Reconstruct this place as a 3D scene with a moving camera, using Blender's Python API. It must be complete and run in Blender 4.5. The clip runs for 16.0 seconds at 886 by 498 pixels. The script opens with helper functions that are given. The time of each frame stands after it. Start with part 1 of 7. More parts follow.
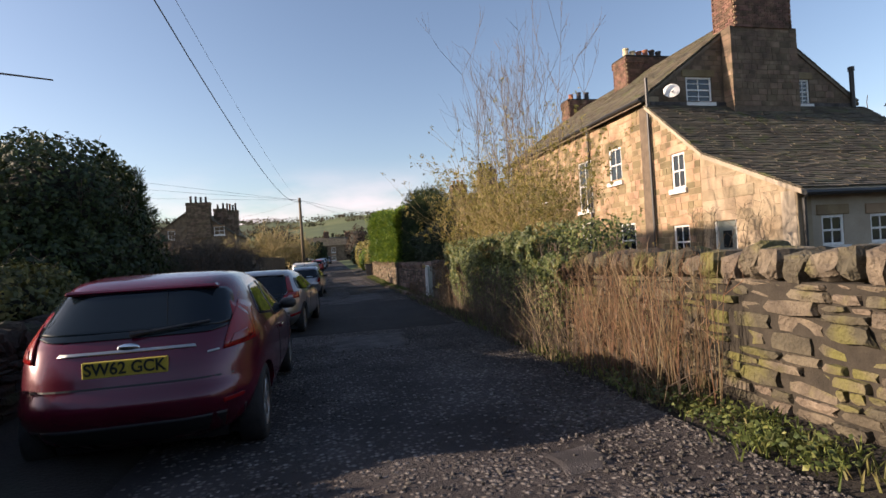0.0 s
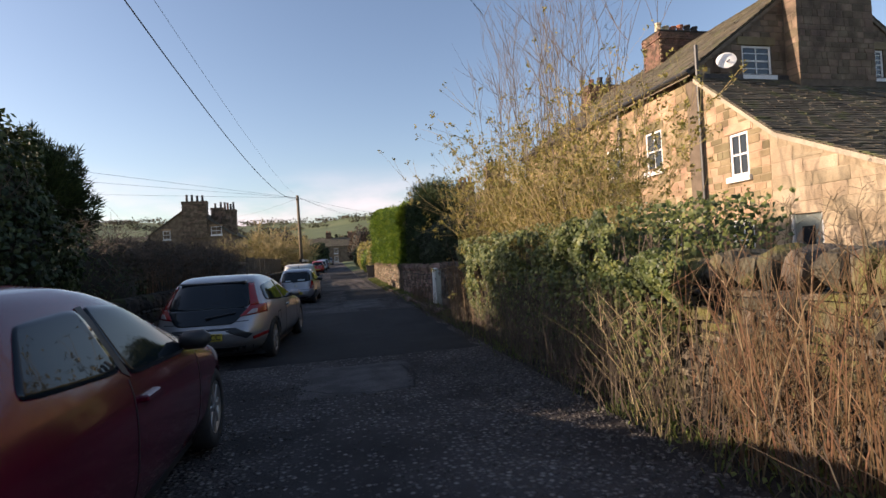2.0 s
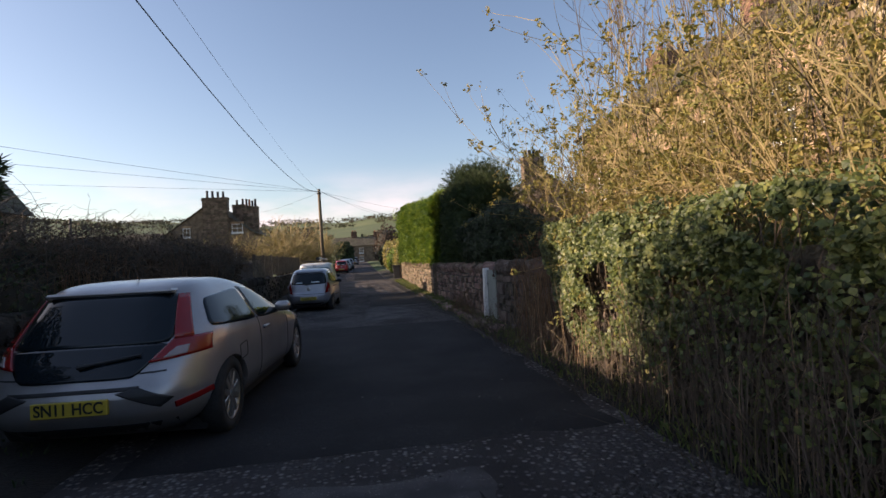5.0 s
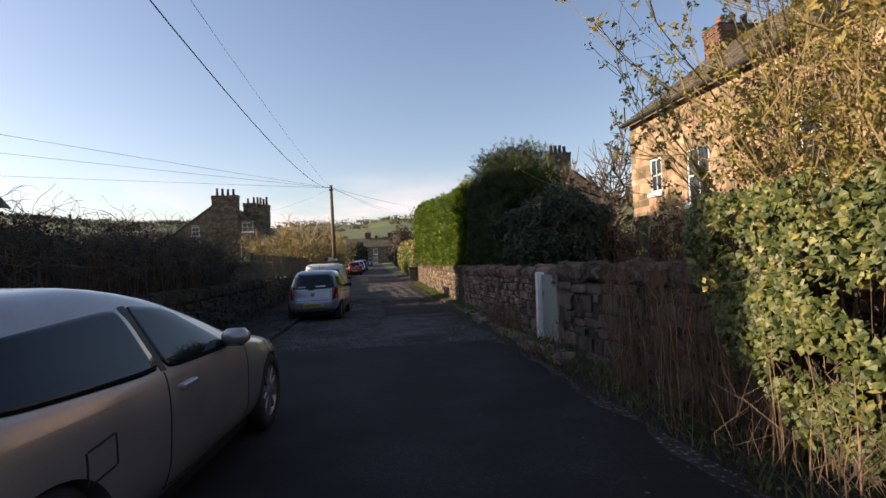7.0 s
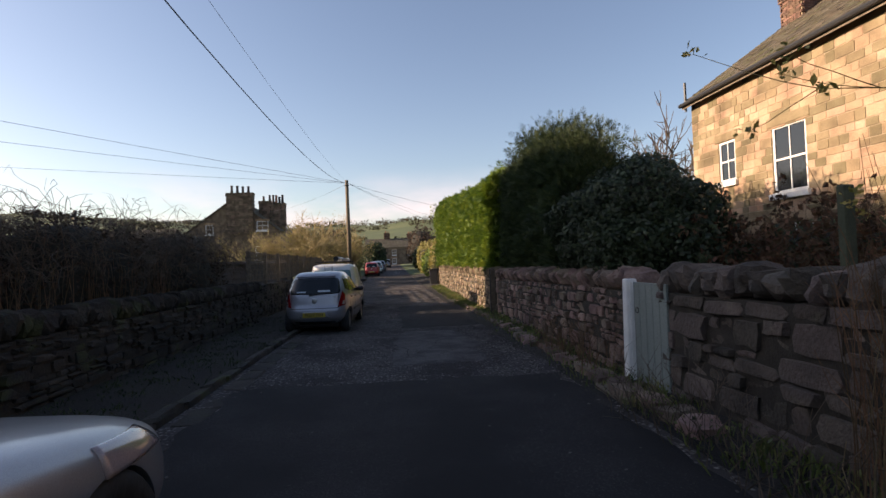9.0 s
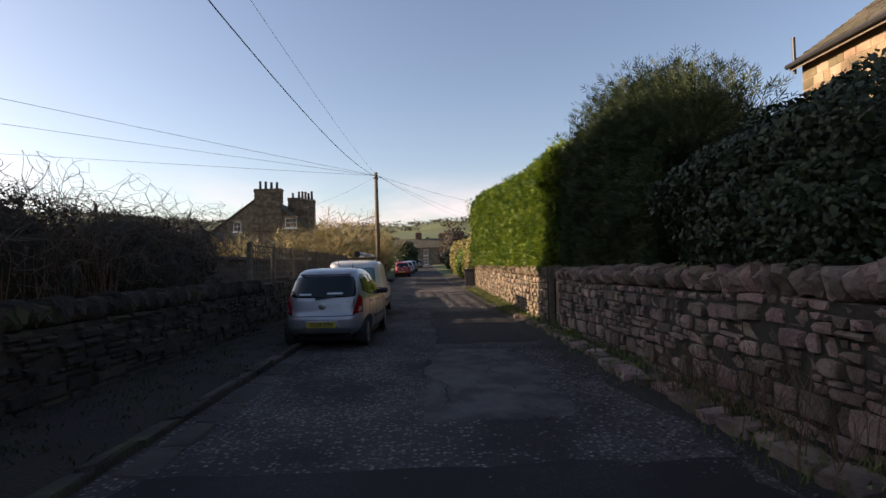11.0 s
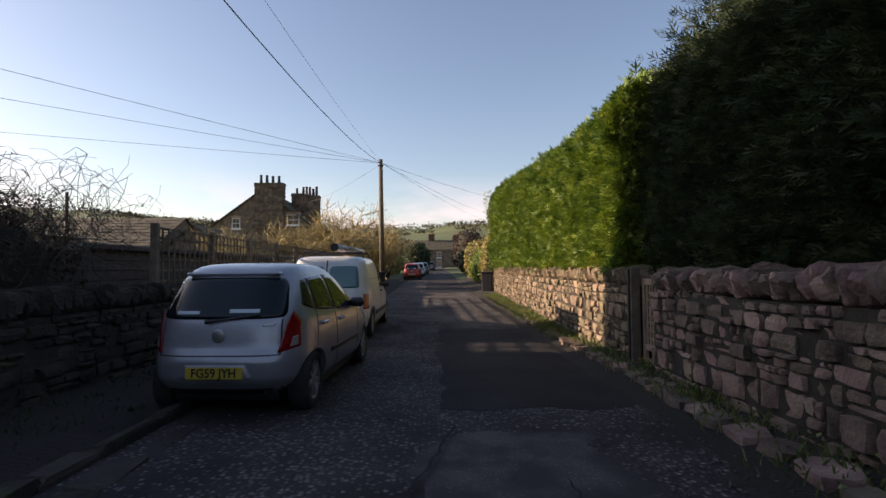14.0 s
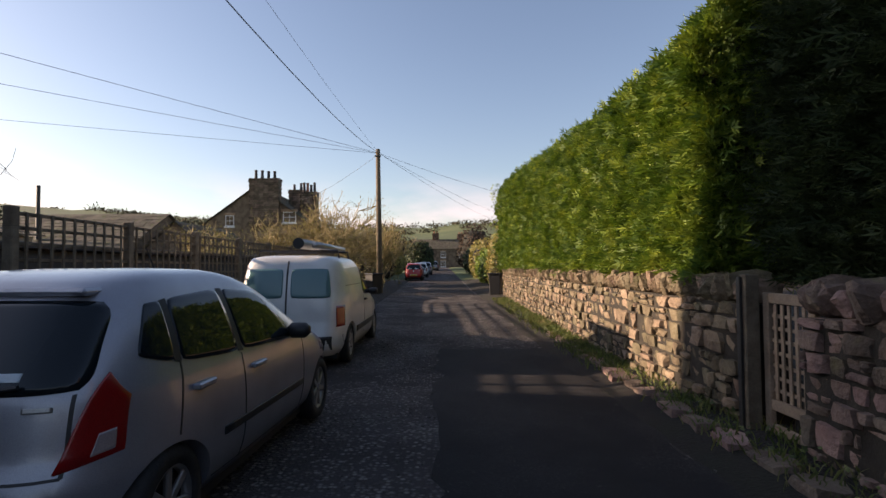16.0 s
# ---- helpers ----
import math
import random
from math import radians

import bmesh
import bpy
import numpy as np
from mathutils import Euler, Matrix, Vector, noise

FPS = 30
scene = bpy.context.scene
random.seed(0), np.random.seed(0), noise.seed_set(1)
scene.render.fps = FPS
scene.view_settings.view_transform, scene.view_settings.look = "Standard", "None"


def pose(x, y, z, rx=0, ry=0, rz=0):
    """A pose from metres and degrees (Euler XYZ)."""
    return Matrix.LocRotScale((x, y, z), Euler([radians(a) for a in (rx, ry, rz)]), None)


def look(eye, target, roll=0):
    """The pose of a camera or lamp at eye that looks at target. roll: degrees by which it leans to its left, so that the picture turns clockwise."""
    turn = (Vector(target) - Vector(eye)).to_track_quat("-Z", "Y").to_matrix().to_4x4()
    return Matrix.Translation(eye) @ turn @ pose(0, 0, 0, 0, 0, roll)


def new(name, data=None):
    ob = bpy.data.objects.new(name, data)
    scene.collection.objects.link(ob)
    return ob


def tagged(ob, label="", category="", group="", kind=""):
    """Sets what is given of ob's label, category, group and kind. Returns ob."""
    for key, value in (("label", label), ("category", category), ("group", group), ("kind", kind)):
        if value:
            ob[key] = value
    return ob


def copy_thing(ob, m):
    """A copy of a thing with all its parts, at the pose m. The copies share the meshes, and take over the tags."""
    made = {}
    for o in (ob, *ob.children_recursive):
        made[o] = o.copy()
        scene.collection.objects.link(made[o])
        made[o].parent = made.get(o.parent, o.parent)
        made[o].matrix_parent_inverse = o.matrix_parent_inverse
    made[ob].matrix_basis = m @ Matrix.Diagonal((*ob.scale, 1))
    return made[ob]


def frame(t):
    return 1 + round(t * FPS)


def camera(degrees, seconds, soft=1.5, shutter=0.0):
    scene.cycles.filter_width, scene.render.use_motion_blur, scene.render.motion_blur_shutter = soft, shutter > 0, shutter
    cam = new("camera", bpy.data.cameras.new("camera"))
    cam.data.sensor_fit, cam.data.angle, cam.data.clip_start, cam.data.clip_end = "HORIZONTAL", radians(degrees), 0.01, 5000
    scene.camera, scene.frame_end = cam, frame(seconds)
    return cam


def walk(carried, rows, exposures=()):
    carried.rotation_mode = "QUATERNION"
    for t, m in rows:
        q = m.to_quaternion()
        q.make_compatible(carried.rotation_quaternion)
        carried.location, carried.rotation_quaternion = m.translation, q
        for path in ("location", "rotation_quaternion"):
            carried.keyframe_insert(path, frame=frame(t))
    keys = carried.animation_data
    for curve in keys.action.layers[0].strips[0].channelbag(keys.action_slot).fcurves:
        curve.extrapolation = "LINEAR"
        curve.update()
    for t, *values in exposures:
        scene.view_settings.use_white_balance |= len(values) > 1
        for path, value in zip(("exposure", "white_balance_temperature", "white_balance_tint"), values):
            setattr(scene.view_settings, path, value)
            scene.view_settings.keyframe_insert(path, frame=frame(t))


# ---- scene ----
cam = camera(81.6, 16.0)
PATH = [
    (0, (0.164, -2.029, 1.349), (0.61, -0.08, 1.365), -3.4),
    (0.5, (0.243, -1.415, 1.334), (0.69, 0.534, 1.354), -3.4),
    (1, (0.354, -0.717, 1.332), (0.8, 1.233, 1.351), -3.4),
    (1.5, (0.483, -0.102, 1.335), (0.921, 1.85, 1.359), -3.3),
    (2, (0.565, 0.541, 1.333), (0.996, 2.494, 1.355), -3.3),
    (2.5, (0.645, 1.117, 1.291), (1.068, 3.072, 1.314), -3.2),
    (3, (0.68, 1.816, 1.274), (1.083, 3.775, 1.299), -3.1),
    (3.5, (0.707, 2.406, 1.272), (1.097, 4.367, 1.298), -3.0),
    (6, (0.774, 5.704, 1.243), (1.073, 7.682, 1.278), -2.7),
    (6.5, (0.769, 6.371, 1.214), (1.058, 8.349, 1.254), -2.4),
    (7, (0.788, 7.038, 1.242), (1.07, 9.017, 1.283), -2.5),
    (7.5, (0.822, 7.619, 1.19), (1.076, 9.603, 1.234), -2.3),
    (8, (0.843, 8.333, 1.211), (1.088, 10.317, 1.257), -2.2),
    (8.5, (0.864, 8.915, 1.235), (1.086, 10.902, 1.283), -2.1),
    (9, (0.893, 9.668, 1.222), (1.102, 11.656, 1.272), -2.0),
    (9.5, (0.885, 10.256, 1.221), (1.062, 12.248, 1.272), -1.9),
    (12, (0.931, 14.082, 1.039), (0.986, 16.08, 1.108), -0.8),
    (12.5, (1.045, 14.721, 1.025), (1.092, 16.719, 1.098), -0.6),
    (13, (1.084, 15.465, 1.016), (1.121, 17.463, 1.088), -0.6),
    (13.5, (1.089, 16.132, 1.013), (1.126, 18.131, 1.084), -0.6),
    (14, (1.089, 16.83, 1.028), (1.122, 18.829, 1.101), -0.5),
    (14.5, (1.106, 17.482, 1.024), (1.139, 19.48, 1.097), -0.6),
    (15, (1.151, 18.079, 1.053), (1.176, 20.078, 1.125), -0.6),
    (15.5, (1.175, 18.789, 1.027), (1.192, 20.788, 1.1), -0.5),
    (16, (1.193, 19.352, 1.085), (1.208, 21.351, 1.156), -0.4),
]
walk(cam, [(t, look(eye, target, roll)) for t, eye, target, roll in PATH], exposures=[(0, 0.87, 6850, 19), (4, 0.90, 6950, 20), (7, 0.90, 7100, 21), (11, 0.87, 7250, 22), (16, 0.89, 7250, 22)])

# ---------------------------------------------------------------- world, sun
SUN_ELEV, SUN_FROM = 16.5, Vector((-1.0, 0.15, 0.0)).normalized()
world = bpy.data.worlds.new("world")
scene.world = world
world.use_nodes = True
wn = world.node_tree.nodes
sky = wn.new("ShaderNodeTexSky")
sky.sky_type, sky.sun_disc = "NISHITA", False
sky.sun_elevation = radians(SUN_ELEV)
sky.sun_rotation = math.atan2(SUN_FROM.x, SUN_FROM.y)
sky.air_density, sky.dust_density, sky.ozone_density = 1.0, 1.0, 1.8
wl = world.node_tree.links
tcw = wn.new("ShaderNodeTexCoord")
sep = wn.new("ShaderNodeSeparateXYZ")
wl.new(tcw.outputs["Generated"], sep.inputs[0])
stretch = wn.new("ShaderNodeMapping")
stretch.inputs["Scale"].default_value = (1.0, 1.0, 3.2)
wl.new(tcw.outputs["Generated"], stretch.inputs["Vector"])
cl = wn.new("ShaderNodeTexNoise")
cl.inputs["Scale"].default_value, cl.inputs["Detail"].default_value = 4.2, 9
wl.new(stretch.outputs[0], cl.inputs["Vector"])
clr = wn.new("ShaderNodeMapRange")
clr.inputs["From Min"].default_value, clr.inputs["From Max"].default_value, clr.inputs["To Max"].default_value = 0.42, 0.66, 0.9
wl.new(cl.outputs["Fac"], clr.inputs["Value"])
low = wn.new("ShaderNodeMapRange")
low.interpolation_type = "SMOOTHSTEP"
low.inputs["From Min"].default_value, low.inputs["From Max"].default_value, low.inputs["To Min"].default_value, low.inputs["To Max"].default_value = 0.07, 0.19, 1.0, 0.0
wl.new(sep.outputs["Z"], low.inputs["Value"])
both = wn.new("ShaderNodeMath")
both.operation = "MULTIPLY"
wl.new(clr.outputs[0], both.inputs[0])
wl.new(low.outputs[0], both.inputs[1])
cloud = wn.new("ShaderNodeMix")
cloud.data_type = "RGBA"
wl.new(both.outputs[0], cloud.inputs["Factor"])
wl.new(sky.outputs[0], cloud.inputs["A"])
cloud.inputs["B"].default_value = (5.9, 5.2, 5.5, 1)
wl.new(cloud.outputs["Result"], wn["Background"].inputs[0])
wn["Background"].inputs[1].default_value = 0.115

sun = new("sun", bpy.data.lights.new("sun", "SUN"))
sun.data.energy, sun.data.angle, sun.data.color = 5.0, radians(0.6), (1.0, 0.84, 0.65)
e_ = radians(SUN_ELEV)
sun.matrix_world = look((0, 0, 0), -Vector((SUN_FROM.x * math.cos(e_), SUN_FROM.y * math.cos(e_), math.sin(e_))))

# ---------------------------------------------------------------- materials
rng = random.Random(7)


def mat(name, colors, scale=6.0, rough=0.85, metal=0.0, bump=0.3, fine=60.0, vary=0.0, coat=0.0, detail=8.0, trans=0.0, island=False, moss=None, dist=0.01, spec=0.5, speck=None):
    """Noise-mixed colours at two scales, with relief; vary: change of value from piece to piece."""
    m = bpy.data.materials.new(name)
    m.use_nodes = True
    n, l = m.node_tree.nodes, m.node_tree.links
    b = n["Principled BSDF"]
    b.inputs["Roughness"].default_value, b.inputs["Metallic"].default_value = rough, metal
    b.inputs["Coat Weight"].default_value = coat
    b.inputs["Coat Roughness"].default_value = 0.06
    b.inputs["Specular IOR Level"].default_value = spec
    tc = n.new("ShaderNodeTexCoord")
    geo = n.new("ShaderNodeNewGeometry")
    vec = geo.outputs["Position"]
    big = n.new("ShaderNodeTexNoise")
    big.inputs["Scale"].default_value, big.inputs["Detail"].default_value = scale, detail
    l.new(vec, big.inputs["Vector"])
    ramp = n.new("ShaderNodeValToRGB")
    el = ramp.color_ramp.elements
    while len(el) < len(colors):
        el.new(0.5)
    for i, c in enumerate(colors):
        el[i].position = 0.3 + 0.4 * i / max(1, len(colors) - 1)
        el[i].color = (*c, 1)
    l.new(big.outputs["Fac"], ramp.inputs["Fac"])
    small = n.new("ShaderNodeTexNoise")
    small.inputs["Scale"].default_value, small.inputs["Detail"].default_value = fine, 4
    l.new(vec, small.inputs["Vector"])
    mix = n.new("ShaderNodeMix")
    mix.data_type, mix.blend_type = "RGBA", "OVERLAY"
    mix.inputs["Factor"].default_value = 0.35
    l.new(ramp.outputs["Color"], mix.inputs["A"])
    l.new(small.outputs["Fac"], mix.inputs["B"])
    out = mix.outputs["Result"]
    if vary:
        info = n.new("ShaderNodeObjectInfo")
        rnd = geo.outputs["Random Per Island"] if island else info.outputs["Random"]
        hsv = n.new("ShaderNodeHueSaturation")
        mr = n.new("ShaderNodeMapRange")
        mr.inputs["To Min"].default_value, mr.inputs["To Max"].default_value = 1 - vary, 1 + vary
        l.new(rnd, mr.inputs["Value"])
        l.new(mr.outputs["Result"], hsv.inputs["Value"])
        mh = n.new("ShaderNodeMath")
        mh.operation = "MULTIPLY_ADD"
        mh.inputs[1].default_value, mh.inputs[2].default_value = -0.05 * min(1, vary * 2), 0.5 + 0.025 * min(1, vary * 2)
        l.new(rnd, mh.inputs[0])
        l.new(mh.outputs[0], hsv.inputs["Hue"])
        l.new(out, hsv.inputs["Color"])
        out = hsv.outputs["Color"]
    if speck:
        sp = n.new("ShaderNodeTexNoise")
        sp.inputs["Scale"].default_value, sp.inputs["Detail"].default_value = fine * 0.8, 2
        l.new(vec, sp.inputs["Vector"])
        pr = n.new("ShaderNodeTexNoise")
        pr.inputs["Scale"].default_value, pr.inputs["Detail"].default_value = 0.9, 6
        l.new(vec, pr.inputs["Vector"])
        ad = n.new("ShaderNodeMath")
        ad.operation = "MULTIPLY_ADD"
        ad.inputs[1].default_value, ad.inputs[2].default_value = 0.35, -0.175
        l.new(pr.outputs["Fac"], ad.inputs[0])
        sm_ = n.new("ShaderNodeMath")
        l.new(sp.outputs["Fac"], sm_.inputs[0])
        l.new(ad.outputs[0], sm_.inputs[1])
        sr = n.new("ShaderNodeMapRange")
        sr.inputs["From Min"].default_value, sr.inputs["From Max"].default_value = speck[3], speck[3] + 0.06
        l.new(sm_.outputs[0], sr.inputs["Value"])
        sx_ = n.new("ShaderNodeMix")
        sx_.data_type = "RGBA"
        l.new(sr.outputs["Result"], sx_.inputs["Factor"])
        l.new(out, sx_.inputs["A"])
        sx_.inputs["B"].default_value = (*speck[:3], 1)
        out = sx_.outputs["Result"]
    if moss:
        mn = n.new("ShaderNodeTexNoise")
        mn.inputs["Scale"].default_value, mn.inputs["Detail"].default_value = 2.3, 9
        l.new(vec, mn.inputs["Vector"])
        mrp = n.new("ShaderNodeMapRange")
        mrp.inputs["From Min"].default_value, mrp.inputs["From Max"].default_value = moss[3], moss[3] + 0.12
        l.new(mn.outputs["Fac"], mrp.inputs["Value"])
        mm = n.new("ShaderNodeMix")
        mm.data_type = "RGBA"
        l.new(mrp.outputs["Result"], mm.inputs["Factor"])
        l.new(out, mm.inputs["A"])
        mm.inputs["B"].default_value = (*moss[:3], 1)
        out = mm.outputs["Result"]
    l.new(out, b.inputs["Base Color"])
    if bump:
        bp = n.new("ShaderNodeBump")
        bp.inputs["Strength"].default_value, bp.inputs["Distance"].default_value = bump, dist
        l.new(small.outputs["Fac"], bp.inputs["Height"])
        l.new(bp.outputs["Normal"], b.inputs["Normal"])
    if trans:
        tr = n.new("ShaderNodeBsdfTranslucent")
        ms = n.new("ShaderNodeMixShader")
        ms.inputs["Fac"].default_value = trans
        l.new(out, tr.inputs["Color"])
        l.new(b.outputs[0], ms.inputs[1])
        l.new(tr.outputs[0], ms.inputs[2])
        l.new(ms.outputs[0], n["Material Output"].inputs["Surface"])
    return m


def plain(name, color, rough=0.5, metal=0.0, coat=0.0, vary=0.06):
    c2 = tuple(max(0.0, c * (1 - vary * 2)) for c in color)
    return mat(name, (c2, color), 9, rough, metal, 0.04, 180, coat=coat)


def chippings(name, binder, chips, size=0.022, share=0.5, patch=0.8, rough=0.93, relief=0.02):
    """Worn road surface: stone chips of a real size in a dark binder, laid bare in some places and buried in others."""
    m = bpy.data.materials.new(name)
    m.use_nodes = True
    n, l = m.node_tree.nodes, m.node_tree.links
    b = n["Principled BSDF"]
    b.inputs["Roughness"].default_value = rough
    b.inputs["Specular IOR Level"].default_value = 0.3
    pos = n.new("ShaderNodeNewGeometry").outputs["Position"]

    def tex(kind, scale, detail=None):
        t = n.new(kind)
        t.inputs["Scale"].default_value = scale
        if detail is not None:
            t.inputs["Detail"].default_value = detail
        l.new(pos, t.inputs["Vector"])
        return t

    def span(src, a, b_, lo=0.0, hi=1.0):
        r = n.new("ShaderNodeMapRange")
        for k, v in zip(("From Min", "From Max", "To Min", "To Max"), (a, b_, lo, hi)):
            r.inputs[k].default_value = v
        l.new(src, r.inputs["Value"])
        return r.outputs["Result"]

    def calc(op, a, b_):
        q = n.new("ShaderNodeMath")
        q.operation = op
        l.new(a, q.inputs[0])
        if isinstance(b_, float):
            q.inputs[1].default_value = b_
        else:
            l.new(b_, q.inputs[1])
        return q.outputs[0]

    cell = tex("ShaderNodeTexVoronoi", 1 / size)
    chance = n.new("ShaderNodeSeparateColor")
    l.new(cell.outputs["Color"], chance.inputs[0])
    dome = span(cell.outputs["Distance"], 0.25, 0.6, 1.0, 0.0)
    worn = tex("ShaderNodeTexNoise", patch, 7)
    grit = tex("ShaderNodeTexNoise", 160, 3)
    bare = span(calc("ADD", chance.outputs[0], span(worn.outputs["Fac"], 0.35, 0.65, -0.45, 0.45)), 1.0 - share, 1.18 - share)
    show = calc("MULTIPLY", dome, bare)
    tone = n.new("ShaderNodeMix")
    tone.data_type = "RGBA"
    l.new(chance.outputs[1], tone.inputs["Factor"])
    tone.inputs["A"].default_value, tone.inputs["B"].default_value = (*chips[0], 1), (*chips[1], 1)
    ground = n.new("ShaderNodeMix")
    ground.data_type = "RGBA"
    l.new(span(worn.outputs["Fac"], 0.38, 0.64), ground.inputs["Factor"])
    ground.inputs["A"].default_value, ground.inputs["B"].default_value = (*binder[0], 1), (*binder[1], 1)
    mix = n.new("ShaderNodeMix")
    mix.data_type = "RGBA"
    l.new(show, mix.inputs["Factor"])
    l.new(ground.outputs["Result"], mix.inputs["A"])
    l.new(tone.outputs["Result"], mix.inputs["B"])
    l.new(mix.outputs["Result"], b.inputs["Base Color"])
    bp = n.new("ShaderNodeBump")
    bp.inputs["Strength"].default_value, bp.inputs["Distance"].default_value = 1.0, relief
    l.new(calc("ADD", show, calc("MULTIPLY", grit.outputs["Fac"], 0.5)), bp.inputs["Height"])
    l.new(bp.outputs["Normal"], b.inputs["Normal"])
    return m


M = {}
M["asphalt"] = chippings("asphalt", ((0.040, 0.034, 0.034), (0.090, 0.079, 0.077)), ((0.11, 0.097, 0.095), (0.37, 0.335, 0.31)), 0.040, 0.58, 0.9, relief=0.04)
M["tarmac"] = chippings("tarmac", ((0.014, 0.0125, 0.013), (0.026, 0.0235, 0.024)), ((0.03, 0.027, 0.027), (0.08, 0.072, 0.07)), 0.013, 0.28, 1.1, relief=0.008)
M["concrete"] = chippings("concrete", ((0.050, 0.045, 0.045), (0.115, 0.104, 0.10)), ((0.09, 0.08, 0.078), (0.20, 0.185, 0.17)), 0.018, 0.36, 2.6, relief=0.012)
M["gravel"] = mat("gravel", ((0.06, 0.055, 0.05), (0.13, 0.12, 0.108)), 9, 0.9, bump=0.5, vary=0.45, island=True)
M["soil"] = mat("soil", ((0.010, 0.008, 0.007), (0.021, 0.016, 0.012), (0.017, 0.019, 0.009)), 1.1, 0.95, bump=0.9, fine=40, dist=0.03)
M["field"] = mat("field", ((0.045, 0.06, 0.022), (0.085, 0.115, 0.035), (0.12, 0.14, 0.05)), 0.008, 0.95, bump=0.3, fine=0.2)
M["wallstone"] = mat("gritstone", ((0.062, 0.050, 0.036), (0.112, 0.092, 0.064), (0.170, 0.142, 0.096)), 5.5, 0.92, bump=1.0, fine=38, vary=0.42, dist=0.03, moss=(0.135, 0.125, 0.038, 0.49))
M["wallstone_joined"] = mat("gritstone_joined", ((0.062, 0.050, 0.036), (0.112, 0.092, 0.064), (0.170, 0.142, 0.096)), 5.5, 0.92, bump=1.0, fine=38, vary=0.42, island=True, dist=0.03, moss=(0.135, 0.125, 0.038, 0.49))
M["redstone"] = mat("red_gritstone", ((0.100, 0.064, 0.052), (0.185, 0.124, 0.096), (0.26, 0.194, 0.140)), 3.2, 0.9, bump=1.0, fine=34, vary=0.46, dist=0.02, moss=(0.17, 0.15, 0.065, 0.64))
M["redstone_joined"] = mat("red_gritstone_joined", ((0.100, 0.064, 0.052), (0.185, 0.124, 0.096), (0.26, 0.194, 0.140)), 3.2, 0.9, bump=1.0, fine=34, vary=0.46, island=True, dist=0.02, moss=(0.17, 0.15, 0.065, 0.64))
# mossy stone of the west side, its colour lowered to stand in for shade
M["shade_darkstone"] = mat("shaded_gritstone", ((0.017, 0.014, 0.011), (0.034, 0.028, 0.022), (0.058, 0.048, 0.036)), 2.4, 0.92, bump=0.8, fine=38, vary=0.4, dist=0.02, moss=(0.05, 0.055, 0.022, 0.55))
M["shade_darkstone_joined"] = mat("shaded_gritstone_joined", ((0.017, 0.014, 0.011), (0.034, 0.028, 0.022), (0.058, 0.048, 0.036)), 2.4, 0.92, bump=0.8, fine=38, vary=0.4, island=True, dist=0.02, moss=(0.05, 0.055, 0.022, 0.55))
# darker brown for the east wall's shaded stretch: the shade is in the colour
M["shade_brownstone"] = mat("shaded_brown_gritstone", ((0.045, 0.034, 0.028), (0.085, 0.066, 0.054), (0.14, 0.112, 0.088)), 2.6, 0.9, bump=0.9, fine=36, vary=0.4, dist=0.02, moss=(0.09, 0.085, 0.04, 0.64))
M["shade_brownstone_joined"] = mat("shaded_brown_gritstone_joined", ((0.045, 0.034, 0.028), (0.085, 0.066, 0.054), (0.14, 0.112, 0.088)), 2.6, 0.9, bump=0.9, fine=36, vary=0.4, island=True, dist=0.02, moss=(0.09, 0.085, 0.04, 0.64))
M["buffstone"] = mat("buff_gritstone", ((0.10, 0.072, 0.046), (0.18, 0.135, 0.083), (0.26, 0.205, 0.130)), 4.5, 0.9, bump=1.0, fine=36, vary=0.42, dist=0.02, moss=(0.15, 0.14, 0.06, 0.66))
M["buffstone_joined"] = mat("buff_gritstone_joined", ((0.10, 0.072, 0.046), (0.18, 0.135, 0.083), (0.26, 0.205, 0.130)), 4.5, 0.9, bump=1.0, fine=36, vary=0.42, island=True, dist=0.02, moss=(0.15, 0.14, 0.06, 0.66))
M["core"] = mat("wall_core", ((0.022, 0.018, 0.013), (0.045, 0.037, 0.027)), 8, 0.95, bump=0.6)
M["block"] = mat("house_block", ((0.17, 0.115, 0.065), (0.285, 0.20, 0.115), (0.37, 0.275, 0.165)), 1.6, 0.88, bump=0.6, fine=45, vary=0.5, dist=0.012)
M["block_joined"] = mat("house_block_joined", ((0.17, 0.115, 0.065), (0.285, 0.20, 0.115), (0.37, 0.275, 0.165)), 1.6, 0.88, bump=0.6, fine=45, vary=0.5, island=True, dist=0.012)
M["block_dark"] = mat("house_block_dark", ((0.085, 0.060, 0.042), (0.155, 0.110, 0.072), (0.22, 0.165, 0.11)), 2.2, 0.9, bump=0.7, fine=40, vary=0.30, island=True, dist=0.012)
M["ashlar"] = mat("ashlar_block", ((0.25, 0.185, 0.115), (0.34, 0.262, 0.172), (0.40, 0.32, 0.22)), 1.4, 0.9, bump=0.4, fine=40, vary=0.14, dist=0.008)
M["ashlar_joined"] = mat("ashlar_block_joined", ((0.25, 0.185, 0.115), (0.34, 0.262, 0.172), (0.40, 0.32, 0.22)), 1.4, 0.9, bump=0.4, fine=40, vary=0.14, island=True, dist=0.008)
M["mortar"] = mat("mortar", ((0.27, 0.205, 0.13), (0.36, 0.285, 0.19)), 5, 0.95, bump=0.5)
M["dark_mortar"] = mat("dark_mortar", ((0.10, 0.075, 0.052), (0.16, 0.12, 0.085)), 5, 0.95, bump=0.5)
M["render_wall"] = mat("render_wall", ((0.33, 0.27, 0.20), (0.43, 0.36, 0.27)), 1.5, 0.92, bump=0.4)
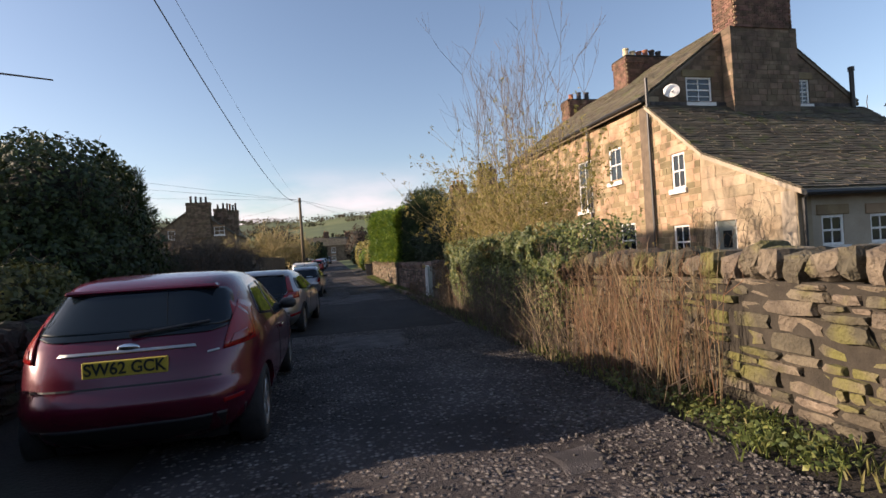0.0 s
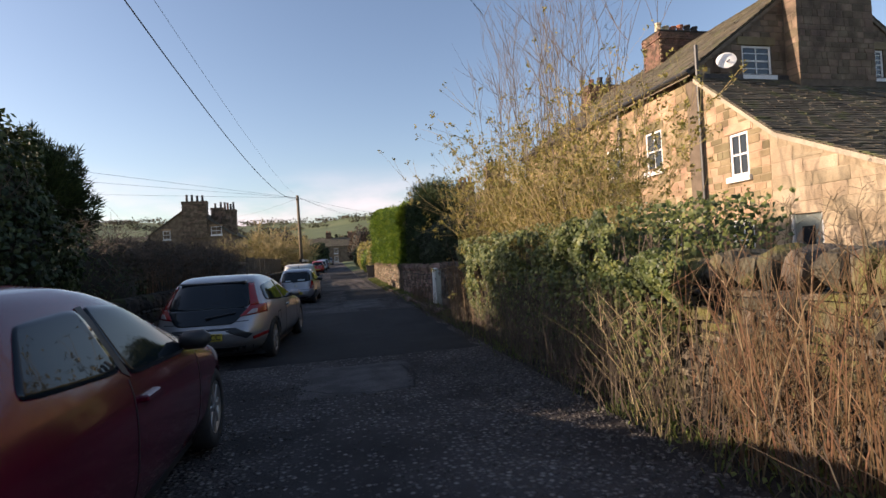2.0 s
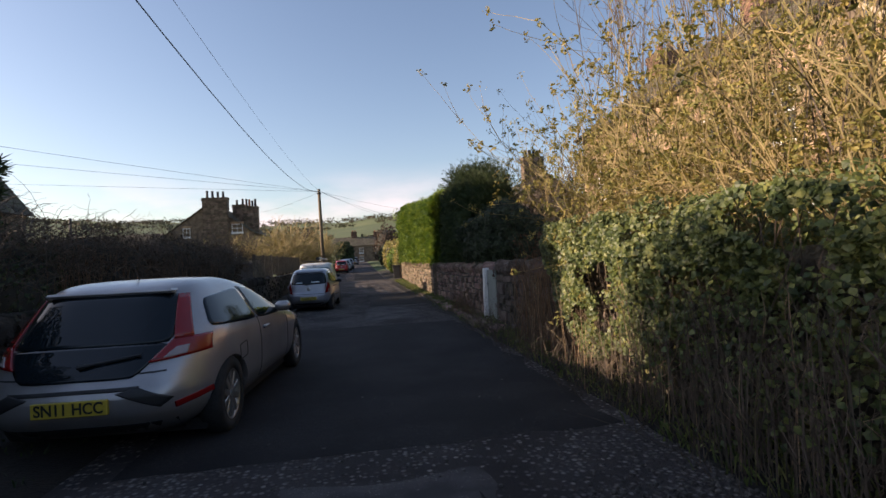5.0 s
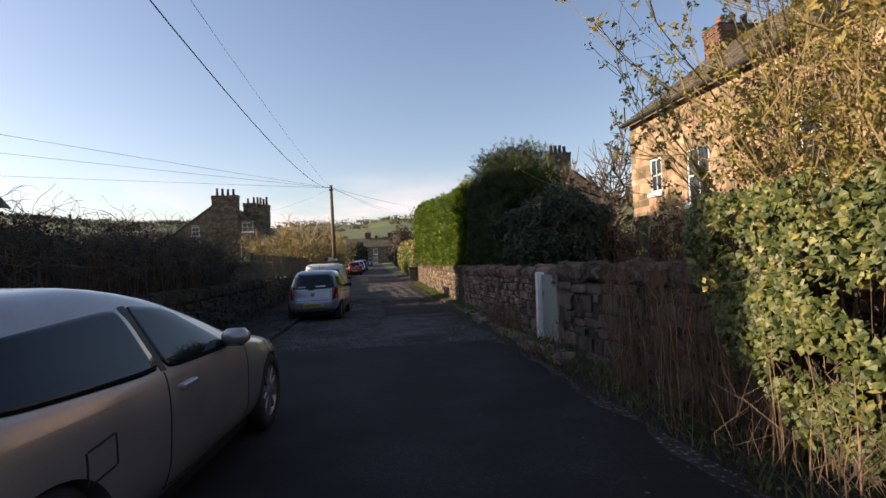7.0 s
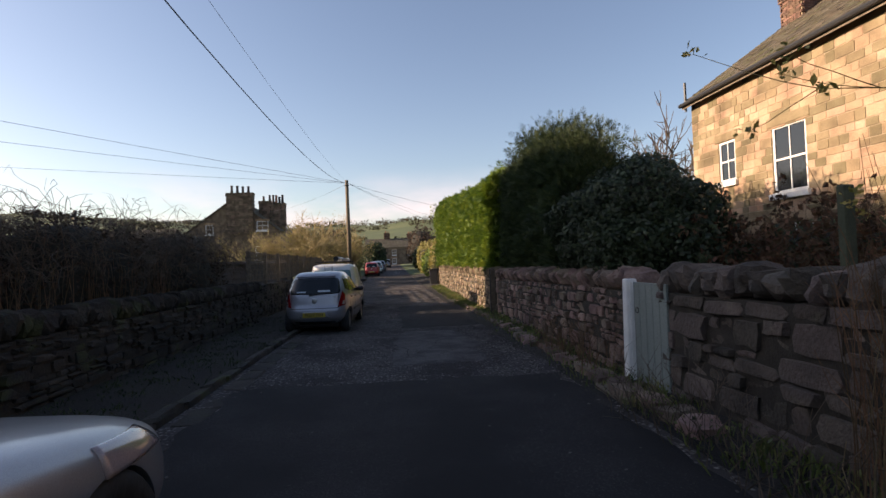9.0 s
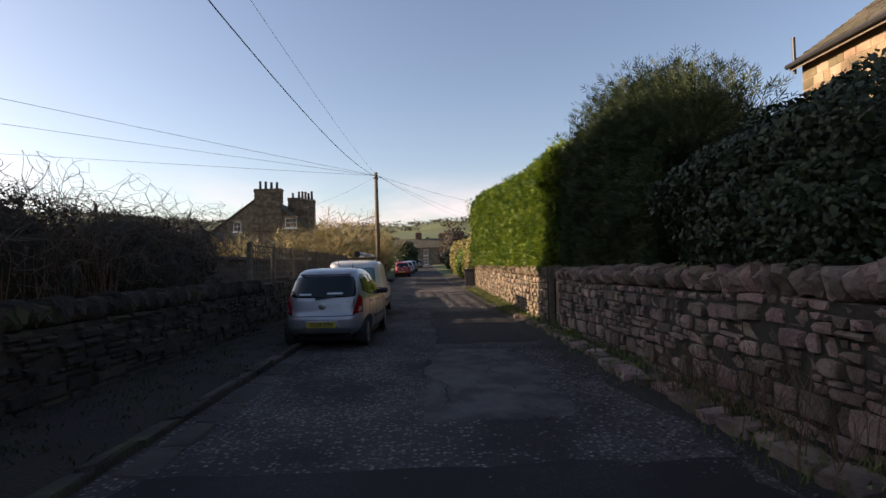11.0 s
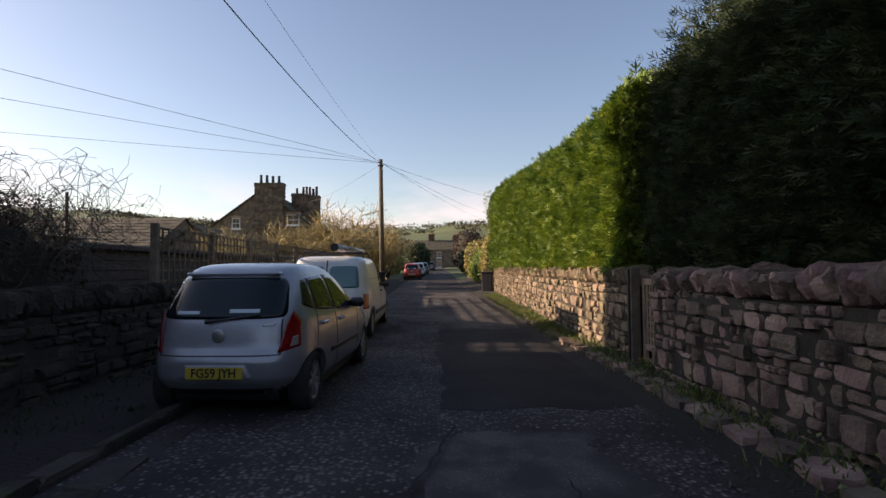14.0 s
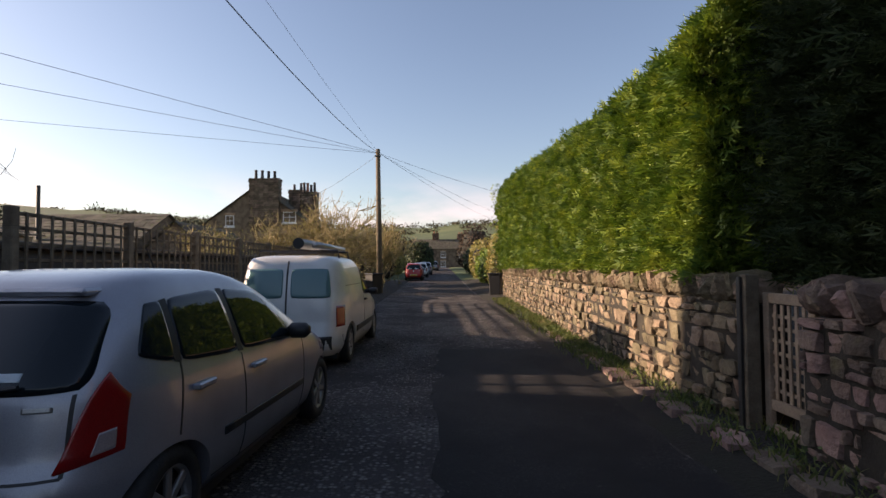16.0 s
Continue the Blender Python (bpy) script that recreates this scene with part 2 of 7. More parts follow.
M["slate"] = mat("stone_slate", ((0.052, 0.044, 0.032), (0.095, 0.080, 0.056), (0.115, 0.105, 0.066)), 1.8, 0.92, bump=0.6, fine=30, vary=0.3, island=True, moss=(0.085, 0.09, 0.036, 0.56))
M["brick"] = mat("brick", ((0.075, 0.043, 0.031), (0.135, 0.076, 0.052), (0.20, 0.12, 0.078)), 4, 0.9, bump=0.5, vary=0.3, island=True)
M["white"] = plain("white_paint", (0.78, 0.77, 0.74), 0.45)
M["cream"] = plain("cream_clay", (0.62, 0.50, 0.32), 0.8)
M["clay"] = plain("terracotta", (0.30, 0.12, 0.07), 0.85)
M["blackclay"] = plain("dark_clay", (0.05, 0.042, 0.04), 0.8)
M["blackiron"] = plain("black_iron", (0.02, 0.02, 0.02), 0.5)
M["greengate"] = mat("grey_green_paint", ((0.165, 0.195, 0.18), (0.205, 0.235, 0.215)), 3, 0.6, bump=0.2)
M["oldwood"] = mat("weathered_wood", ((0.10, 0.075, 0.05), (0.19, 0.15, 0.105)), 7, 0.85, bump=0.6, fine=50)
M["greywood"] = mat("grey_boards", ((0.035, 0.032, 0.030), (0.075, 0.068, 0.062)), 7, 0.88, bump=0.6, fine=50)
M["palewood"] = mat("pale_wood", ((0.22, 0.16, 0.11), (0.33, 0.25, 0.18)), 7, 0.85, bump=0.6, fine=50)
M["pole"] = mat("pole_wood", ((0.10, 0.075, 0.045), (0.17, 0.125, 0.075)), 5, 0.85, bump=0.5)
M["wire"] = plain("wire", (0.03, 0.03, 0.035), 0.5)


def glass_mat(name, color=(0.02, 0.024, 0.028), rough=0.06, ior=1.52, coat=0.15):
    m = bpy.data.materials.new(name)
    m.use_nodes = True
    b = m.node_tree.nodes["Principled BSDF"]
    b.inputs["Base Color"].default_value = (*color, 1)
    b.inputs["Roughness"].default_value = rough
    b.inputs["IOR"].default_value = ior
    b.inputs["Coat Weight"].default_value = coat
    b.inputs["Coat Roughness"].default_value = 0.03
    return m


M["glass"] = glass_mat("window_glass")

# ---------------------------------------------------------------- mesh helpers


def finish(bm, name, material, smooth=False):
    me = bpy.data.meshes.new(name)
    bm.normal_update()
    bm.to_mesh(me)
    bm.free()
    me.materials.append(material)
    if smooth:
        for p in me.polygons:
            p.use_smooth = True
    return me


def part(name, bm, material, parent, label="", smooth=False):
    ob = new(name, finish(bm, name, material, smooth))
    ob.parent = parent
    if label:
        ob["label"] = label
    return ob


def single(name, bm, material, label="", category="", kind="", group="", smooth=False):
    return tagged(new(name, finish(bm, name, material, smooth)), label, category, group, kind)


def thing(name, m, label, category, group="", kind=""):
    ob = new(name)
    ob.matrix_world = m
    ob.empty_display_size = 0.2
    return tagged(ob, label, category, group, kind)


def box(bm, x0, y0, z0, x1, y1, z1, bevel=0.0, m=None):
    """A box between two corners, with bevelled edges."""
    r = bmesh.ops.create_cube(bm, size=1)
    vs = r["verts"]
    for v in vs:
        v.co = Vector((x0 + (x1 - x0) * (v.co.x + 0.5), y0 + (y1 - y0) * (v.co.y + 0.5), z0 + (z1 - z0) * (v.co.z + 0.5)))
    if m is not None:
        bmesh.ops.transform(bm, matrix=m, verts=vs)
    if bevel > 0:
        es = list({e for v in vs for e in v.link_edges})
        bmesh.ops.bevel(bm, geom=es, offset=bevel, segments=1, affect="EDGES")
    return bm


def boxm(*a, **k):
    return box(bmesh.new(), *a, **k)


def tube(bm, pts, radii, sides=5, cap=True):
    """A tapered tube through points."""
    rings = []
    pts = [Vector(p) for p in pts]
    for i, p in enumerate(pts):
        d = (pts[min(i + 1, len(pts) - 1)] - pts[max(i - 1, 0)]).normalized()
        a = d.cross(Vector((0, 0, 1)) if abs(d.z) < 0.9 else Vector((1, 0, 0))).normalized()
        b = d.cross(a)
        r = radii[i] if not isinstance(radii, (int, float)) else radii
        rings.append([bm.verts.new(p + r * (a * math.cos(2 * math.pi * k / sides) + b * math.sin(2 * math.pi * k / sides))) for k in range(sides)])
    for q, w in zip(rings, rings[1:]):
        for k in range(sides):
            bm.faces.new((q[k], q[(k + 1) % sides], w[(k + 1) % sides], w[k]))
    if cap:
        bm.faces.new(rings[0][::-1])
        bm.faces.new(rings[-1])
    return bm


def raw(name, verts, faces, material):
    me = bpy.data.meshes.new(name)
    me.from_pydata(verts, [], faces)
    me.materials.append(material)
    me.update()
    return me


# ---------------------------------------------------------------- lie of the land


def lane_z(y):
    if y < 27:
        return -0.015 * (y - 3)
    if y < 60:
        return -0.36 + 0.36 * ((y - 27) / 33) ** 1.6
    return 0.0 + 0.017 * (y - 60)


def right_x(y):
    return 3.2 + 0.019 * y


def road_r(y):
    return 2.58 + 0.03 * y if y < 24 else 3.3 + 0.02 * (y - 24)


def land_z(x, y):
    z = lane_z(min(max(y, -30), 118))
    if x < -1.2:
        z += 0.10 * min(1, (-1.2 - x) / 0.4)
    if x > 3.0:
        z += 0.10 * min(1, (x - 3.0) / 0.6)
    r = math.hypot(x, y)
    if r > 125:
        s = min(1, (r - 125) / 620)
        s = s * s * (3 - 2 * s)
        z += s * (58 + 26 * noise.noise((x * 0.0035 + 3.1, y * 0.0035, 0.4)) + 8 * noise.noise((x * 0.012, y * 0.012, 3.0)))
    if x < -12 and r < 200:
        z -= min(1, (-12 - x) / 20) * 1.2
    return z


def build_ground():
    xs = [-900, -700, -520, -380, -270, -190, -140, -100, -70, -45, -30, -20, -14, -10, -7, -5, -3.5, -2.6, -1.6, -1.25]
    xs += [-1.18, -0.6, 0, 1.0, 2.0, 2.6, 3.0, 3.6, 5, 8, 11, 15, 22, 32, 50, 80, 120, 180, 260, 380, 520, 700, 900]
    ys = [-400, -200, -100, -50, -25, -12, -6] + [-3 + 1.5 * i for i in range(48)] + [72, 78, 85, 92, 100, 108, 116, 124, 135, 150, 170, 200, 240, 290, 350, 420, 500, 590, 690, 800, 950, 1200]
    verts = [(x, y, land_z(x, y) - (0.03 if -1.2 < x < 3.0 and y < 118 else 0)) for y in ys for x in xs]
    w = len(xs)
    faces = [(j * w + i, j * w + i + 1, (j + 1) * w + i + 1, (j + 1) * w + i) for j in range(len(ys) - 1) for i in range(w - 1)]
    me = raw("ground", verts, faces, M["soil"])
    me.materials.append(M["field"])
    for p in me.polygons:
        p.use_smooth = True
        if Vector(p.center).xy.length > 60:
            p.material_index = 1
    tagged(new("ground", me), "dark soil and rough winter grass beside the lane", "ground", kind="structure")


def sheet(name, outline, y0, y1, step, lift, material, label, cat, rough_edge=0.0, kind="structure"):
    """A strip of surfacing between two edges x = f(y), lifted over the lane."""
    left, right = outline
    ny, nx = max(2, int((y1 - y0) / step)), 14
    verts, faces = [], []
    for j in range(ny + 1):
        y = y0 + (y1 - y0) * j / ny
        a, b = left(y), right(y)
        if rough_edge:
            a += rough_edge * (noise.noise((y * 1.7, a, 1)) + 0.5 * noise.noise((y * 5, a, 2)))
            b += rough_edge * (noise.noise((y * 1.7, b, 5)) + 0.5 * noise.noise((y * 5, b, 6)))
        for i in range(nx + 1):
            x = a + (b - a) * i / nx
            yy = y + (rough_edge * noise.noise((x * 1.9, y0, 9)) if rough_edge and j in (0, ny) else 0)
            bumpz = 0.012 * noise.noise((x * 0.9, yy * 0.7, 0)) + 0.006 * noise.noise((x * 3, yy * 3, 4))
            edge = -0.012 if rough_edge and (i in (0, nx) or j in (0, ny)) else 0
            verts.append((x, yy, lane_z(yy) + lift + bumpz + edge))
    for j in range(ny):
        for i in range(nx):
            k = j * (nx + 1) + i
            faces.append((k, k + 1, k + nx + 2, k + nx + 1))
    me = raw(name, verts, faces, material)
    for p in me.polygons:
        p.use_smooth = True
    return tagged(new(name, me), label, cat, kind=kind)


build_ground()
sheet("road", (lambda y: -1.2, road_r), -12, 118, 0.35, 0.0, M["asphalt"], "worn gritty grey asphalt of the narrow lane", "road")
P = lambda c: (lambda y: c)
sheet("tarmac_patch", (P(-0.9), lambda y: road_r(y) - 0.12), 8.0, 15.9, 0.2, 0.014, M["tarmac"], "smooth dark tarmac patch across the worn lane", "road", 0.14)
sheet("tarmac_patch", (P(1.15), lambda y: 3.0 + 0.01 * (y - 21)), 21.55, 28.4, 0.2, 0.016, M["tarmac"], "square dark tarmac patch beside the stone wall", "road", 0.16)
sheet("tarmac_patch", (P(0.5), P(2.9)), 44, 60, 0.5, 0.012, M["tarmac"], "long dark tarmac patch further down the lane", "road", 0.16)
sheet("concrete_patch", (P(0.2), P(1.42)), 5.85, 7.5, 0.12, 0.010, M["concrete"], "pale worn concrete repair in the lane", "road", 0.20)
sheet("concrete_patch", (lambda y: 0.9 + 0.12 * max(0, y - 19.4), P(2.35)), 16.9, 20.9, 0.15, 0.010, M["concrete"], "pale worn repair with cracked edges", "road", 0.25)
sheet("concrete_patch", (P(1.42), P(1.82)), 0.72, 1.06, 0.06, 0.014, M["concrete"], "small pale repair around a sunken cover", "road", 0.08)



def crack(label, pts, width=0.03):
    """A ragged open joint in the surface, laid along a broken line."""
    pts = [Vector((*p, 0)) for p in pts]
    verts, faces = [], []
    fine = [a.lerp(b, k / 9) for a, b in zip(pts, pts[1:]) for k in range(9)] + [pts[-1]]
    for i, p in enumerate(fine):
        d = (fine[min(i + 1, len(fine) - 1)] - fine[max(i - 1, 0)]).normalized()
        side = Vector((-d.y, d.x, 0))
        p = p + side * 0.05 * noise.noise((p.x * 5, p.y * 5, 3)) + side * 0.02 * noise.noise((p.x * 17, p.y * 17, 8))
        w = width * (0.55 + 0.9 * abs(noise.noise((p.x * 6, p.y * 6, 1)))) * (0.2 if i in (0, len(fine) - 1) else 1)
        for q in (p - side * w, p + side * w):
            verts.append((q.x, q.y, lane_z(q.y) + 0.036))
        if i:
            k = len(verts) - 4
            faces.append((k, k + 1, k + 3, k + 2))
    tagged(new("road_crack", raw("road_crack", verts, faces, M["tarmac"])), label, "crack", kind="structure")


crack("dark open crack round a pale repair in the lane", ((0.14, 6.2), (0.5, 5.9), (0.95, 5.76), (1.36, 5.85), (1.44, 6.4), (1.36, 7.1)), 0.016)
crack("dark ragged crack along the edge of the worn repair", ((1.24, 21.0), (1.05, 20.2), (0.88, 19.5), (0.92, 18.7), (1.15, 18.1), (1.1, 17.3)), 0.014)
crack("thin dark crack across the worn repair", ((1.62, 18.6), (1.72, 19.1), (1.9, 19.3), (1.85, 19.9)), 0.010)
crack("thin dark crack beside the tarmac patch", ((1.2, 21.4), (1.9, 21.25), (2.5, 21.35), (2.9, 21.2)), 0.014)

# ---------------------------------------------------------------- stone walls


def stone_mesh(name, seed, material, rnd=0.16, rough=1.0):
    """A unit stone, 1 x 1 x 1, centred, chamfered and uneven."""
    r = random.Random(seed)
    bm = bmesh.new()
    box(bm, -0.5, -0.5, -0.5, 0.5, 0.5, 0.5, bevel=rnd)
    for v in bm.verts:
        v.co += rough * Vector((r.uniform(-1, 1) * 0.05, r.uniform(-1, 1) * 0.09, r.uniform(-1, 1) * 0.085))
    return finish(bm, name, material)


def boulder_mesh(name, seed, material, p=5.0, cuts=1, rough=0.10):
    """A unit stone with swollen, worn faces: a cube drawn towards a rounded block."""
    bm = bmesh.new()
    bmesh.ops.create_cube(bm, size=1)
    bmesh.ops.subdivide_edges(bm, edges=bm.edges[:], cuts=cuts, use_grid_fill=True)
    for v in bm.verts:
        c = v.co.copy()
        q = sum(abs(2 * k) ** p for k in c) ** (1 / p)
        c = c / max(q, 0.6) * (0.98 if q > 0.6 else 1)
        k = Vector((seed * 1.7, 0, 0))
        v.co = c + rough * Vector((noise.noise(c * 1.9 + k), noise.noise(c * 1.9 + k + Vector((9, 0, 0))), noise.noise(c * 1.9 + k + Vector((0, 9, 0)))))
    me = finish(bm, name, material)
    me.set_sharp_from_angle(angle=radians(50))
    return me


class Joined:
    """Many boxy pieces gathered into one mesh."""

    def __init__(self):
        self.v, self.f = [], []

    def add(self, me, m):
        o = len(self.v)
        self.v += [tuple(m @ v.co) for v in me.vertices]
        self.f += [tuple(i + o for i in p.vertices) for p in me.polygons]

    def build(self, name, material, parent=None, label="", kind="stuff"):
        ob = new(name, raw(name, self.v, self.f, material))
        ob.parent = parent
        if label:
            ob["label"] = label
        ob["kind"] = kind
        return ob


def coursed(length, z0, ztop, r, h=(0.09, 0.19), l=(0.13, 0.36), gap=0.016):
    """Stones of a rubble wall: (u, z, du, dz), course by course."""
    out, z = [], z0
    while z < ztop - 0.03:
        dz = min(r.uniform(*h), ztop - z)
        if ztop - z - dz < 0.05:
            dz = ztop - z
        u = -r.uniform(0, 0.2)
        while u < length:
            du = r.uniform(*l) * (1.25 if dz > 0.13 else 1)
            a, b = max(u, 0), min(u + du, length)
            if b - a > 0.05:
                if dz > 0.13 and r.random() < 0.34:
                    k, c = r.uniform(0.35, 0.65), r.uniform(0.35, 0.65) * (b - a)
                    out.append((a, z, b - a - gap, dz * k - gap))
                    out.append((a, z + dz * k, c - gap, dz * (1 - k) - gap))
                    out.append((a + c, z + dz * k, b - a - c - gap, dz * (1 - k) - gap))
                else:
                    out.append((a, z, b - a - gap, dz - gap * r.uniform(0.5, 1.4)))
            u += du
        z += dz
    return out


def rubble_wall(name, p0, p1, face, ztop, depth, label, singles, mats, seed, cope=0.2, cope_h=0.26, near=None, cope_w=(0.075, 0.14), hh_=(0.09, 0.19), ll_=(0.13, 0.36)):
    """A dry stone wall from p0 to p1 (plan); face: +1 shows its stones to the left of p0->p1, -1 to the right. ztop(u) is its height without the coping."""
    r = random.Random(seed)
    a, b = Vector((*p0, 0)), Vector((*p1, 0))
    d = (b - a).normalized()
    n = Vector((-d.y, d.x, 0)) * face
    L = (b - a).length
    wall = thing(name, pose(0, 0, 0), label, "wall", kind="structure")
    bm = bmesh.new()
    N = max(2, int(L / 0.6))
    rings = []
    for i in range(N + 1):
        u = L * i / N
        q = a + d * u
        g, t = lane_z(q.y) - 0.25, ztop(u) - 0.02
        rings.append([bm.verts.new(q - n * s + Vector((0, 0, z))) for s, z in ((0.035, g), (0.035, t), (depth, t), (depth, g))])
    for q, w in zip(rings, rings[1:]):
        for k in range(4):
            bm.faces.new((q[k], q[(k + 1) % 4], w[(k + 1) % 4], w[k]))
    bm.faces.new(rings[0])
    bm.faces.new(rings[-1][::-1])
    bmesh.ops.recalc_face_normals(bm, faces=bm.faces)
    part("core", bm, M["core"], wall)
    variants = [boulder_mesh("stone", seed * 31 + i, M[mats], 7.0, 1, 0.20) for i in range(8)]
    copes = [boulder_mesh("coping_stone", seed * 37 + i, M[mats], 3.6, 2, 0.22) for i in range(6)]
    rest = Joined()
    used = 0
    zmin = min(lane_z(p0[1]), lane_z(p1[1])) - 0.12
    zmax = max(ztop(0), ztop(L))
    ang = math.atan2(d.y, d.x)
    for u, z, du, dz in coursed(L, 0, zmax - zmin, r, hh_, ll_):
        q = a + d * (u + du / 2)
        lo = lane_z(q.y) - 0.12
        z = lo + z * (ztop(u) - lo) / (zmax - zmin)
        dz *= (ztop(u) - lo) / (zmax - zmin)
        dep = r.uniform(0.12, 0.2)
        out = r.uniform(-0.035, 0.03)
        z += 0.045 * noise.noise((u * 0.7, z * 1.6, seed)) * min(1, (z - lo) * 4)
        m = Matrix.LocRotScale(q - n * (dep / 2 - out) + Vector((0, 0, z + dz / 2)), Euler((0, r.uniform(-0.045, 0.045), ang + r.uniform(-0.05, 0.05))), (du, dep, dz))
        me = r.choice(variants)
        if used < singles and (near is None or near[0] < q.y < near[1]):
            ob = new("stone", me)
            ob.matrix_world = m
            ob.parent = wall
            used += 1
        else:
            rest.add(me, m)
    u = 0.0
    while cope and u < L - 0.05:
        du = min(r.uniform(*cope_w), L - u)
        q = a + d * (u + du / 2)
        hh = cope_h * r.uniform(0.78, 1.12)
        m = Matrix.LocRotScale(q - n * (depth / 2 - 0.01) + Vector((0, 0, ztop(u) + hh / 2 - 0.02)), Euler((r.uniform(-0.05, 0.05), r.uniform(-0.16, 0.1), ang)), (du * 0.97, depth * r.uniform(0.98, 1.12), hh))
        rest.add(copes[(int(u * 10)) % 6], m)
        u += du
    rest.build("rubble", M[mats + "_joined"], wall)
    return wall


WT = lambda y: (1.24 - 0.012 * y if y < 24 else 0.96)
rubble_wall("wall_east", (right_x(9.3), 9.3), (right_x(-9), -9), -1, lambda u: WT(9.3 - u) - 0.2, 0.42, "mossy brown dry stone wall with rounded upright coping", 300, "wallstone", 3, near=(-1, 6), cope_w=(0.12, 0.24), hh_=(0.075, 0.165), ll_=(0.14, 0.40))
rubble_wall("wall_east_4", (right_x(14.48), 14.48), (right_x(9.3), 9.3), -1, lambda u: WT(14.48 - u) - 0.2, 0.42, "brown dry stone wall with heavy rounded coping, coloured darker for shade", 300, "shade_brownstone", 9, cope_w=(0.12, 0.24), hh_=(0.12, 0.25), ll_=(0.16, 0.42))
rubble_wall("wall_east_2", (right_x(22.85), 22.85), (right_x(15.0), 15.0), -1, lambda u: WT(22.85 - u) - 0.22, 0.42, "reddish dry stone wall with upright coping stones", 300, "redstone", 4, hh_=(0.12, 0.25), ll_=(0.10, 0.27), cope_w=(0.09, 0.20))
rubble_wall("wall_east_3", (right_x(42), 42), (right_x(23.55), 23.55), -1, lambda u: 0.98 - 0.2, 0.42, "sunlit buff dry stone wall under the clipped conifer hedge", 260, "buffstone", 5, near=(23, 30), hh_=(0.10, 0.22), ll_=(0.09, 0.26))
LX = -2.6
rubble_wall("wall_west", (LX, -9.0), (LX, 24.2), -1, lambda u: 0.95 - 0.004 * u - 0.22, 0.42, "dry stone wall with upright coping, its shade put into dark stone", 280, "shade_darkstone", 6, near=(13, 24))
rubble_wall("wall_west_2", (LX - 0.2, 24.2), (LX - 0.2, 42), -1, lambda u: 0.75, 0.4, "low stone wall below the trellis, coloured dark for shade", 0, "shade_darkstone", 8, cope=0)

# added out of view: keeps low sky off the car rears and the road
single("wall_south", boxm(-9.0, -12.6, -0.5, 10.0, -12.1, 4.6, bevel=0.03), M["shade_darkstone"], "unseen plain wall added behind the start to darken reflections", "wall", "structure")

# kerb and gutter setts along the west verge
setts = thing("gutter", pose(0, 0, 0), "worn stone kerb and gutter setts along the verge", "kerb", kind="structure")
kvars = [stone_mesh("kerb_stone", 900 + i, M["shade_darkstone"], 0.08) for i in range(5)]
y = 12.4
while y < 34:
    dy = rng.uniform(0.5, 0.95)
    for x, w, z, h in ((-1.28, 0.16, -0.035, 0.26), (-0.99, 0.27, -0.07, 0.2)):
        ob = new("kerb_stone", rng.choice(kvars))
        ob.matrix_world = Matrix.LocRotScale((x + rng.uniform(-0.012, 0.012), y + dy / 2, lane_z(y) + z - 0.03), Euler((0, 0, rng.uniform(-0.01, 0.01))), (w, dy * 0.98, h))
        ob.parent = setts
    y += dy
# loose edging stones at the foot of the east wall
evars = [boulder_mesh("edging_stone", 950 + i, M["redstone"], 4.5, 1, 0.2) for i in range(5)]
edging = thing("edging", pose(0, 0, 0), "uneven edging stones at the foot of the wall", "kerb", kind="structure")
y = 13.2
while y < 30:
    dy = rng.uniform(0.22, 0.5)
    ob = new("edging_stone", rng.choice(evars))
    ob.matrix_world = Matrix.LocRotScale((right_x(y) - 0.24 + rng.uniform(-0.05, 0.04), y + dy / 2, lane_z(y) + 0.035), Euler((rng.uniform(-0.1, 0.1), rng.uniform(-0.12, 0.1), rng.uniform(-0.15, 0.15))), (rng.uniform(0.2, 0.34), dy * 0.93, 0.16))
    ob.parent = edging
    y += dy

# ---------------------------------------------------------------- stone houses


def sash_window(name, w, h, m, label, panes=(2, 2), group="", depth=0.11):
    """White sash window, set in its opening: local x along the wall, z up, -y outwards; origin at the lower left corner."""
    win = thing(name, m, label, "window", group, "structure")
    fr = bmesh.new()
    f = 0.065
    for a in ((0, 0, w, f), (0, h - f, w, h), (0, f, f, h - f), (w - f, f, w, h - f)):
        box(fr, a[0], 0.03, a[1], a[2], 0.03 + depth * 0.7, a[3], bevel=0.006)
    box(fr, f, 0.035, h * 0.5 - 0.025, w - f, 0.08, h * 0.5 + 0.025, bevel=0.005)
    part("window_frame", fr, M["white"], win)
    for i in range(1, panes[0]):
        x = w * i / panes[0]
        part("glazing_bar", boxm(x - 0.014, 0.04, f, x + 0.014, 0.075, h - f), M["white"], win)
    for j in range(1, panes[1] * 2):
        if j != panes[1]:
            z = h * j / (panes[1] * 2)
            part("glazing_bar", boxm(f, 0.042, z - 0.012, w - f, 0.073, z + 0.012), M["white"], win)
    part("pane", boxm(f, 0.06, f, w - f, 0.066, h * 0.5 - 0.025), M["glass"], win)
    part("pane", boxm(f, 0.056, h * 0.5 + 0.025, w - f, 0.062, h - f), M["glass"], win)
    part("window_sill", boxm(-0.08, -0.09, -0.15, w + 0.08, 0.1, -0.004, bevel=0.012), M["white"], win, "white painted stone sill")
    part("lintel", boxm(-0.14, -0.022, h + 0.004, w + 0.14, 0.10, h + 0.24, bevel=0.012), M["block"], win, "plain stone lintel")
    return win


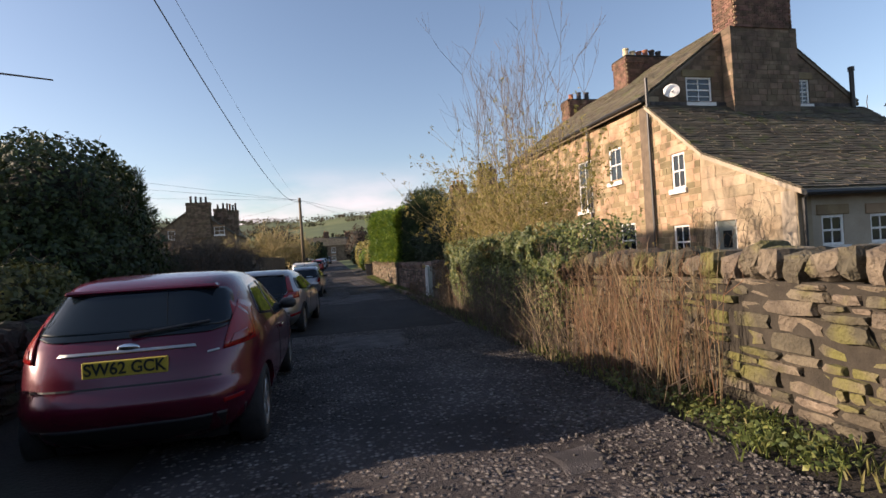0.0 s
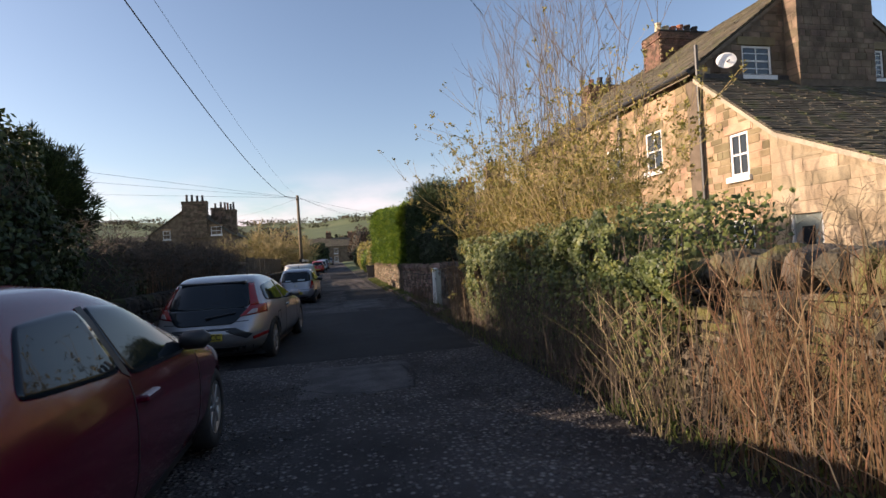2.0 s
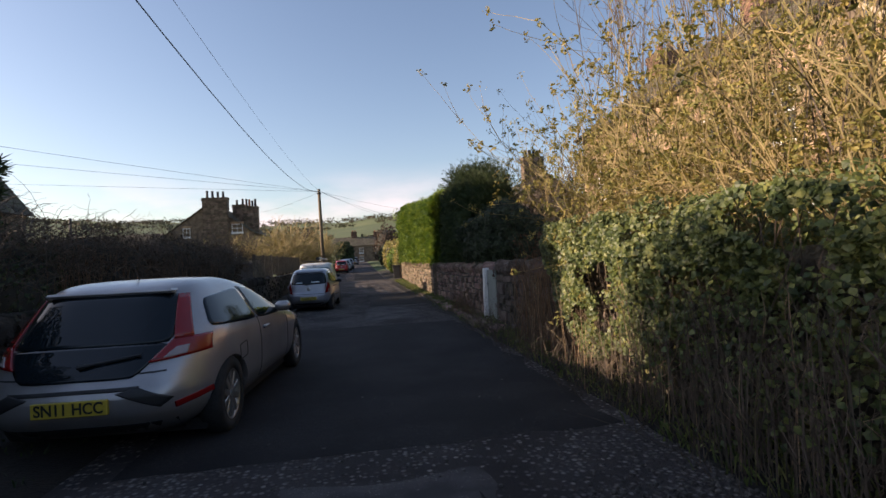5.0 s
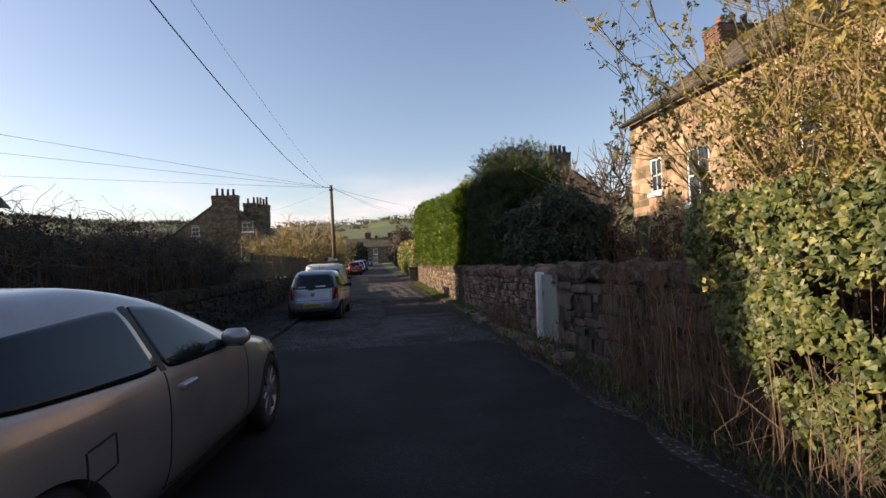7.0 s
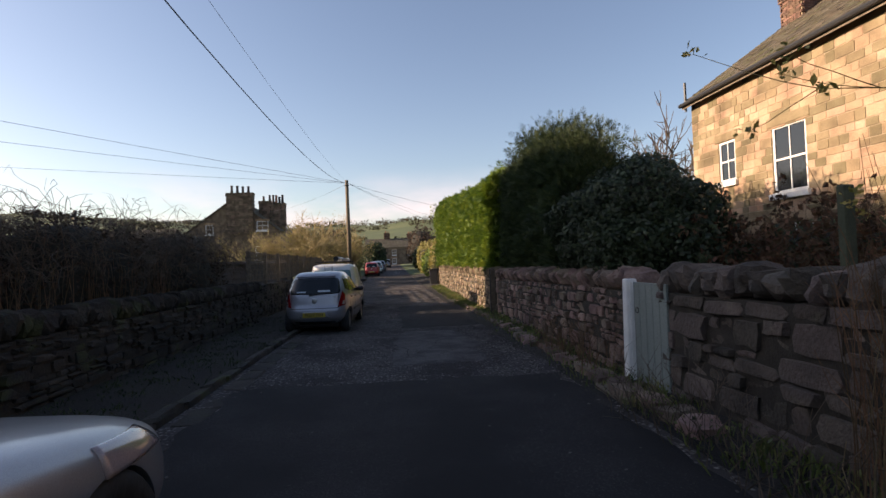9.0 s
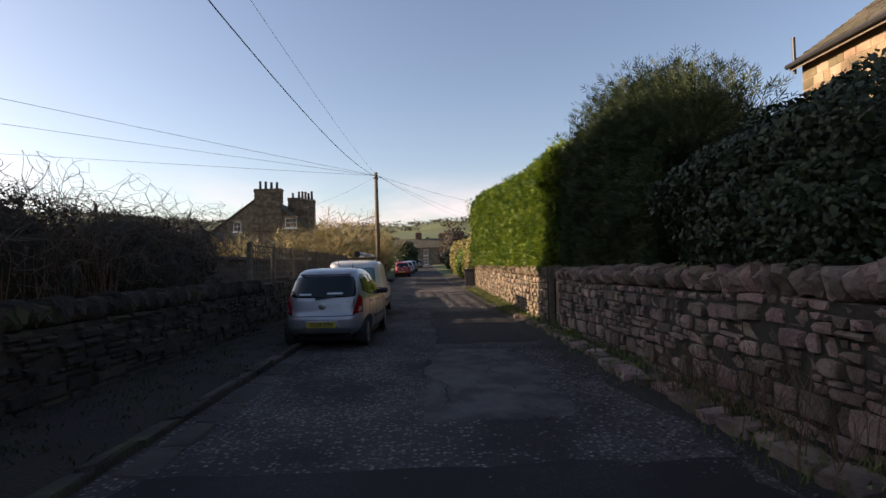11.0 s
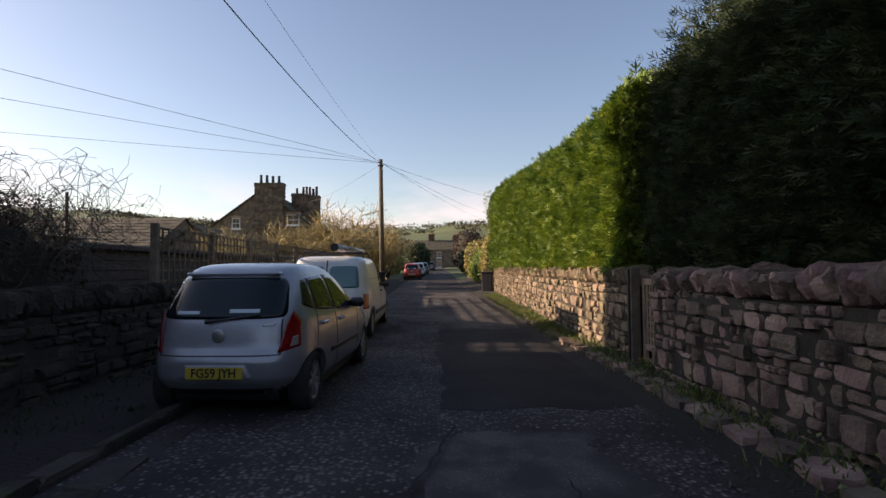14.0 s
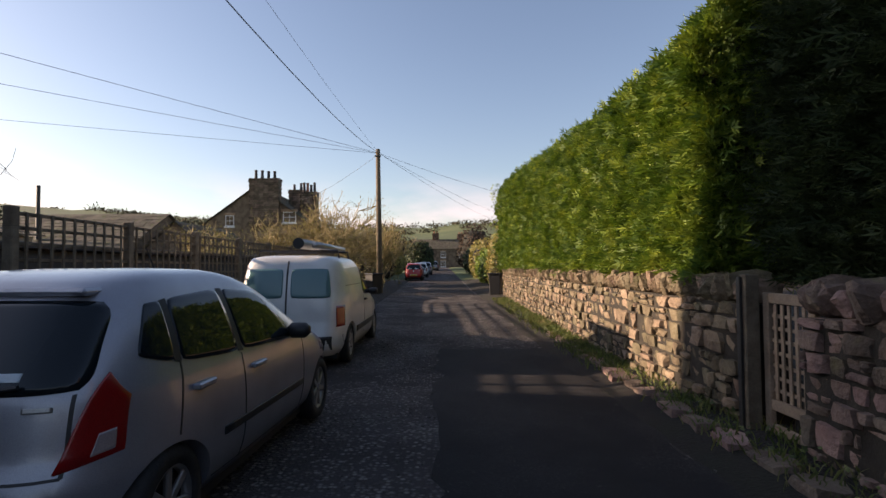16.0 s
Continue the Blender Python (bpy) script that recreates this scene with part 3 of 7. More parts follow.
def facade(name, m, length, top, holes, parent, material_one, material_join, singles, seed, h=(0.17, 0.25), l=(0.24, 0.50), gap=0.03, zmin=0.0):
    """Courses of squared blocks on a wall: local x along, z up, -y outwards. top(x) gives the wall's top; holes are (x0, z0, x1, z1)."""
    r = random.Random(seed)
    variants = [stone_mesh("block", seed * 17 + i, M[material_one], 0.05, 0.3) for i in range(6)]
    rest, used, z = Joined(), 0, zmin
    zmax = max(top(length * i / 24) for i in range(25))
    while z < zmax - 0.02:
        dz = r.uniform(*h)
        spans = [(0.0, length)]
        for x0, z0, x1, z1 in holes:
            if z0 < z + dz * 0.6 and z1 > z + dz * 0.4:
                spans = [s for a, b in spans for s in ((a, min(b, x0)), (max(a, x1), b)) if s[1] - s[0] > 0.04]
        for s0, s1 in spans:
            x = s0
            while x < s1 - 0.02:
                dx = r.uniform(*l)
                if s1 - x - dx < 0.14:
                    dx = s1 - x
                t = min(top(x), top(min(x + dx, length)))
                d2 = min(dz, t - z)
                if d2 > 0.05:
                    mm = m @ Matrix.LocRotScale((x + dx / 2, 0.067 - r.uniform(0.0, 0.010), z + d2 / 2), None, (dx - gap, 0.09, d2 - gap))
                    me = r.choice(variants)
                    if used < singles:
                        ob = new("block", me)
                        ob.matrix_world = mm
                        ob.parent = parent
                        used += 1
                    else:
                        rest.add(me, mm)
                x += dx
        z += dz
    return rest.build(name, M[material_join], parent)


def wall_panel(m, length, top, holes, thick, material, parent, name="wall", zmin=-0.6):
    """Backing wall with its openings cut through: columns of quads between the holes' edges."""
    xs = sorted({0.0, length, *(v for h in holes for v in (h[0], h[2])), *(length * i / 12 for i in range(13))})
    bm = bmesh.new()
    for a, b in zip(xs, xs[1:]):
        if b - a < 1e-4:
            continue
        zs = [zmin]
        for x0, z0, x1, z1 in sorted(holes, key=lambda q: q[1]):
            if x0 < b - 1e-5 and x1 > a + 1e-5:
                zs += [z0, z1]
        for k in range(0, len(zs), 2):
            lo = zs[k]
            last = k + 1 >= len(zs)
            la, lb = (top(a), top(b)) if last else (zs[k + 1], zs[k + 1])
            vs = [bm.verts.new((x, yy, z)) for yy in (0.03, thick) for x, z in ((a, lo), (b, lo), (b, lb), (a, la))]
            for f in ((0, 1, 2, 3), (7, 6, 5, 4), (0, 4, 5, 1), (1, 5, 6, 2), (2, 6, 7, 3), (3, 7, 4, 0)):
                bm.faces.new([vs[i] for i in f])
    bmesh.ops.remove_doubles(bm, verts=bm.verts, dist=1e-4)
    bmesh.ops.transform(bm, matrix=m, verts=bm.verts)
    return part(name, bm, material, parent)


def chimney(name, x, y, z0, z1, w, d, pots, parent_label, mats=("brick", "cream"), pot_h=0.45):
    st = thing(name, pose(x, y, z0), parent_label, "chimney")
    r = random.Random(int(x * 7 + y * 3))
    rows = Joined()
    bmesh_variants = [stone_mesh("course_brick", 55 + i, M[mats[0]], 0.05, 0.3) for i in range(3)]
    part("shaft", boxm(-w / 2 + 0.012, -d / 2 + 0.012, 0, w / 2 - 0.012, d / 2 - 0.012, z1 - z0 - 0.02), M["mortar"] if mats[0] == "brick" else M["core"], st)
    z, k = 0.0, 0
    bh = 0.09 if mats[0] == "brick" else 0.2
    bl = 0.235 if mats[0] == "brick" else 0.42
    while z < z1 - z0 - 0.01:
        out = 0.035 if z > z1 - z0 - 0.3 else 0.0
        for side in range(4):
            ln = (w if side % 2 == 0 else d) + 2 * out
            nb = max(1, round(ln / bl))
            for i in range(nb):
                c = -ln / 2 + (i + 0.5) * ln / nb + (0.05 if k % 2 else -0.05)
                sgn = -1 if side < 2 else 1
                loc = (c, sgn * (d / 2 + out), z + bh / 2) if side % 2 == 0 else (sgn * (w / 2 + out), c, z + bh / 2)
                sc = (ln / nb * 0.94, 0.05, bh * 0.9) if side % 2 == 0 else (0.05, ln / nb * 0.94, bh * 0.9)
                rows.add(r.choice(bmesh_variants), Matrix.LocRotScale(loc, None, sc))
        z += bh
        k += 1
    rows.build("brickwork", M[mats[0]], st)
    part("cap", boxm(-w / 2 - 0.06, -d / 2 - 0.06, z1 - z0 - 0.02, w / 2 + 0.06, d / 2 + 0.06, z1 - z0 + 0.07, bevel=0.015), M["core"], st)
    along = d > w
    for i, pm in enumerate(pots):
        q = (i + 0.5) / len(pots) - 0.5
        px, py = (0, q * d * 0.86) if along else (q * w * 0.86, 0)
        bm = bmesh.new()
        hh = pot_h * r.uniform(0.8, 1.1)
        zz = z1 - z0 + 0.06
        tube(bm, [(px, py, zz), (px, py, zz + hh * 0.85), (px, py, zz + hh * 0.86), (px, py, zz + hh)], [0.15, 0.115, 0.14, 0.14], 10)
        part("chimney_pot", bm, M[pm], st)
    return st


def slate_roof(name, a, b, c, d, rows, parent, seed, mat_name="slate", thick=0.03, sag=0.0, wid=(0.25, 0.5)):
    """Rows of stone slates on the quad a, b (eave, left to right), c, d (ridge, right to left)."""
    a, b, c, d = map(Vector, (a, b, c, d))
    r = random.Random(seed)
    n = (b - a).cross(d - a).normalized()
    J = Joined()
    unit = stone_mesh("slate", seed, M[mat_name], 0.04)
    for k in range(rows):
        t0, t1 = k / rows, (k + 1.35) / rows
        u = 0.0
        while u < 1:
            l0, r0, l1, r1 = a.lerp(d, t0), b.lerp(c, t0), a.lerp(d, min(t1, 1)), b.lerp(c, min(t1, 1))
            ln = (r0 - l0).length
            du = r.uniform(*wid) / ln
            u2 = min(1, u + du)
            if 1 - u2 < 0.12 / ln:
                u2 = 1
            sg = -n * sag * 4 * (t0) * (1 - t0)
            o = len(J.v)
            e = r.uniform(-0.01, 0.01)
            g = 0.008 / ln
            for lift, w in ((thick + 0.035 + e, 0), (0.01 + thick, 1), (0.02 + e, 0), (-0.01, 1)):
                pl, pr = (l0.lerp(r0, u + g), l0.lerp(r0, u2 - g)) if w == 0 else (l1.lerp(r1, u + g), l1.lerp(r1, u2 - g))
                J.v += [tuple(pl + n * lift + sg), tuple(pr + n * lift + sg)]
            J.f += [(o, o + 1, o + 3, o + 2), (o + 4, o + 6, o + 7, o + 5), (o, o + 4, o + 5, o + 1), (o, o + 2, o + 6, o + 4), (o + 1, o + 5, o + 7, o + 3)]
            u = u2
    return J.build(name, M[mat_name], parent)


HX, HY0, HY1, HE = 10.5, 12.53, 24.85, 6.0     # street front, gable, north corner, eaves
RX, RZ, BX = 14.7, 8.95, 18.9                   # ridge and back
house = thing("stone_terrace", pose(HX, HY0, 0), "sunlit two-storey gritstone terrace with a stone-slated roof", "house")
# street front: local x runs south from the north corner
WF = pose(HX, HY1, 0, 0, 0, -90)
LF = HY1 - HY0
front_holes = [(HY1 - y1, z0, HY1 - y0, z1) for y0, z0, y1, z1 in ((20.48, 2.62, 21.54, 4.28), (22.91, 3.22, 23.61, 4.37), (16.3, 2.72, 17.36, 4.7), (14.2, 3.55, 15.0, 4.75), (16.2, 0.9, 17.3, 2.25), (13.6, 0.8, 14.5, 2.0), (20.4, 0.5, 21.5, 1.9))]
house_inv = Matrix.Translation((-HX, -HY0, 0))
wall_panel(house_inv @ WF, LF, lambda x: HE, front_holes, 0.45, M["mortar"], house, "wall")
facade("block_facing", house_inv @ WF, LF, lambda x: HE, front_holes, house, "block", "block_joined", 300, 11, h=(0.15, 0.26), l=(0.18, 0.48), gap=0.016)
for x0, z0, x1, z1 in front_holes:
    sash_window("window_1", x1 - x0, z1 - z0, WF @ pose(x0, 0.02, z0), "white sash window with stone lintel and sill", (2, 1), "terrace windows")
# gable towards the camera: local x runs east
WG = pose(HX, HY0, 0)
gable_top = lambda x: HE + (RZ - HE) * (1 - abs(x - (RX - HX)) / (RX - HX))
g_holes = [(1.52, 5.82, 2.5, 6.67), (5.98, 5.8, 6.5, 6.67)]
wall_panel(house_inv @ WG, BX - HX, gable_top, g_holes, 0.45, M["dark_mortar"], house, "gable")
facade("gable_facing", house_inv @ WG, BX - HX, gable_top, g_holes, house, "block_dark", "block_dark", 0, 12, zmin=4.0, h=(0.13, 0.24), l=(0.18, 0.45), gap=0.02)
for i, (x0, z0, x1, z1) in enumerate(g_holes):
    sash_window("window_2", x1 - x0, z1 - z0, WG @ pose(x0, 0.02, z0), "white casement window high in the gable", (2, 2) if i == 0 else (2, 3), "gable windows")
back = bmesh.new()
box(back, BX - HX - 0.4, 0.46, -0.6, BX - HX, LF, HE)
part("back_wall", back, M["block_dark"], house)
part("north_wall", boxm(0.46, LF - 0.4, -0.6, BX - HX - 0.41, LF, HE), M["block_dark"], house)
for nm, q in (("roof_slope", ((HX - 0.22, HY1 + 0.1), (HX - 0.22, HY0 - 0.02), (RX, HY0 - 0.02), (RX, HY1 + 0.1))), ("roof_slope", ((BX + 0.2, HY0 - 0.02), (BX + 0.2, HY1 + 0.1), (RX, HY1 + 0.1), (RX, HY0 - 0.02)))):
    zs = (HE - 0.1, HE - 0.1, RZ + 0.06, RZ + 0.06)
    loc = [Vector((x - HX, yy - HY0, z)) for (x, yy), z in zip(q, zs)]
    slate_roof(nm, *loc, 22, house, 21)
    bm = bmesh.new()
    vs = [bm.verts.new(p + Vector((0, 0, o))) for o in (-0.02, -0.14) for p in loc]
    for f in ((0, 1, 2, 3), (7, 6, 5, 4), (0, 4, 5, 1), (1, 5, 6, 2), (2, 6, 7, 3), (3, 7, 4, 0)):
        bm.faces.new([vs[i] for i in f])
    part("roof_deck", bm, M["oldwood"], house)
gt = bmesh.new()
tube(gt, [(-0.28, LF + 0.12, HE - 0.12), (-0.28, -0.05, HE - 0.12)], 0.065, 8)
part("gutter", gt, M["blackiron"], house, "black iron gutter")
for yy, zt in ((-0.12, HE + 0.55), (3.75, HE - 0.1)):
    bm = bmesh.new()
    tube(bm, [(-0.07, yy, 0), (-0.07, yy, zt)], 0.05, 8)
    part("downpipe", bm, M["blackiron"], house, "dark iron downpipe")
part("vent_pipe", tube(bmesh.new(), [(-0.12, LF + 0.06, HE - 0.3), (-0.12, LF + 0.06, HE + 0.62)], 0.04, 8), M["blackiron"], house, "thin black vent pipe")
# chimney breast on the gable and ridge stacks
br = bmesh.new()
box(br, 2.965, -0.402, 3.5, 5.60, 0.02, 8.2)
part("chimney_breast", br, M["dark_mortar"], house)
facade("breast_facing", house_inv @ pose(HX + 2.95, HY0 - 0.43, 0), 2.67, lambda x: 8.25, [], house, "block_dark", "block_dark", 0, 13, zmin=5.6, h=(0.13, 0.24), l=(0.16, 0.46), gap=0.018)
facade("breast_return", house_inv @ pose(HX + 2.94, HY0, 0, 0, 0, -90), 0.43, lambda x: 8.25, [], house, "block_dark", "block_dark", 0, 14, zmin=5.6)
chimney("chimney_stack", 14.75, 12.55, 8.2, 11.2, 2.2, 0.9, ["clay", "clay", "blackclay"], "tall soot-darkened brick chimney stack on the gable")
chimney("chimney_stack", 14.65, 18.5, 7.6, 9.5, 2.3, 1.0, ["cream", "cream", "clay", "clay", "blackclay", "blackclay"], "brick ridge chimney with mixed clay pots")
chimney("chimney_stack", 14.6, 24.4, 7.8, 9.4, 1.7, 0.8, ["clay", "blackclay", "blackclay"], "brick ridge chimney with dark clay pots")
# the catslide wing in front of the gable
EY = 7.4
wing = thing("catslide_wing", pose(HX, EY, 0), "lower stone wing with a long stone-slated catslide roof", "house")
wing_inv = Matrix.Translation((-HX, -EY, 0))
wtop = lambda x: (5.55 - 2.0 * (x / 2.45) if x < 2.45 else 3.55 - 1.25 * (x - 2.45) / (HY0 - EY - 2.45))
WW = pose(HX, HY0 - 0.02, 0, 0, 0, -90)
LW = HY0 - 0.02 - EY
w_holes = [(HY0 - 11.58, 2.85, HY0 - 11.0, 3.91), (HY0 - 11.65, 0.75, HY0 - 10.96, 1.76), (HY0 - 10.0, -0.2, HY0 - 9.2, 1.86)]
wall_panel(wing_inv @ WW, LW, wtop, w_holes, 0.4, M["mortar"], wing, "wall")
WSPLIT = 2.15
facade("block_facing", wing_inv @ WW, WSPLIT, lambda x: wtop(x) - 0.05, [h_ for h_ in w_holes if h_[0] < WSPLIT], wing, "block", "block_joined", 120, 15, h=(0.14, 0.23), l=(0.17, 0.44), gap=0.018)
facade("ashlar_facing", wing_inv @ WW @ pose(WSPLIT, 0, 0), LW - WSPLIT, lambda x: wtop(x + WSPLIT) - 0.05, [(h_[0] - WSPLIT, h_[1], h_[2] - WSPLIT, h_[3]) for h_ in w_holes if h_[0] > WSPLIT], wing, "ashlar", "ashlar_joined", 60, 16, h=(0.26, 0.34), l=(0.45, 0.85), gap=0.008)
for x0, z0, x1, z1 in w_holes[:2]:
    sash_window("window_3", x1 - x0, z1 - z0, WW @ pose(x0, 0.02, z0), "small white sash window with a painted sill", (2, 1), "wing windows")
door = thing("door_1", WW @ pose(w_holes[2][0], 0.08, -0.2), "grey-green wooden plank door in a white frame", "door", kind="structure")
part("door_leaf", boxm(0.07, 0.02, 0, 0.73, 0.07, 1.98, bevel=0.01), M["greengate"], door)
for bx in ((0, 0.07), (0.73, 0.8)):
    part("door_frame", boxm(bx[0], -0.02, 0, bx[1], 0.1, 2.05, bevel=0.008), M["white"], door)
part("door_frame", boxm(0.072, -0.02, 1.985, 0.728, 0.1, 2.05, bevel=0.008), M["white"], door)
part("door_pane", boxm(0.25, 0.012, 1.25, 0.55, 0.022, 1.7), M["glass"], door)
WS = pose(HX, EY, 0)
s_holes = [(0.69, 1.0, 1.33, 1.7), (2.1, 1.0, 2.75, 1.68), (4.3, 1.0, 5.0, 1.68)]
wall_panel(wing_inv @ WS, BX - HX, lambda x: 2.3, s_holes, 0.4, M["render_wall"], wing, "south_wall")
for x0, z0, x1, z1 in s_holes:
    sash_window("window_4", x1 - x0, z1 - z0, WS @ pose(x0, 0.02, z0), "small white casement window under the low eave", (2, 1), "wing windows")
# roof in two slopes, steep then shallow
for nm, y0_, z0_, y1_, z1_, rows in (("roof_slope", EY - 0.25, 2.30, 10.08, 3.64, 22), ("roof_slope", 10.08, 3.64, HY0, 5.70, 30)):
    loc = [Vector((x - HX, yy - EY, z)) for x, yy, z in ((HX - 0.12, y0_, z0_), (BX + 0.4, y0_, z0_), (BX + 0.4, y1_, z1_), (HX - 0.12, y1_, z1_))]
    slate_roof(nm, *loc, rows, wing, 22 + rows, wid=(0.22, 0.46), thick=0.018)
    bm = bmesh.new()
    vs = [bm.verts.new(p + Vector((0, 0, o))) for o in (-0.01, -0.12) for p in loc]
    for f in ((0, 1, 2, 3), (7, 6, 5, 4), (0, 4, 5, 1), (1, 5, 6, 2), (2, 6, 7, 3), (3, 7, 4, 0)):
        bm.faces.new([vs[i] for i in f])
    part("roof_deck", bm, M["render_wall"], wing)
bm = bmesh.new()
tube(bm, [(-0.1, -0.3, 2.2), (BX - HX + 0.3, -0.3, 2.2)], 0.06, 8)
part("gutter", bm, M["blackiron"], wing, "black gutter")
bm = bmesh.new()
tube(bm, [(0.12, -0.08, -0.1), (0.12, -0.08, 2.1), (0.12, -0.28, 2.2)], 0.045, 8)
part("downpipe", bm, M["blackiron"], wing, "black downpipe")
part("flashing", boxm(0.1, HY0 - EY - 0.06, 5.66, BX - HX, HY0 - EY - 0.02, 5.82, bevel=0.005), M["concrete"], wing, "pale lead flashing")
# bare climber on the ashlar, and a thin flue at the end of the gable
climber = thing("climber", pose(HX - 0.02, 9.9, -0.1), "bare leafless climber spread over the pale wing wall", "climber")
cr = random.Random(31)
for k in range(13):
    yy, zz = cr.uniform(-1.6, 0.9), 0.0
    pts = [(-0.02, yy, zz)]
    for q in range(8):
        yy += cr.uniform(-0.16, 0.16)
        zz += cr.uniform(0.22, 0.36)
        pts.append((-0.03 - 0.03 * cr.random(), yy, min(zz, 2.55)))
    bm = tube(bmesh.new(), pts, [0.016 - 0.0016 * q for q in range(9)], 4)
    for q in range(2, 8):
        a = Vector(pts[q])
        for d in (-1, 1):
            e = a + Vector((-0.03, d * cr.uniform(0.12, 0.34), cr.uniform(0.08, 0.26)))
            tube(bm, [a, a.lerp(e, 0.55) + Vector((-0.02, 0, 0.03)), e], [0.007, 0.005, 0.003], 3)
    part("vine", bm, M["oldwood"], climber)
gflue = thing("gable_flue", pose(18.72, HY0 - 0.12, 5.0), "thin black flue pipe at the end of the gable", "flue")
part("pipe", tube(bmesh.new(), [(0, 0, 0), (0, 0, 1.95)], 0.075, 10), M["blackiron"], gflue)
part("cowl", tube(bmesh.new(), [(0, 0, 1.95), (0, 0, 2.1)], 0.10, 10), M["blackiron"], gflue)
# satellite dish on the gable
dish = thing("satellite_dish", pose(HX + 0.75, HY0 - 0.1, 6.02), "pale grey satellite dish on the gable wall", "satellite dish")
bm = bmesh.new()
bmesh.ops.create_uvsphere(bm, u_segments=18, v_segments=10, radius=0.5)
bmesh.ops.delete(bm, geom=[v for v in bm.verts if v.co.z < 0.3], context="VERTS")
bmesh.ops.transform(bm, matrix=pose(0, -0.15, 0.1, 70, 0, -35) @ Matrix.Diagonal((0.85, 0.85, 0.5, 1)) @ Matrix.Translation((0, 0, -0.4)), verts=bm.verts)
part("reflector", bm, M["white"], dish, smooth=True)
bm = bmesh.new()
tube(bm, [(0, 0.1, 0), (0, -0.15, 0.05), (-0.15, -0.42, 0.0)], 0.018, 6)
part("arm", bm, M["blackiron"], dish)

# ---------------------------------------------------------------- parked vehicles


def paint(name, color, metal=0.3, rough=0.32, dirt=0.25):
    m = mat(name, (tuple(c * (1 - dirt) for c in color), color), 2.5, rough, metal, 0.0, 300, coat=0.7)
    return m


M["paint_red"] = paint("dark_red_paint", (0.115, 0.003, 0.020), 0.25, 0.24)
M["paint_silver"] = paint("silver_beige_paint", (0.42, 0.40, 0.40), 0.6, 0.33)
M["paint_lilac"] = paint("silver_lilac_paint", (0.38, 0.38, 0.415), 0.55, 0.36)
M["paint_white"] = paint("white_van_paint", (0.74, 0.73, 0.70), 0.0, 0.35)
M["paint_bright_red"] = paint("bright_red_paint", (0.42, 0.02, 0.02), 0.1)
M["paint_grey"] = paint("grey_paint", (0.22, 0.23, 0.25), 0.5)
M["car_glass"] = glass_mat("car_glass", (0.007, 0.012, 0.016), 0.02, 1.42, 0.0)
M["teal_glass"] = glass_mat("teal_glass", (0.10, 0.20, 0.21), 0.12)
M["tyre"] = mat("tyre_rubber", ((0.012, 0.012, 0.012), (0.03, 0.028, 0.027)), 12, 0.85, bump=0.3)
M["rim"] = plain("alloy", (0.42, 0.41, 0.40), 0.35, 0.8)
M["plastic"] = plain("black_plastic", (0.018, 0.018, 0.019), 0.5)
M["lamp_red"] = plain("red_lens", (0.27, 0.004, 0.005), 0.25, coat=0.4)
M["lamp_pink"] = plain("pale_red_lens", (0.24, 0.035, 0.035), 0.2, coat=0.4)
M["lamp_clear"] = plain("clear_lens", (0.34, 0.26, 0.25), 0.15, coat=1.0)
M["chrome"] = plain("chrome", (0.7, 0.7, 0.7), 0.12, 1.0)
M["plate"] = plain("yellow_plate", (0.48, 0.35, 0.04), 0.55)
M["ink"] = plain("black_ink", (0.012, 0.012, 0.012), 0.5)
M["paper"] = plain("pale_paper", (0.55, 0.62, 0.66), 0.7)


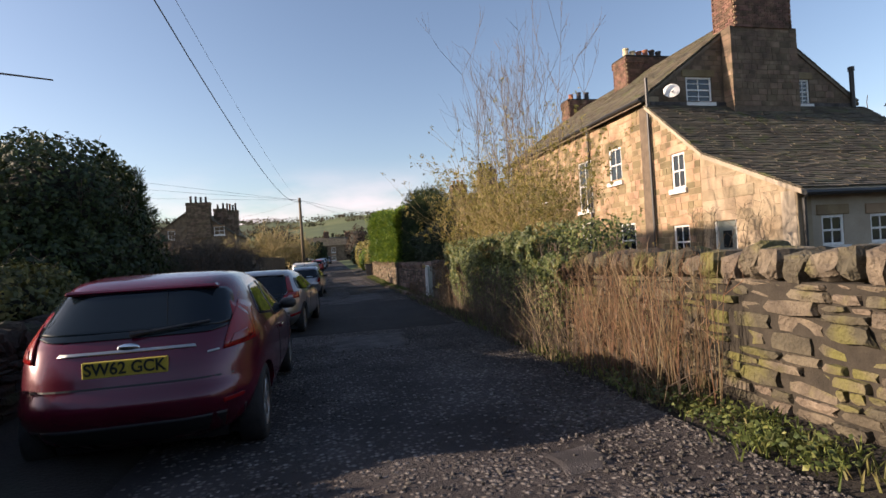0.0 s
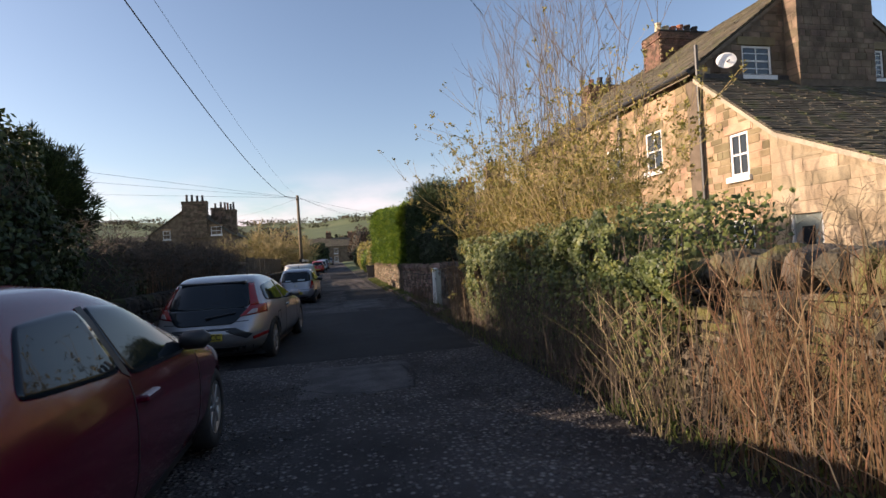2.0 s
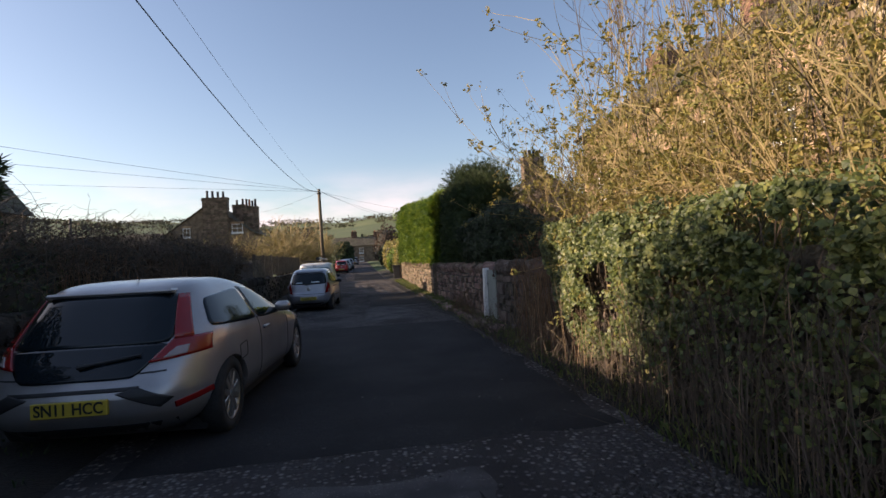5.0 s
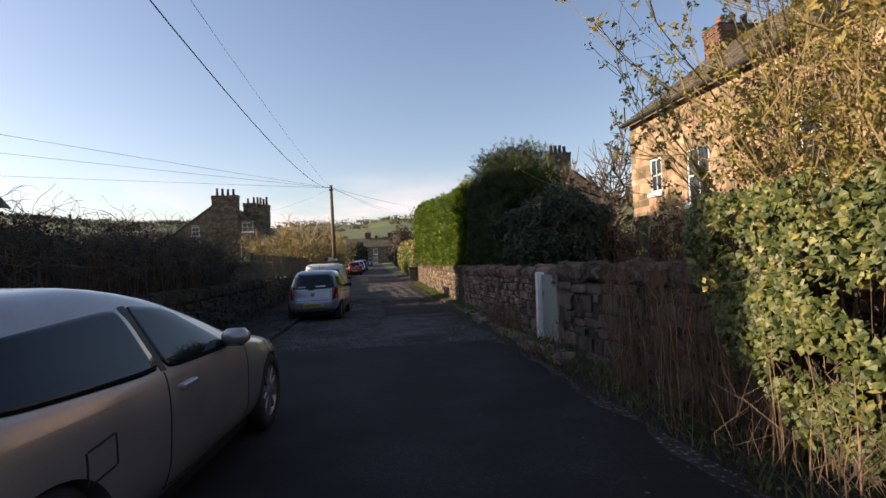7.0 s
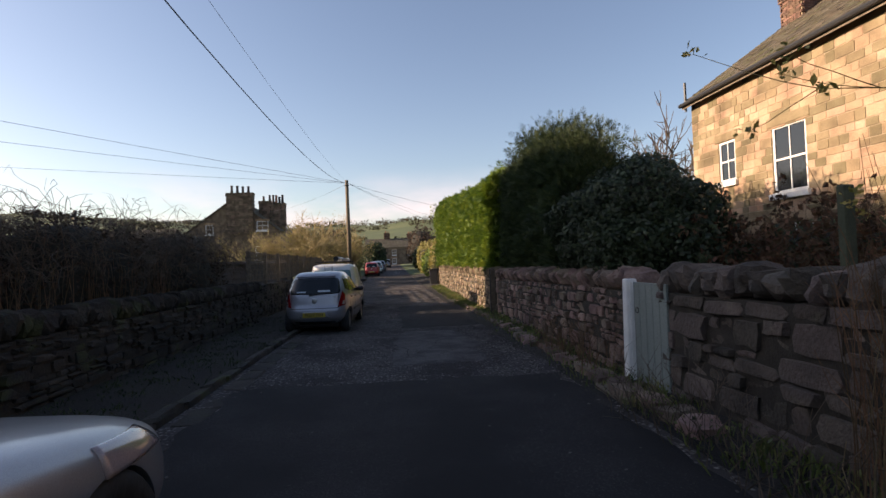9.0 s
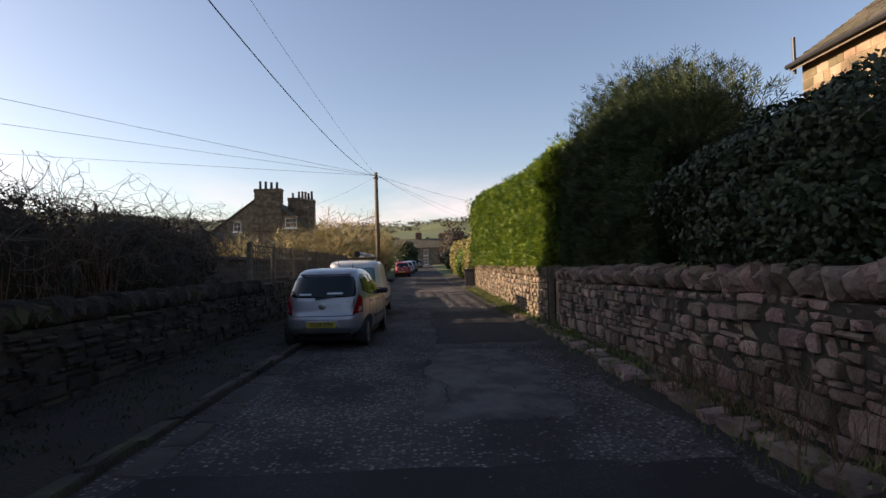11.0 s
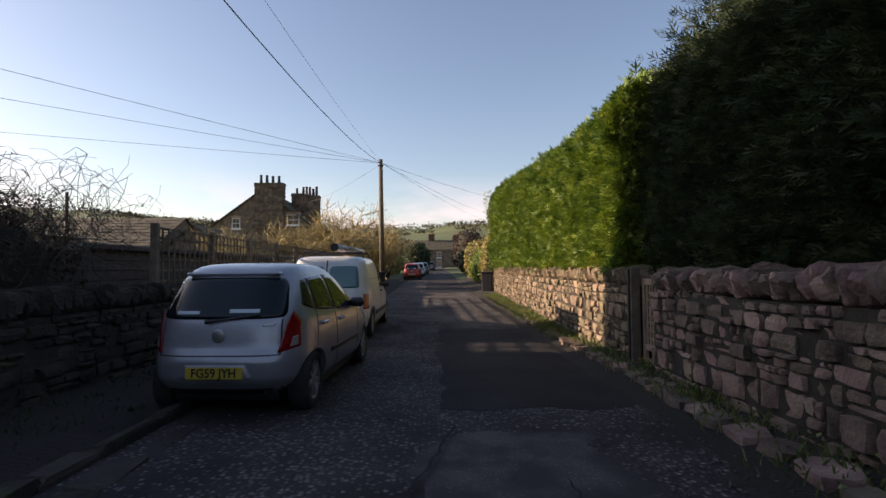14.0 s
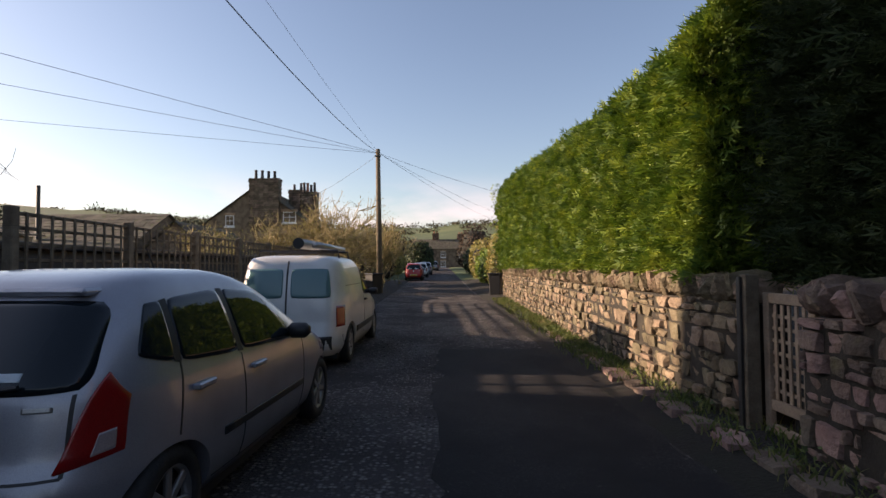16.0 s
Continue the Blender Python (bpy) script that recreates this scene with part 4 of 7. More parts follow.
class Shape:
    """A car's body as stacked rounded outlines: rows of (z, half width, rear y, front y)."""

    def __init__(self, rows, p=4.6):
        self.rows, self.p = rows, p
        self.z = [r[0] for r in rows]

    def at(self, z):
        i = max(0, min(len(self.z) - 2, sum(1 for q in self.z if q <= z) - 1))
        a, b = self.rows[i], self.rows[i + 1]
        t = max(0.0, min(1.0, (z - a[0]) / (b[0] - a[0])))
        prev, nxt = self.rows[max(i - 1, 0)], self.rows[min(i + 2, len(self.rows) - 1)]
        out = []
        for k in (1, 2, 3):
            m0 = (b[k] - prev[k]) / (b[0] - prev[0]) * (b[0] - a[0]) if i > 0 else b[k] - a[k]
            m1 = (nxt[k] - a[k]) / (nxt[0] - a[0]) * (b[0] - a[0]) if i + 2 < len(self.rows) else b[k] - a[k]
            d = b[k] - a[k]
            m0 = 0 if m0 * d <= 0 else math.copysign(min(abs(m0), 3 * abs(d)), d)
            m1 = 0 if m1 * d <= 0 else math.copysign(min(abs(m1), 3 * abs(d)), d)
            out.append(a[k] * (2 * t ** 3 - 3 * t * t + 1) + m0 * (t ** 3 - 2 * t * t + t) + b[k] * (3 * t * t - 2 * t ** 3) + m1 * (t ** 3 - t * t))
        return out

    def side(self, y, z):
        w, r, f = self.at(z)
        q = min(0.999, abs((y - (r + f) / 2) / ((f - r) / 2)))
        return w * (1 - q ** self.p) ** (1 / self.p)

    def rear(self, x, z):
        w, r, f = self.at(z)
        q = min(0.995, abs(x / w))
        return (r + f) / 2 - (f - r) / 2 * (1 - q ** self.p) ** (1 / self.p)

    def front(self, x, z):
        w, r, f = self.at(z)
        q = min(0.995, abs(x / w))
        return (r + f) / 2 + (f - r) / 2 * (1 - q ** self.p) ** (1 / self.p)

    def body(self):
        bm = bmesh.new()
        levels = sorted({*self.z, *(self.z[0] + (self.z[-1] - self.z[0]) * i / 34 for i in range(35))})
        n, rings = 72, []
        for z in levels:
            w, r, f = self.at(z)
            ring = []
            for k in range(n):
                a = 2 * math.pi * k / n
                c, s = math.cos(a), math.sin(a)
                e = 2 / self.p
                x = w * math.copysign(abs(c) ** e, c)
                yy = (r + f) / 2 + (f - r) / 2 * math.copysign(abs(s) ** e, s)
                ring.append(bm.verts.new((x, yy, z)))
            rings.append(ring)
        for q, t in zip(rings, rings[1:]):
            for k in range(n):
                bm.faces.new((q[k], q[(k + 1) % n], t[(k + 1) % n], t[k]))
        bm.faces.new(rings[0][::-1])
        bm.faces.new(rings[-1])
        return bm


def patch(shape, corners, where, off=0.006, n=(12, 7), thick=0.004, soft_corner=0.0):
    """A panel laid on the body: four corners in (u, z), counter-clockwise; u is y on the sides ('R', 'L') and x on 'rear' and 'front'."""
    (a, b, c, d) = [Vector((*q, 0)) for q in corners]
    bm = bmesh.new()
    grids = []
    for o in (off, off - thick - 0.01):
        g = []
        for j in range(n[1] + 1):
            row = []
            for i in range(n[0] + 1):
                s, t = i / n[0], j / n[1]
                if soft_corner:
                    s1, t1 = 2 * s - 1, 2 * t - 1
                    s, t = 0.5 + 0.5 * s1 * (1 - soft_corner * t1 ** 6), 0.5 + 0.5 * t1 * (1 - soft_corner * s1 ** 6)
                q = a.lerp(b, s).lerp(d.lerp(c, s), t)
                u, z = q.x, q.y
                if where == "R":
                    row.append(bm.verts.new((shape.side(u, z) + o, u, z)))
                elif where == "L":
                    row.append(bm.verts.new((-shape.side(u, z) - o, u, z)))
                elif where == "rear":
                    row.append(bm.verts.new((u, shape.rear(u, z) - o, z + o * 0.6)))
                else:
                    row.append(bm.verts.new((u, shape.front(u, z) + o, z + o * 0.6)))
            g.append(row)
        grids.append(g)
    g = grids[0]
    for j in range(n[1]):
        for i in range(n[0]):
            bm.faces.new((g[j][i], g[j][i + 1], g[j + 1][i + 1], g[j + 1][i]))
    h = grids[1]
    rim = [(0, i) for i in range(n[0])] + [(j, n[0]) for j in range(n[1])] + [(n[1], i) for i in range(n[0], 0, -1)] + [(j, 0) for j in range(n[1], 0, -1)]
    for (j0, i0), (j1, i1) in zip(rim, rim[1:] + rim[:1]):
        bm.faces.new((g[j0][i0], h[j0][i0], h[j1][i1], g[j1][i1]))
    bmesh.ops.recalc_face_normals(bm, faces=bm.faces)
    return bm


def wheel(parent, x, y, r, side, spokes, style):
    """A road wheel: tyre, rim, spokes; its axis along x."""
    w = 0.19
    bm = bmesh.new()
    prof = [(0.66, -w / 2), (0.93, -w / 2), (1.0, -w / 2 + 0.03), (1.0, w / 2 - 0.03), (0.93, w / 2), (0.66, w / 2), (0.66, 0)]
    n = 32
    rings = [[bm.verts.new((px * side, r * q * math.cos(2 * math.pi * k / n), r * q * math.sin(2 * math.pi * k / n))) for k in range(n)] for q, px in prof]
    for a, b in zip(rings, rings[1:] + rings[:1]):
        for k in range(n):
            bm.faces.new((a[k], a[(k + 1) % n], b[(k + 1) % n], b[k]))
    bmesh.ops.recalc_face_normals(bm, faces=bm.faces)
    wh = part("wheel", bm, M["tyre"], parent, "black rubber tyre", smooth=True)
    wh.location, wh.scale = (x, y, r * 1.09), (1, 1, 1.09)
    rim = bmesh.new()
    rr = r * 0.67
    q = [(rr, w / 2 - 0.01), (rr * 0.92, w / 2 - 0.005), (rr * 0.9, w / 2 - 0.06)]
    rings = [[rim.verts.new((px * side, a * math.cos(2 * math.pi * k / n), a * math.sin(2 * math.pi * k / n))) for k in range(n)] for a, px in q]
    for a, b in zip(rings, rings[1:]):
        for k in range(n):
            rim.faces.new((a[k], a[(k + 1) % n], b[(k + 1) % n], b[k]))
    part("rim", rim, M["rim"], wh, "silver alloy rim", smooth=True)
    disc = bmesh.new()
    bmesh.ops.create_circle(disc, cap_ends=True, segments=n, radius=rr * 0.93, matrix=Matrix.Translation((side * (w / 2 - 0.075), 0, 0)) @ pose(0, 0, 0, 0, 90 * side, 0))
    part("brake_disc", disc, M["plastic"], wh)
    for k in range(spokes):
        sp = bmesh.new()
        box(sp, -0.012, -0.024, rr * 0.12, 0.012, 0.024, rr * 0.94, bevel=0.006)
        bmesh.ops.transform(sp, matrix=Matrix.Translation((side * (w / 2 - 0.025), 0, 0)) @ pose(0, 0, 0, 360 * k / spokes, 0, 0), verts=sp.verts)
        part("spoke", sp, M["rim"], wh)
    hub = bmesh.new()
    tube(hub, [(side * (w / 2 - 0.06), 0, 0), (side * (w / 2 - 0.005), 0, 0)], rr * 0.17, 12)
    part("hub", hub, M["rim"], wh)
    return wh


def text_part(body, size, m, parent, material, name="lettering"):
    cu = bpy.data.curves.new(name, "FONT")
    cu.body, cu.size, cu.align_x, cu.align_y, cu.extrude, cu.offset = body, size, "CENTER", "CENTER", 0.0015, 0.0022
    tmp = bpy.data.objects.new(name, cu)
    scene.collection.objects.link(tmp)
    me = bpy.data.meshes.new_from_object(tmp.evaluated_get(bpy.context.evaluated_depsgraph_get()))
    bpy.data.objects.remove(tmp)
    me.materials.clear()
    me.materials.append(material)
    ob = new(name, me)
    ob.parent = parent
    ob.matrix_local = m
    return ob


def car(name, m, label, s, category="car"):
    """s: rows, paint, axles, wheel radius, windows, lamps and trim."""
    sh = Shape(s["rows"], s.get("p", 4.6))
    c = thing(name, m @ Matrix.Diagonal((0.95, 1.0, 0.905, 1)), label, category)
    R, W = s["r"], s["rows"][4][1]
    body = new("body", finish(sh.body(), "body", M[s["paint"]], True))
    cut = bmesh.new()
    for y in s["axles"]:
        tube(cut, [(-2, y, R * 1.05), (2, y, R * 1.05)], R * 1.16, 40)
    bmesh.ops.recalc_face_normals(cut, faces=cut.faces)
    cutter = new("cutter", finish(cut, "cutter", M["plastic"]))
    mod = body.modifiers.new("arches", "BOOLEAN")
    mod.object, mod.operation, mod.solver = cutter, "DIFFERENCE", "EXACT"
    me = bpy.data.meshes.new_from_object(body.evaluated_get(bpy.context.evaluated_depsgraph_get()))
    body.modifiers.clear()
    bpy.data.objects.remove(cutter)
    me.set_sharp_from_angle(angle=radians(38))
    body.data = me
    body.parent = c
    for y in s["axles"]:
        for side in (1, -1):
            wheel(c, side * (sh.side(y, 0.45) - 0.004 - 0.095), y, R, side, s.get("spokes", 7), "")
    for y in s["axles"]:
        well = bmesh.new()
        tube(well, [(-(W - 0.3), y, R * 1.05), (W - 0.3, y, R * 1.05)], R * 1.15, 28)
        bmesh.ops.bisect_plane(well, geom=well.verts[:] + well.edges[:] + well.faces[:], plane_co=(0, 0, 0.17), plane_no=(0, 0, -1), clear_outer=True)
        part("wheel_well", well, M["plastic"], c, "black inner wheel well")
    part("underside", boxm(-W * 0.82, s["rows"][0][2] + 0.2, 0.13, W * 0.82, s["rows"][0][3] - 0.2, s["rows"][0][0] + 0.03), M["plastic"], c, "black underside")
    for q in s["side_windows"]:
        for w in ("R", "L"):
            part("side_window", patch(sh, q, w, n=(20, 12), soft_corner=0.07), M[s.get("glass", "car_glass")], c, smooth=True)
    for q0, q1 in zip(s["side_windows"], s["side_windows"][1:]):
        for w in ("R", "L"):
            part("door_pillar", patch(sh, (q0[1], q1[0], q1[3], q0[2]), w, 0.004, (2, 7)), M["plastic"], c)
    for q in s["rear_windows"]:
        part("rear_window", patch(sh, q, "rear", 0.008, n=(24, 12), soft_corner=0.06), M[s.get("rear_glass", "car_glass")], c, smooth=True)
    part("windscreen", patch(sh, s["windscreen"], "front", 0.008), M["car_glass"], c, smooth=True)
    for q, mt in s["lamps"]:
        for sx in (1, -1):
            qq = q if sx == 1 else [(-u, z) for u, z in (q[1], q[0], q[3], q[2])]
            part("tail_lamp", patch(sh, qq, "rear", 0.014 if mt == "lamp_red" else 0.019), M[mt], c, "red tail lamp lens" if mt == "lamp_red" else "clear lamp lens", smooth=True)
    for q, mt in s.get("side_lamps", ()):
        for w in ("R", "L"):
            part("tail_lamp", patch(sh, q, w, 0.013), M[mt], c, "red tail lamp lens" if mt == "lamp_red" else "clear lamp lens", smooth=True)
    for q in s.get("headlamps", ()):
        for w in ("R", "L"):
            part("headlamp", patch(sh, q, w, 0.010), M["lamp_clear"], c, "clear headlamp lens", smooth=True)
    for q, mt, nm in s.get("rear_trim", ()):
        part(nm, patch(sh, q, "rear", 0.010), M[mt], c, smooth=True)
    for q, mt, nm in s.get("side_trim", ()):
        for w in ("R", "L"):
            part(nm, patch(sh, q, w, 0.008), M[mt], c, smooth=True)
    for (ya, za), (yb, zb) in s.get("seams", ()):
        dx, dz = (yb - ya), (zb - za)
        ln = math.hypot(dx, dz)
        ox, oz = -dz / ln * 0.005, dx / ln * 0.005
        for w in ("R", "L"):
            part("door_seam", patch(sh, ((ya - ox, za - oz), (yb - ox, zb - oz), (yb + ox, zb + oz), (ya + ox, za + oz)), w, 0.0022, (16, 1)), M["plastic"], c)
    for (ya, za), (yb, zb) in s.get("rear_seams", ()):
        dx, dz = (yb - ya), (zb - za)
        ln = math.hypot(dx, dz)
        ox, oz = -dz / ln * 0.006, dx / ln * 0.006
        part("hatch_seam", patch(sh, ((ya - ox, za - oz), (yb - ox, zb - oz), (yb + ox, zb + oz), (ya + ox, za + oz)), "rear", 0.0022, (16, 1)), M["plastic"], c)
    for yy, zz in s.get("handles", ()):
        for sx in (1, -1):
            x = sx * sh.side(yy, zz)
            part("door_handle", boxm(x - 0.01, yy - 0.09, zz - 0.018, x + sx * 0.035, yy + 0.09, zz + 0.018, bevel=0.009), M[s.get("handle_paint", s["paint"])], c)
    my, mz = s["mirror"]
    for sx in (1, -1):
        x = sx * sh.side(my, mz)
        bm = bmesh.new()
        box(bm, x - sx * 0.02, my - 0.05, mz - 0.01, x + sx * 0.165, my + 0.07, mz + 0.115, bevel=0.038)
        part("door_mirror", bm, M[s.get("mirror_paint", s["paint"])], c, smooth=True)
    if "plate" in s:
        px, pz, txt = s["plate"]
        py = sh.rear(px, pz) - 0.022
        pl = part("number_plate", boxm(px - 0.26, py, pz - 0.056, px + 0.26, py + 0.03, pz + 0.056, bevel=0.004), M["plate"], c, "yellow number plate with black characters")
        if txt:
            text_part(txt, 0.118, pose(px, py - 0.002, pz, 90, 0, 0) @ Matrix.Diagonal((0.86, 1, 1, 1)), pl, M["ink"])
    if "wiper" in s:
        (xa, za), (xb, zb) = s["wiper"]
        bm = bmesh.new()
        tube(bm, [(xa + (xb - xa) * k / 8, sh.rear(xa + (xb - xa) * k / 8, za + (zb - za) * k / 8) - 0.028, za + (zb - za) * k / 8 + 0.01) for k in range(9)], [0.022, 0.018] + [0.011] * 7, 6)
        part("wiper", bm, M["plastic"], c, "black rear wiper")
    if "badge" in s:
        x, z, w, h, mt = s["badge"]
        bm = bmesh.new()
        bmesh.ops.create_uvsphere(bm, u_segments=16, v_segments=8, radius=1, matrix=Matrix.Translation((x, sh.rear(x, z) - 0.008, z)) @ Matrix.Diagonal((w, 0.014, h, 1)))
        part("badge", bm, M[mt], c, smooth=True)
    if "spoiler" in s:
        z, w = s["spoiler"]
        yy = sh.rear(0, z)
        bm = bmesh.new()
        box(bm, -w, yy - 0.035, z - 0.016, w, yy + 0.20, z + 0.022, bevel=0.016)
        part("spoiler", bm, M[s["paint"]], c)
    if "aerial" in s:
        bm = bmesh.new()
        ya, za = s["aerial"]
        tube(bm, [(0, ya, za), (0, ya - 0.1, za + 0.16)], [0.008, 0.003], 5)
        part("aerial", bm, M["plastic"], c)
    return c


FIESTA = dict(
    rows=[(0.19, 0.70, 0.34, 3.80), (0.28, 0.79, 0.18, 3.90), (0.42, 0.845, 0.05, 3.95), (0.56, 0.86, 0.0, 3.94), (0.68, 0.862, 0.05, 3.88), (0.78, 0.858, 0.08, 3.72), (0.88, 0.845, 0.12, 3.35), (0.97, 0.82, 0.17, 2.98), (1.05, 0.785, 0.23, 2.76),
          (1.16, 0.735, 0.33, 2.50), (1.28, 0.68, 0.44, 2.22), (1.36, 0.63, 0.52, 2.0), (1.42, 0.57, 0.66, 1.74), (1.455, 0.46, 0.88, 1.46), (1.465, 0.25, 1.0, 1.32)],
    paint="paint_red", axles=(0.68, 3.17), r=0.30, spokes=8,
    side_windows=[((0.80, 1.06), (1.50, 1.0), (1.44, 1.33), (0.98, 1.31)), ((1.56, 0.965), (2.48, 0.93), (2.0, 1.30), (1.50, 1.335))],
    rear_windows=[((-0.66, 1.05), (0.66, 1.05), (0.60, 1.335), (-0.60, 1.335)), ((-0.52, 1.012), (0.52, 1.012), (0.66, 1.052), (-0.66, 1.052))], windscreen=((-0.62, 1.05), (0.62, 1.05), (0.5, 1.36), (-0.5, 1.36)),
    lamps=[(((0.60, 0.875), (0.80, 0.90), (0.72, 1.16), (0.655, 1.22)), "lamp_red"), (((0.64, 0.905), (0.76, 0.922), (0.735, 0.985), (0.66, 0.965)), "lamp_pink")],
    side_lamps=[(((0.24, 0.90), (0.46, 0.93), (0.56, 1.10), (0.50, 1.22)), "lamp_red")],
    headlamps=[((3.25, 0.70), (3.72, 0.66), (3.62, 0.78), (3.25, 0.86))],
    # the wide low black panel paints the shade on the red lower bumper
    rear_trim=[(((-0.43, 0.918), (0.43, 0.918), (0.42, 0.937), (-0.42, 0.937)), "rim", "chrome_strip"), (((-0.66, 0.22), (0.66, 0.22), (0.72, 0.43), (-0.72, 0.43)), "plastic", "bumper_insert"), (((0.60, 0.50), (0.72, 0.51), (0.72, 0.535), (0.60, 0.53)), "lamp_red", "reflector"), (((0.50, 0.866), (0.575, 0.874), (0.573, 0.886), (0.502, 0.878)), "rim", "model_badge")],
    seams=[((1.50, 0.30), (1.53, 0.96)), ((2.60, 0.30), (2.62, 0.90)), ((1.50, 0.30), (2.60, 0.26))], rear_seams=[((-0.66, 0.70), (0.66, 0.70))],
    handles=[(1.68, 0.84)], mirror=(2.42, 0.95), mirror_paint="plastic", plate=(0.0, 0.825, "SW62 GCK"), wiper=((0.0, 1.03), (0.5, 1.08)), badge=(0.0, 0.95, 0.075, 0.035, "chrome"), spoiler=(1.345, 0.52))
VOLVO = dict(
    rows=[(0.20, 0.74, 0.32, 4.08), (0.29, 0.83, 0.16, 4.18), (0.42, 0.882, 0.03, 4.24), (0.56, 0.89, 0.0, 4.23), (0.70, 0.89, 0.06, 4.14), (0.80, 0.882, 0.12, 3.90), (0.90, 0.865, 0.20, 3.45), (0.98, 0.83, 0.26, 3.05), (1.08, 0.775, 0.33, 2.80),
          (1.20, 0.71, 0.42, 2.50), (1.32, 0.635, 0.52, 2.15), (1.39, 0.57, 0.62, 1.85), (1.435, 0.48, 0.80, 1.55), (1.45, 0.3, 0.95, 1.35)],
    paint="paint_silver", axles=(0.80, 3.44), r=0.32, spokes=10,
    side_windows=[((0.60, 1.01), (1.62, 0.95), (1.60, 1.31), (0.74, 1.26)), ((1.67, 0.945), (2.62, 0.92), (2.02, 1.28), (1.66, 1.315))],
    rear_windows=[((-0.60, 0.93), (0.60, 0.93), (0.56, 1.325), (-0.56, 1.325)), ((-0.40, 0.70), (0.40, 0.70), (0.60, 0.935), (-0.60, 0.935))], windscreen=((-0.64, 1.06), (0.64, 1.06), (0.5, 1.34), (-0.5, 1.34)),
    lamps=[(((0.60, 0.95), (0.71, 0.95), (0.585, 1.31), (0.525, 1.31)), "lamp_red"), (((0.48, 0.80), (0.805, 0.83), (0.785, 0.96), (0.60, 0.96)), "lamp_red"), (((0.57, 0.822), (0.70, 0.832), (0.70, 0.895), (0.63, 0.89)), "lamp_clear")],
    headlamps=[((3.40, 0.70), (3.92, 0.66), (3.82, 0.77), (3.40, 0.82))],
    rear_trim=[(((0.30, 0.60), (0.58, 0.47), (0.66, 0.53), (0.44, 0.64)), "plastic", "bumper_recess"), (((-0.58, 0.47), (-0.30, 0.60), (-0.44, 0.64), (-0.66, 0.53)), "plastic", "bumper_recess"), (((-0.45, 0.62), (0.45, 0.62), (0.45, 0.645), (-0.45, 0.645)), "plastic", "bumper_recess"), (((-0.60, 0.25), (0.60, 0.25), (0.64, 0.34), (-0.64, 0.34)), "plastic", "valance"), (((0.66, 0.44), (0.82, 0.48), (0.82, 0.525), (0.66, 0.485)), "lamp_red", "reflector")],
    seams=[((1.60, 0.32), (1.64, 0.94)), ((2.78, 0.32), (2.80, 0.88)), ((1.60, 0.32), (2.78, 0.28)), ((1.0, 0.62), (1.16, 0.64)), ((1.0, 0.76), (1.16, 0.78)), ((0.99, 0.62), (0.99, 0.76)), ((1.17, 0.64), (1.17, 0.78))], rear_seams=[((-0.6, 0.735), (0.6, 0.735))],
    handles=[(1.82, 0.83)], mirror=(2.48, 0.94), plate=(0.0, 0.52, "SN11 HCC"), wiper=((0.0, 0.80), (0.42, 0.86)), spoiler=(1.345, 0.50), aerial=(1.0, 1.44))
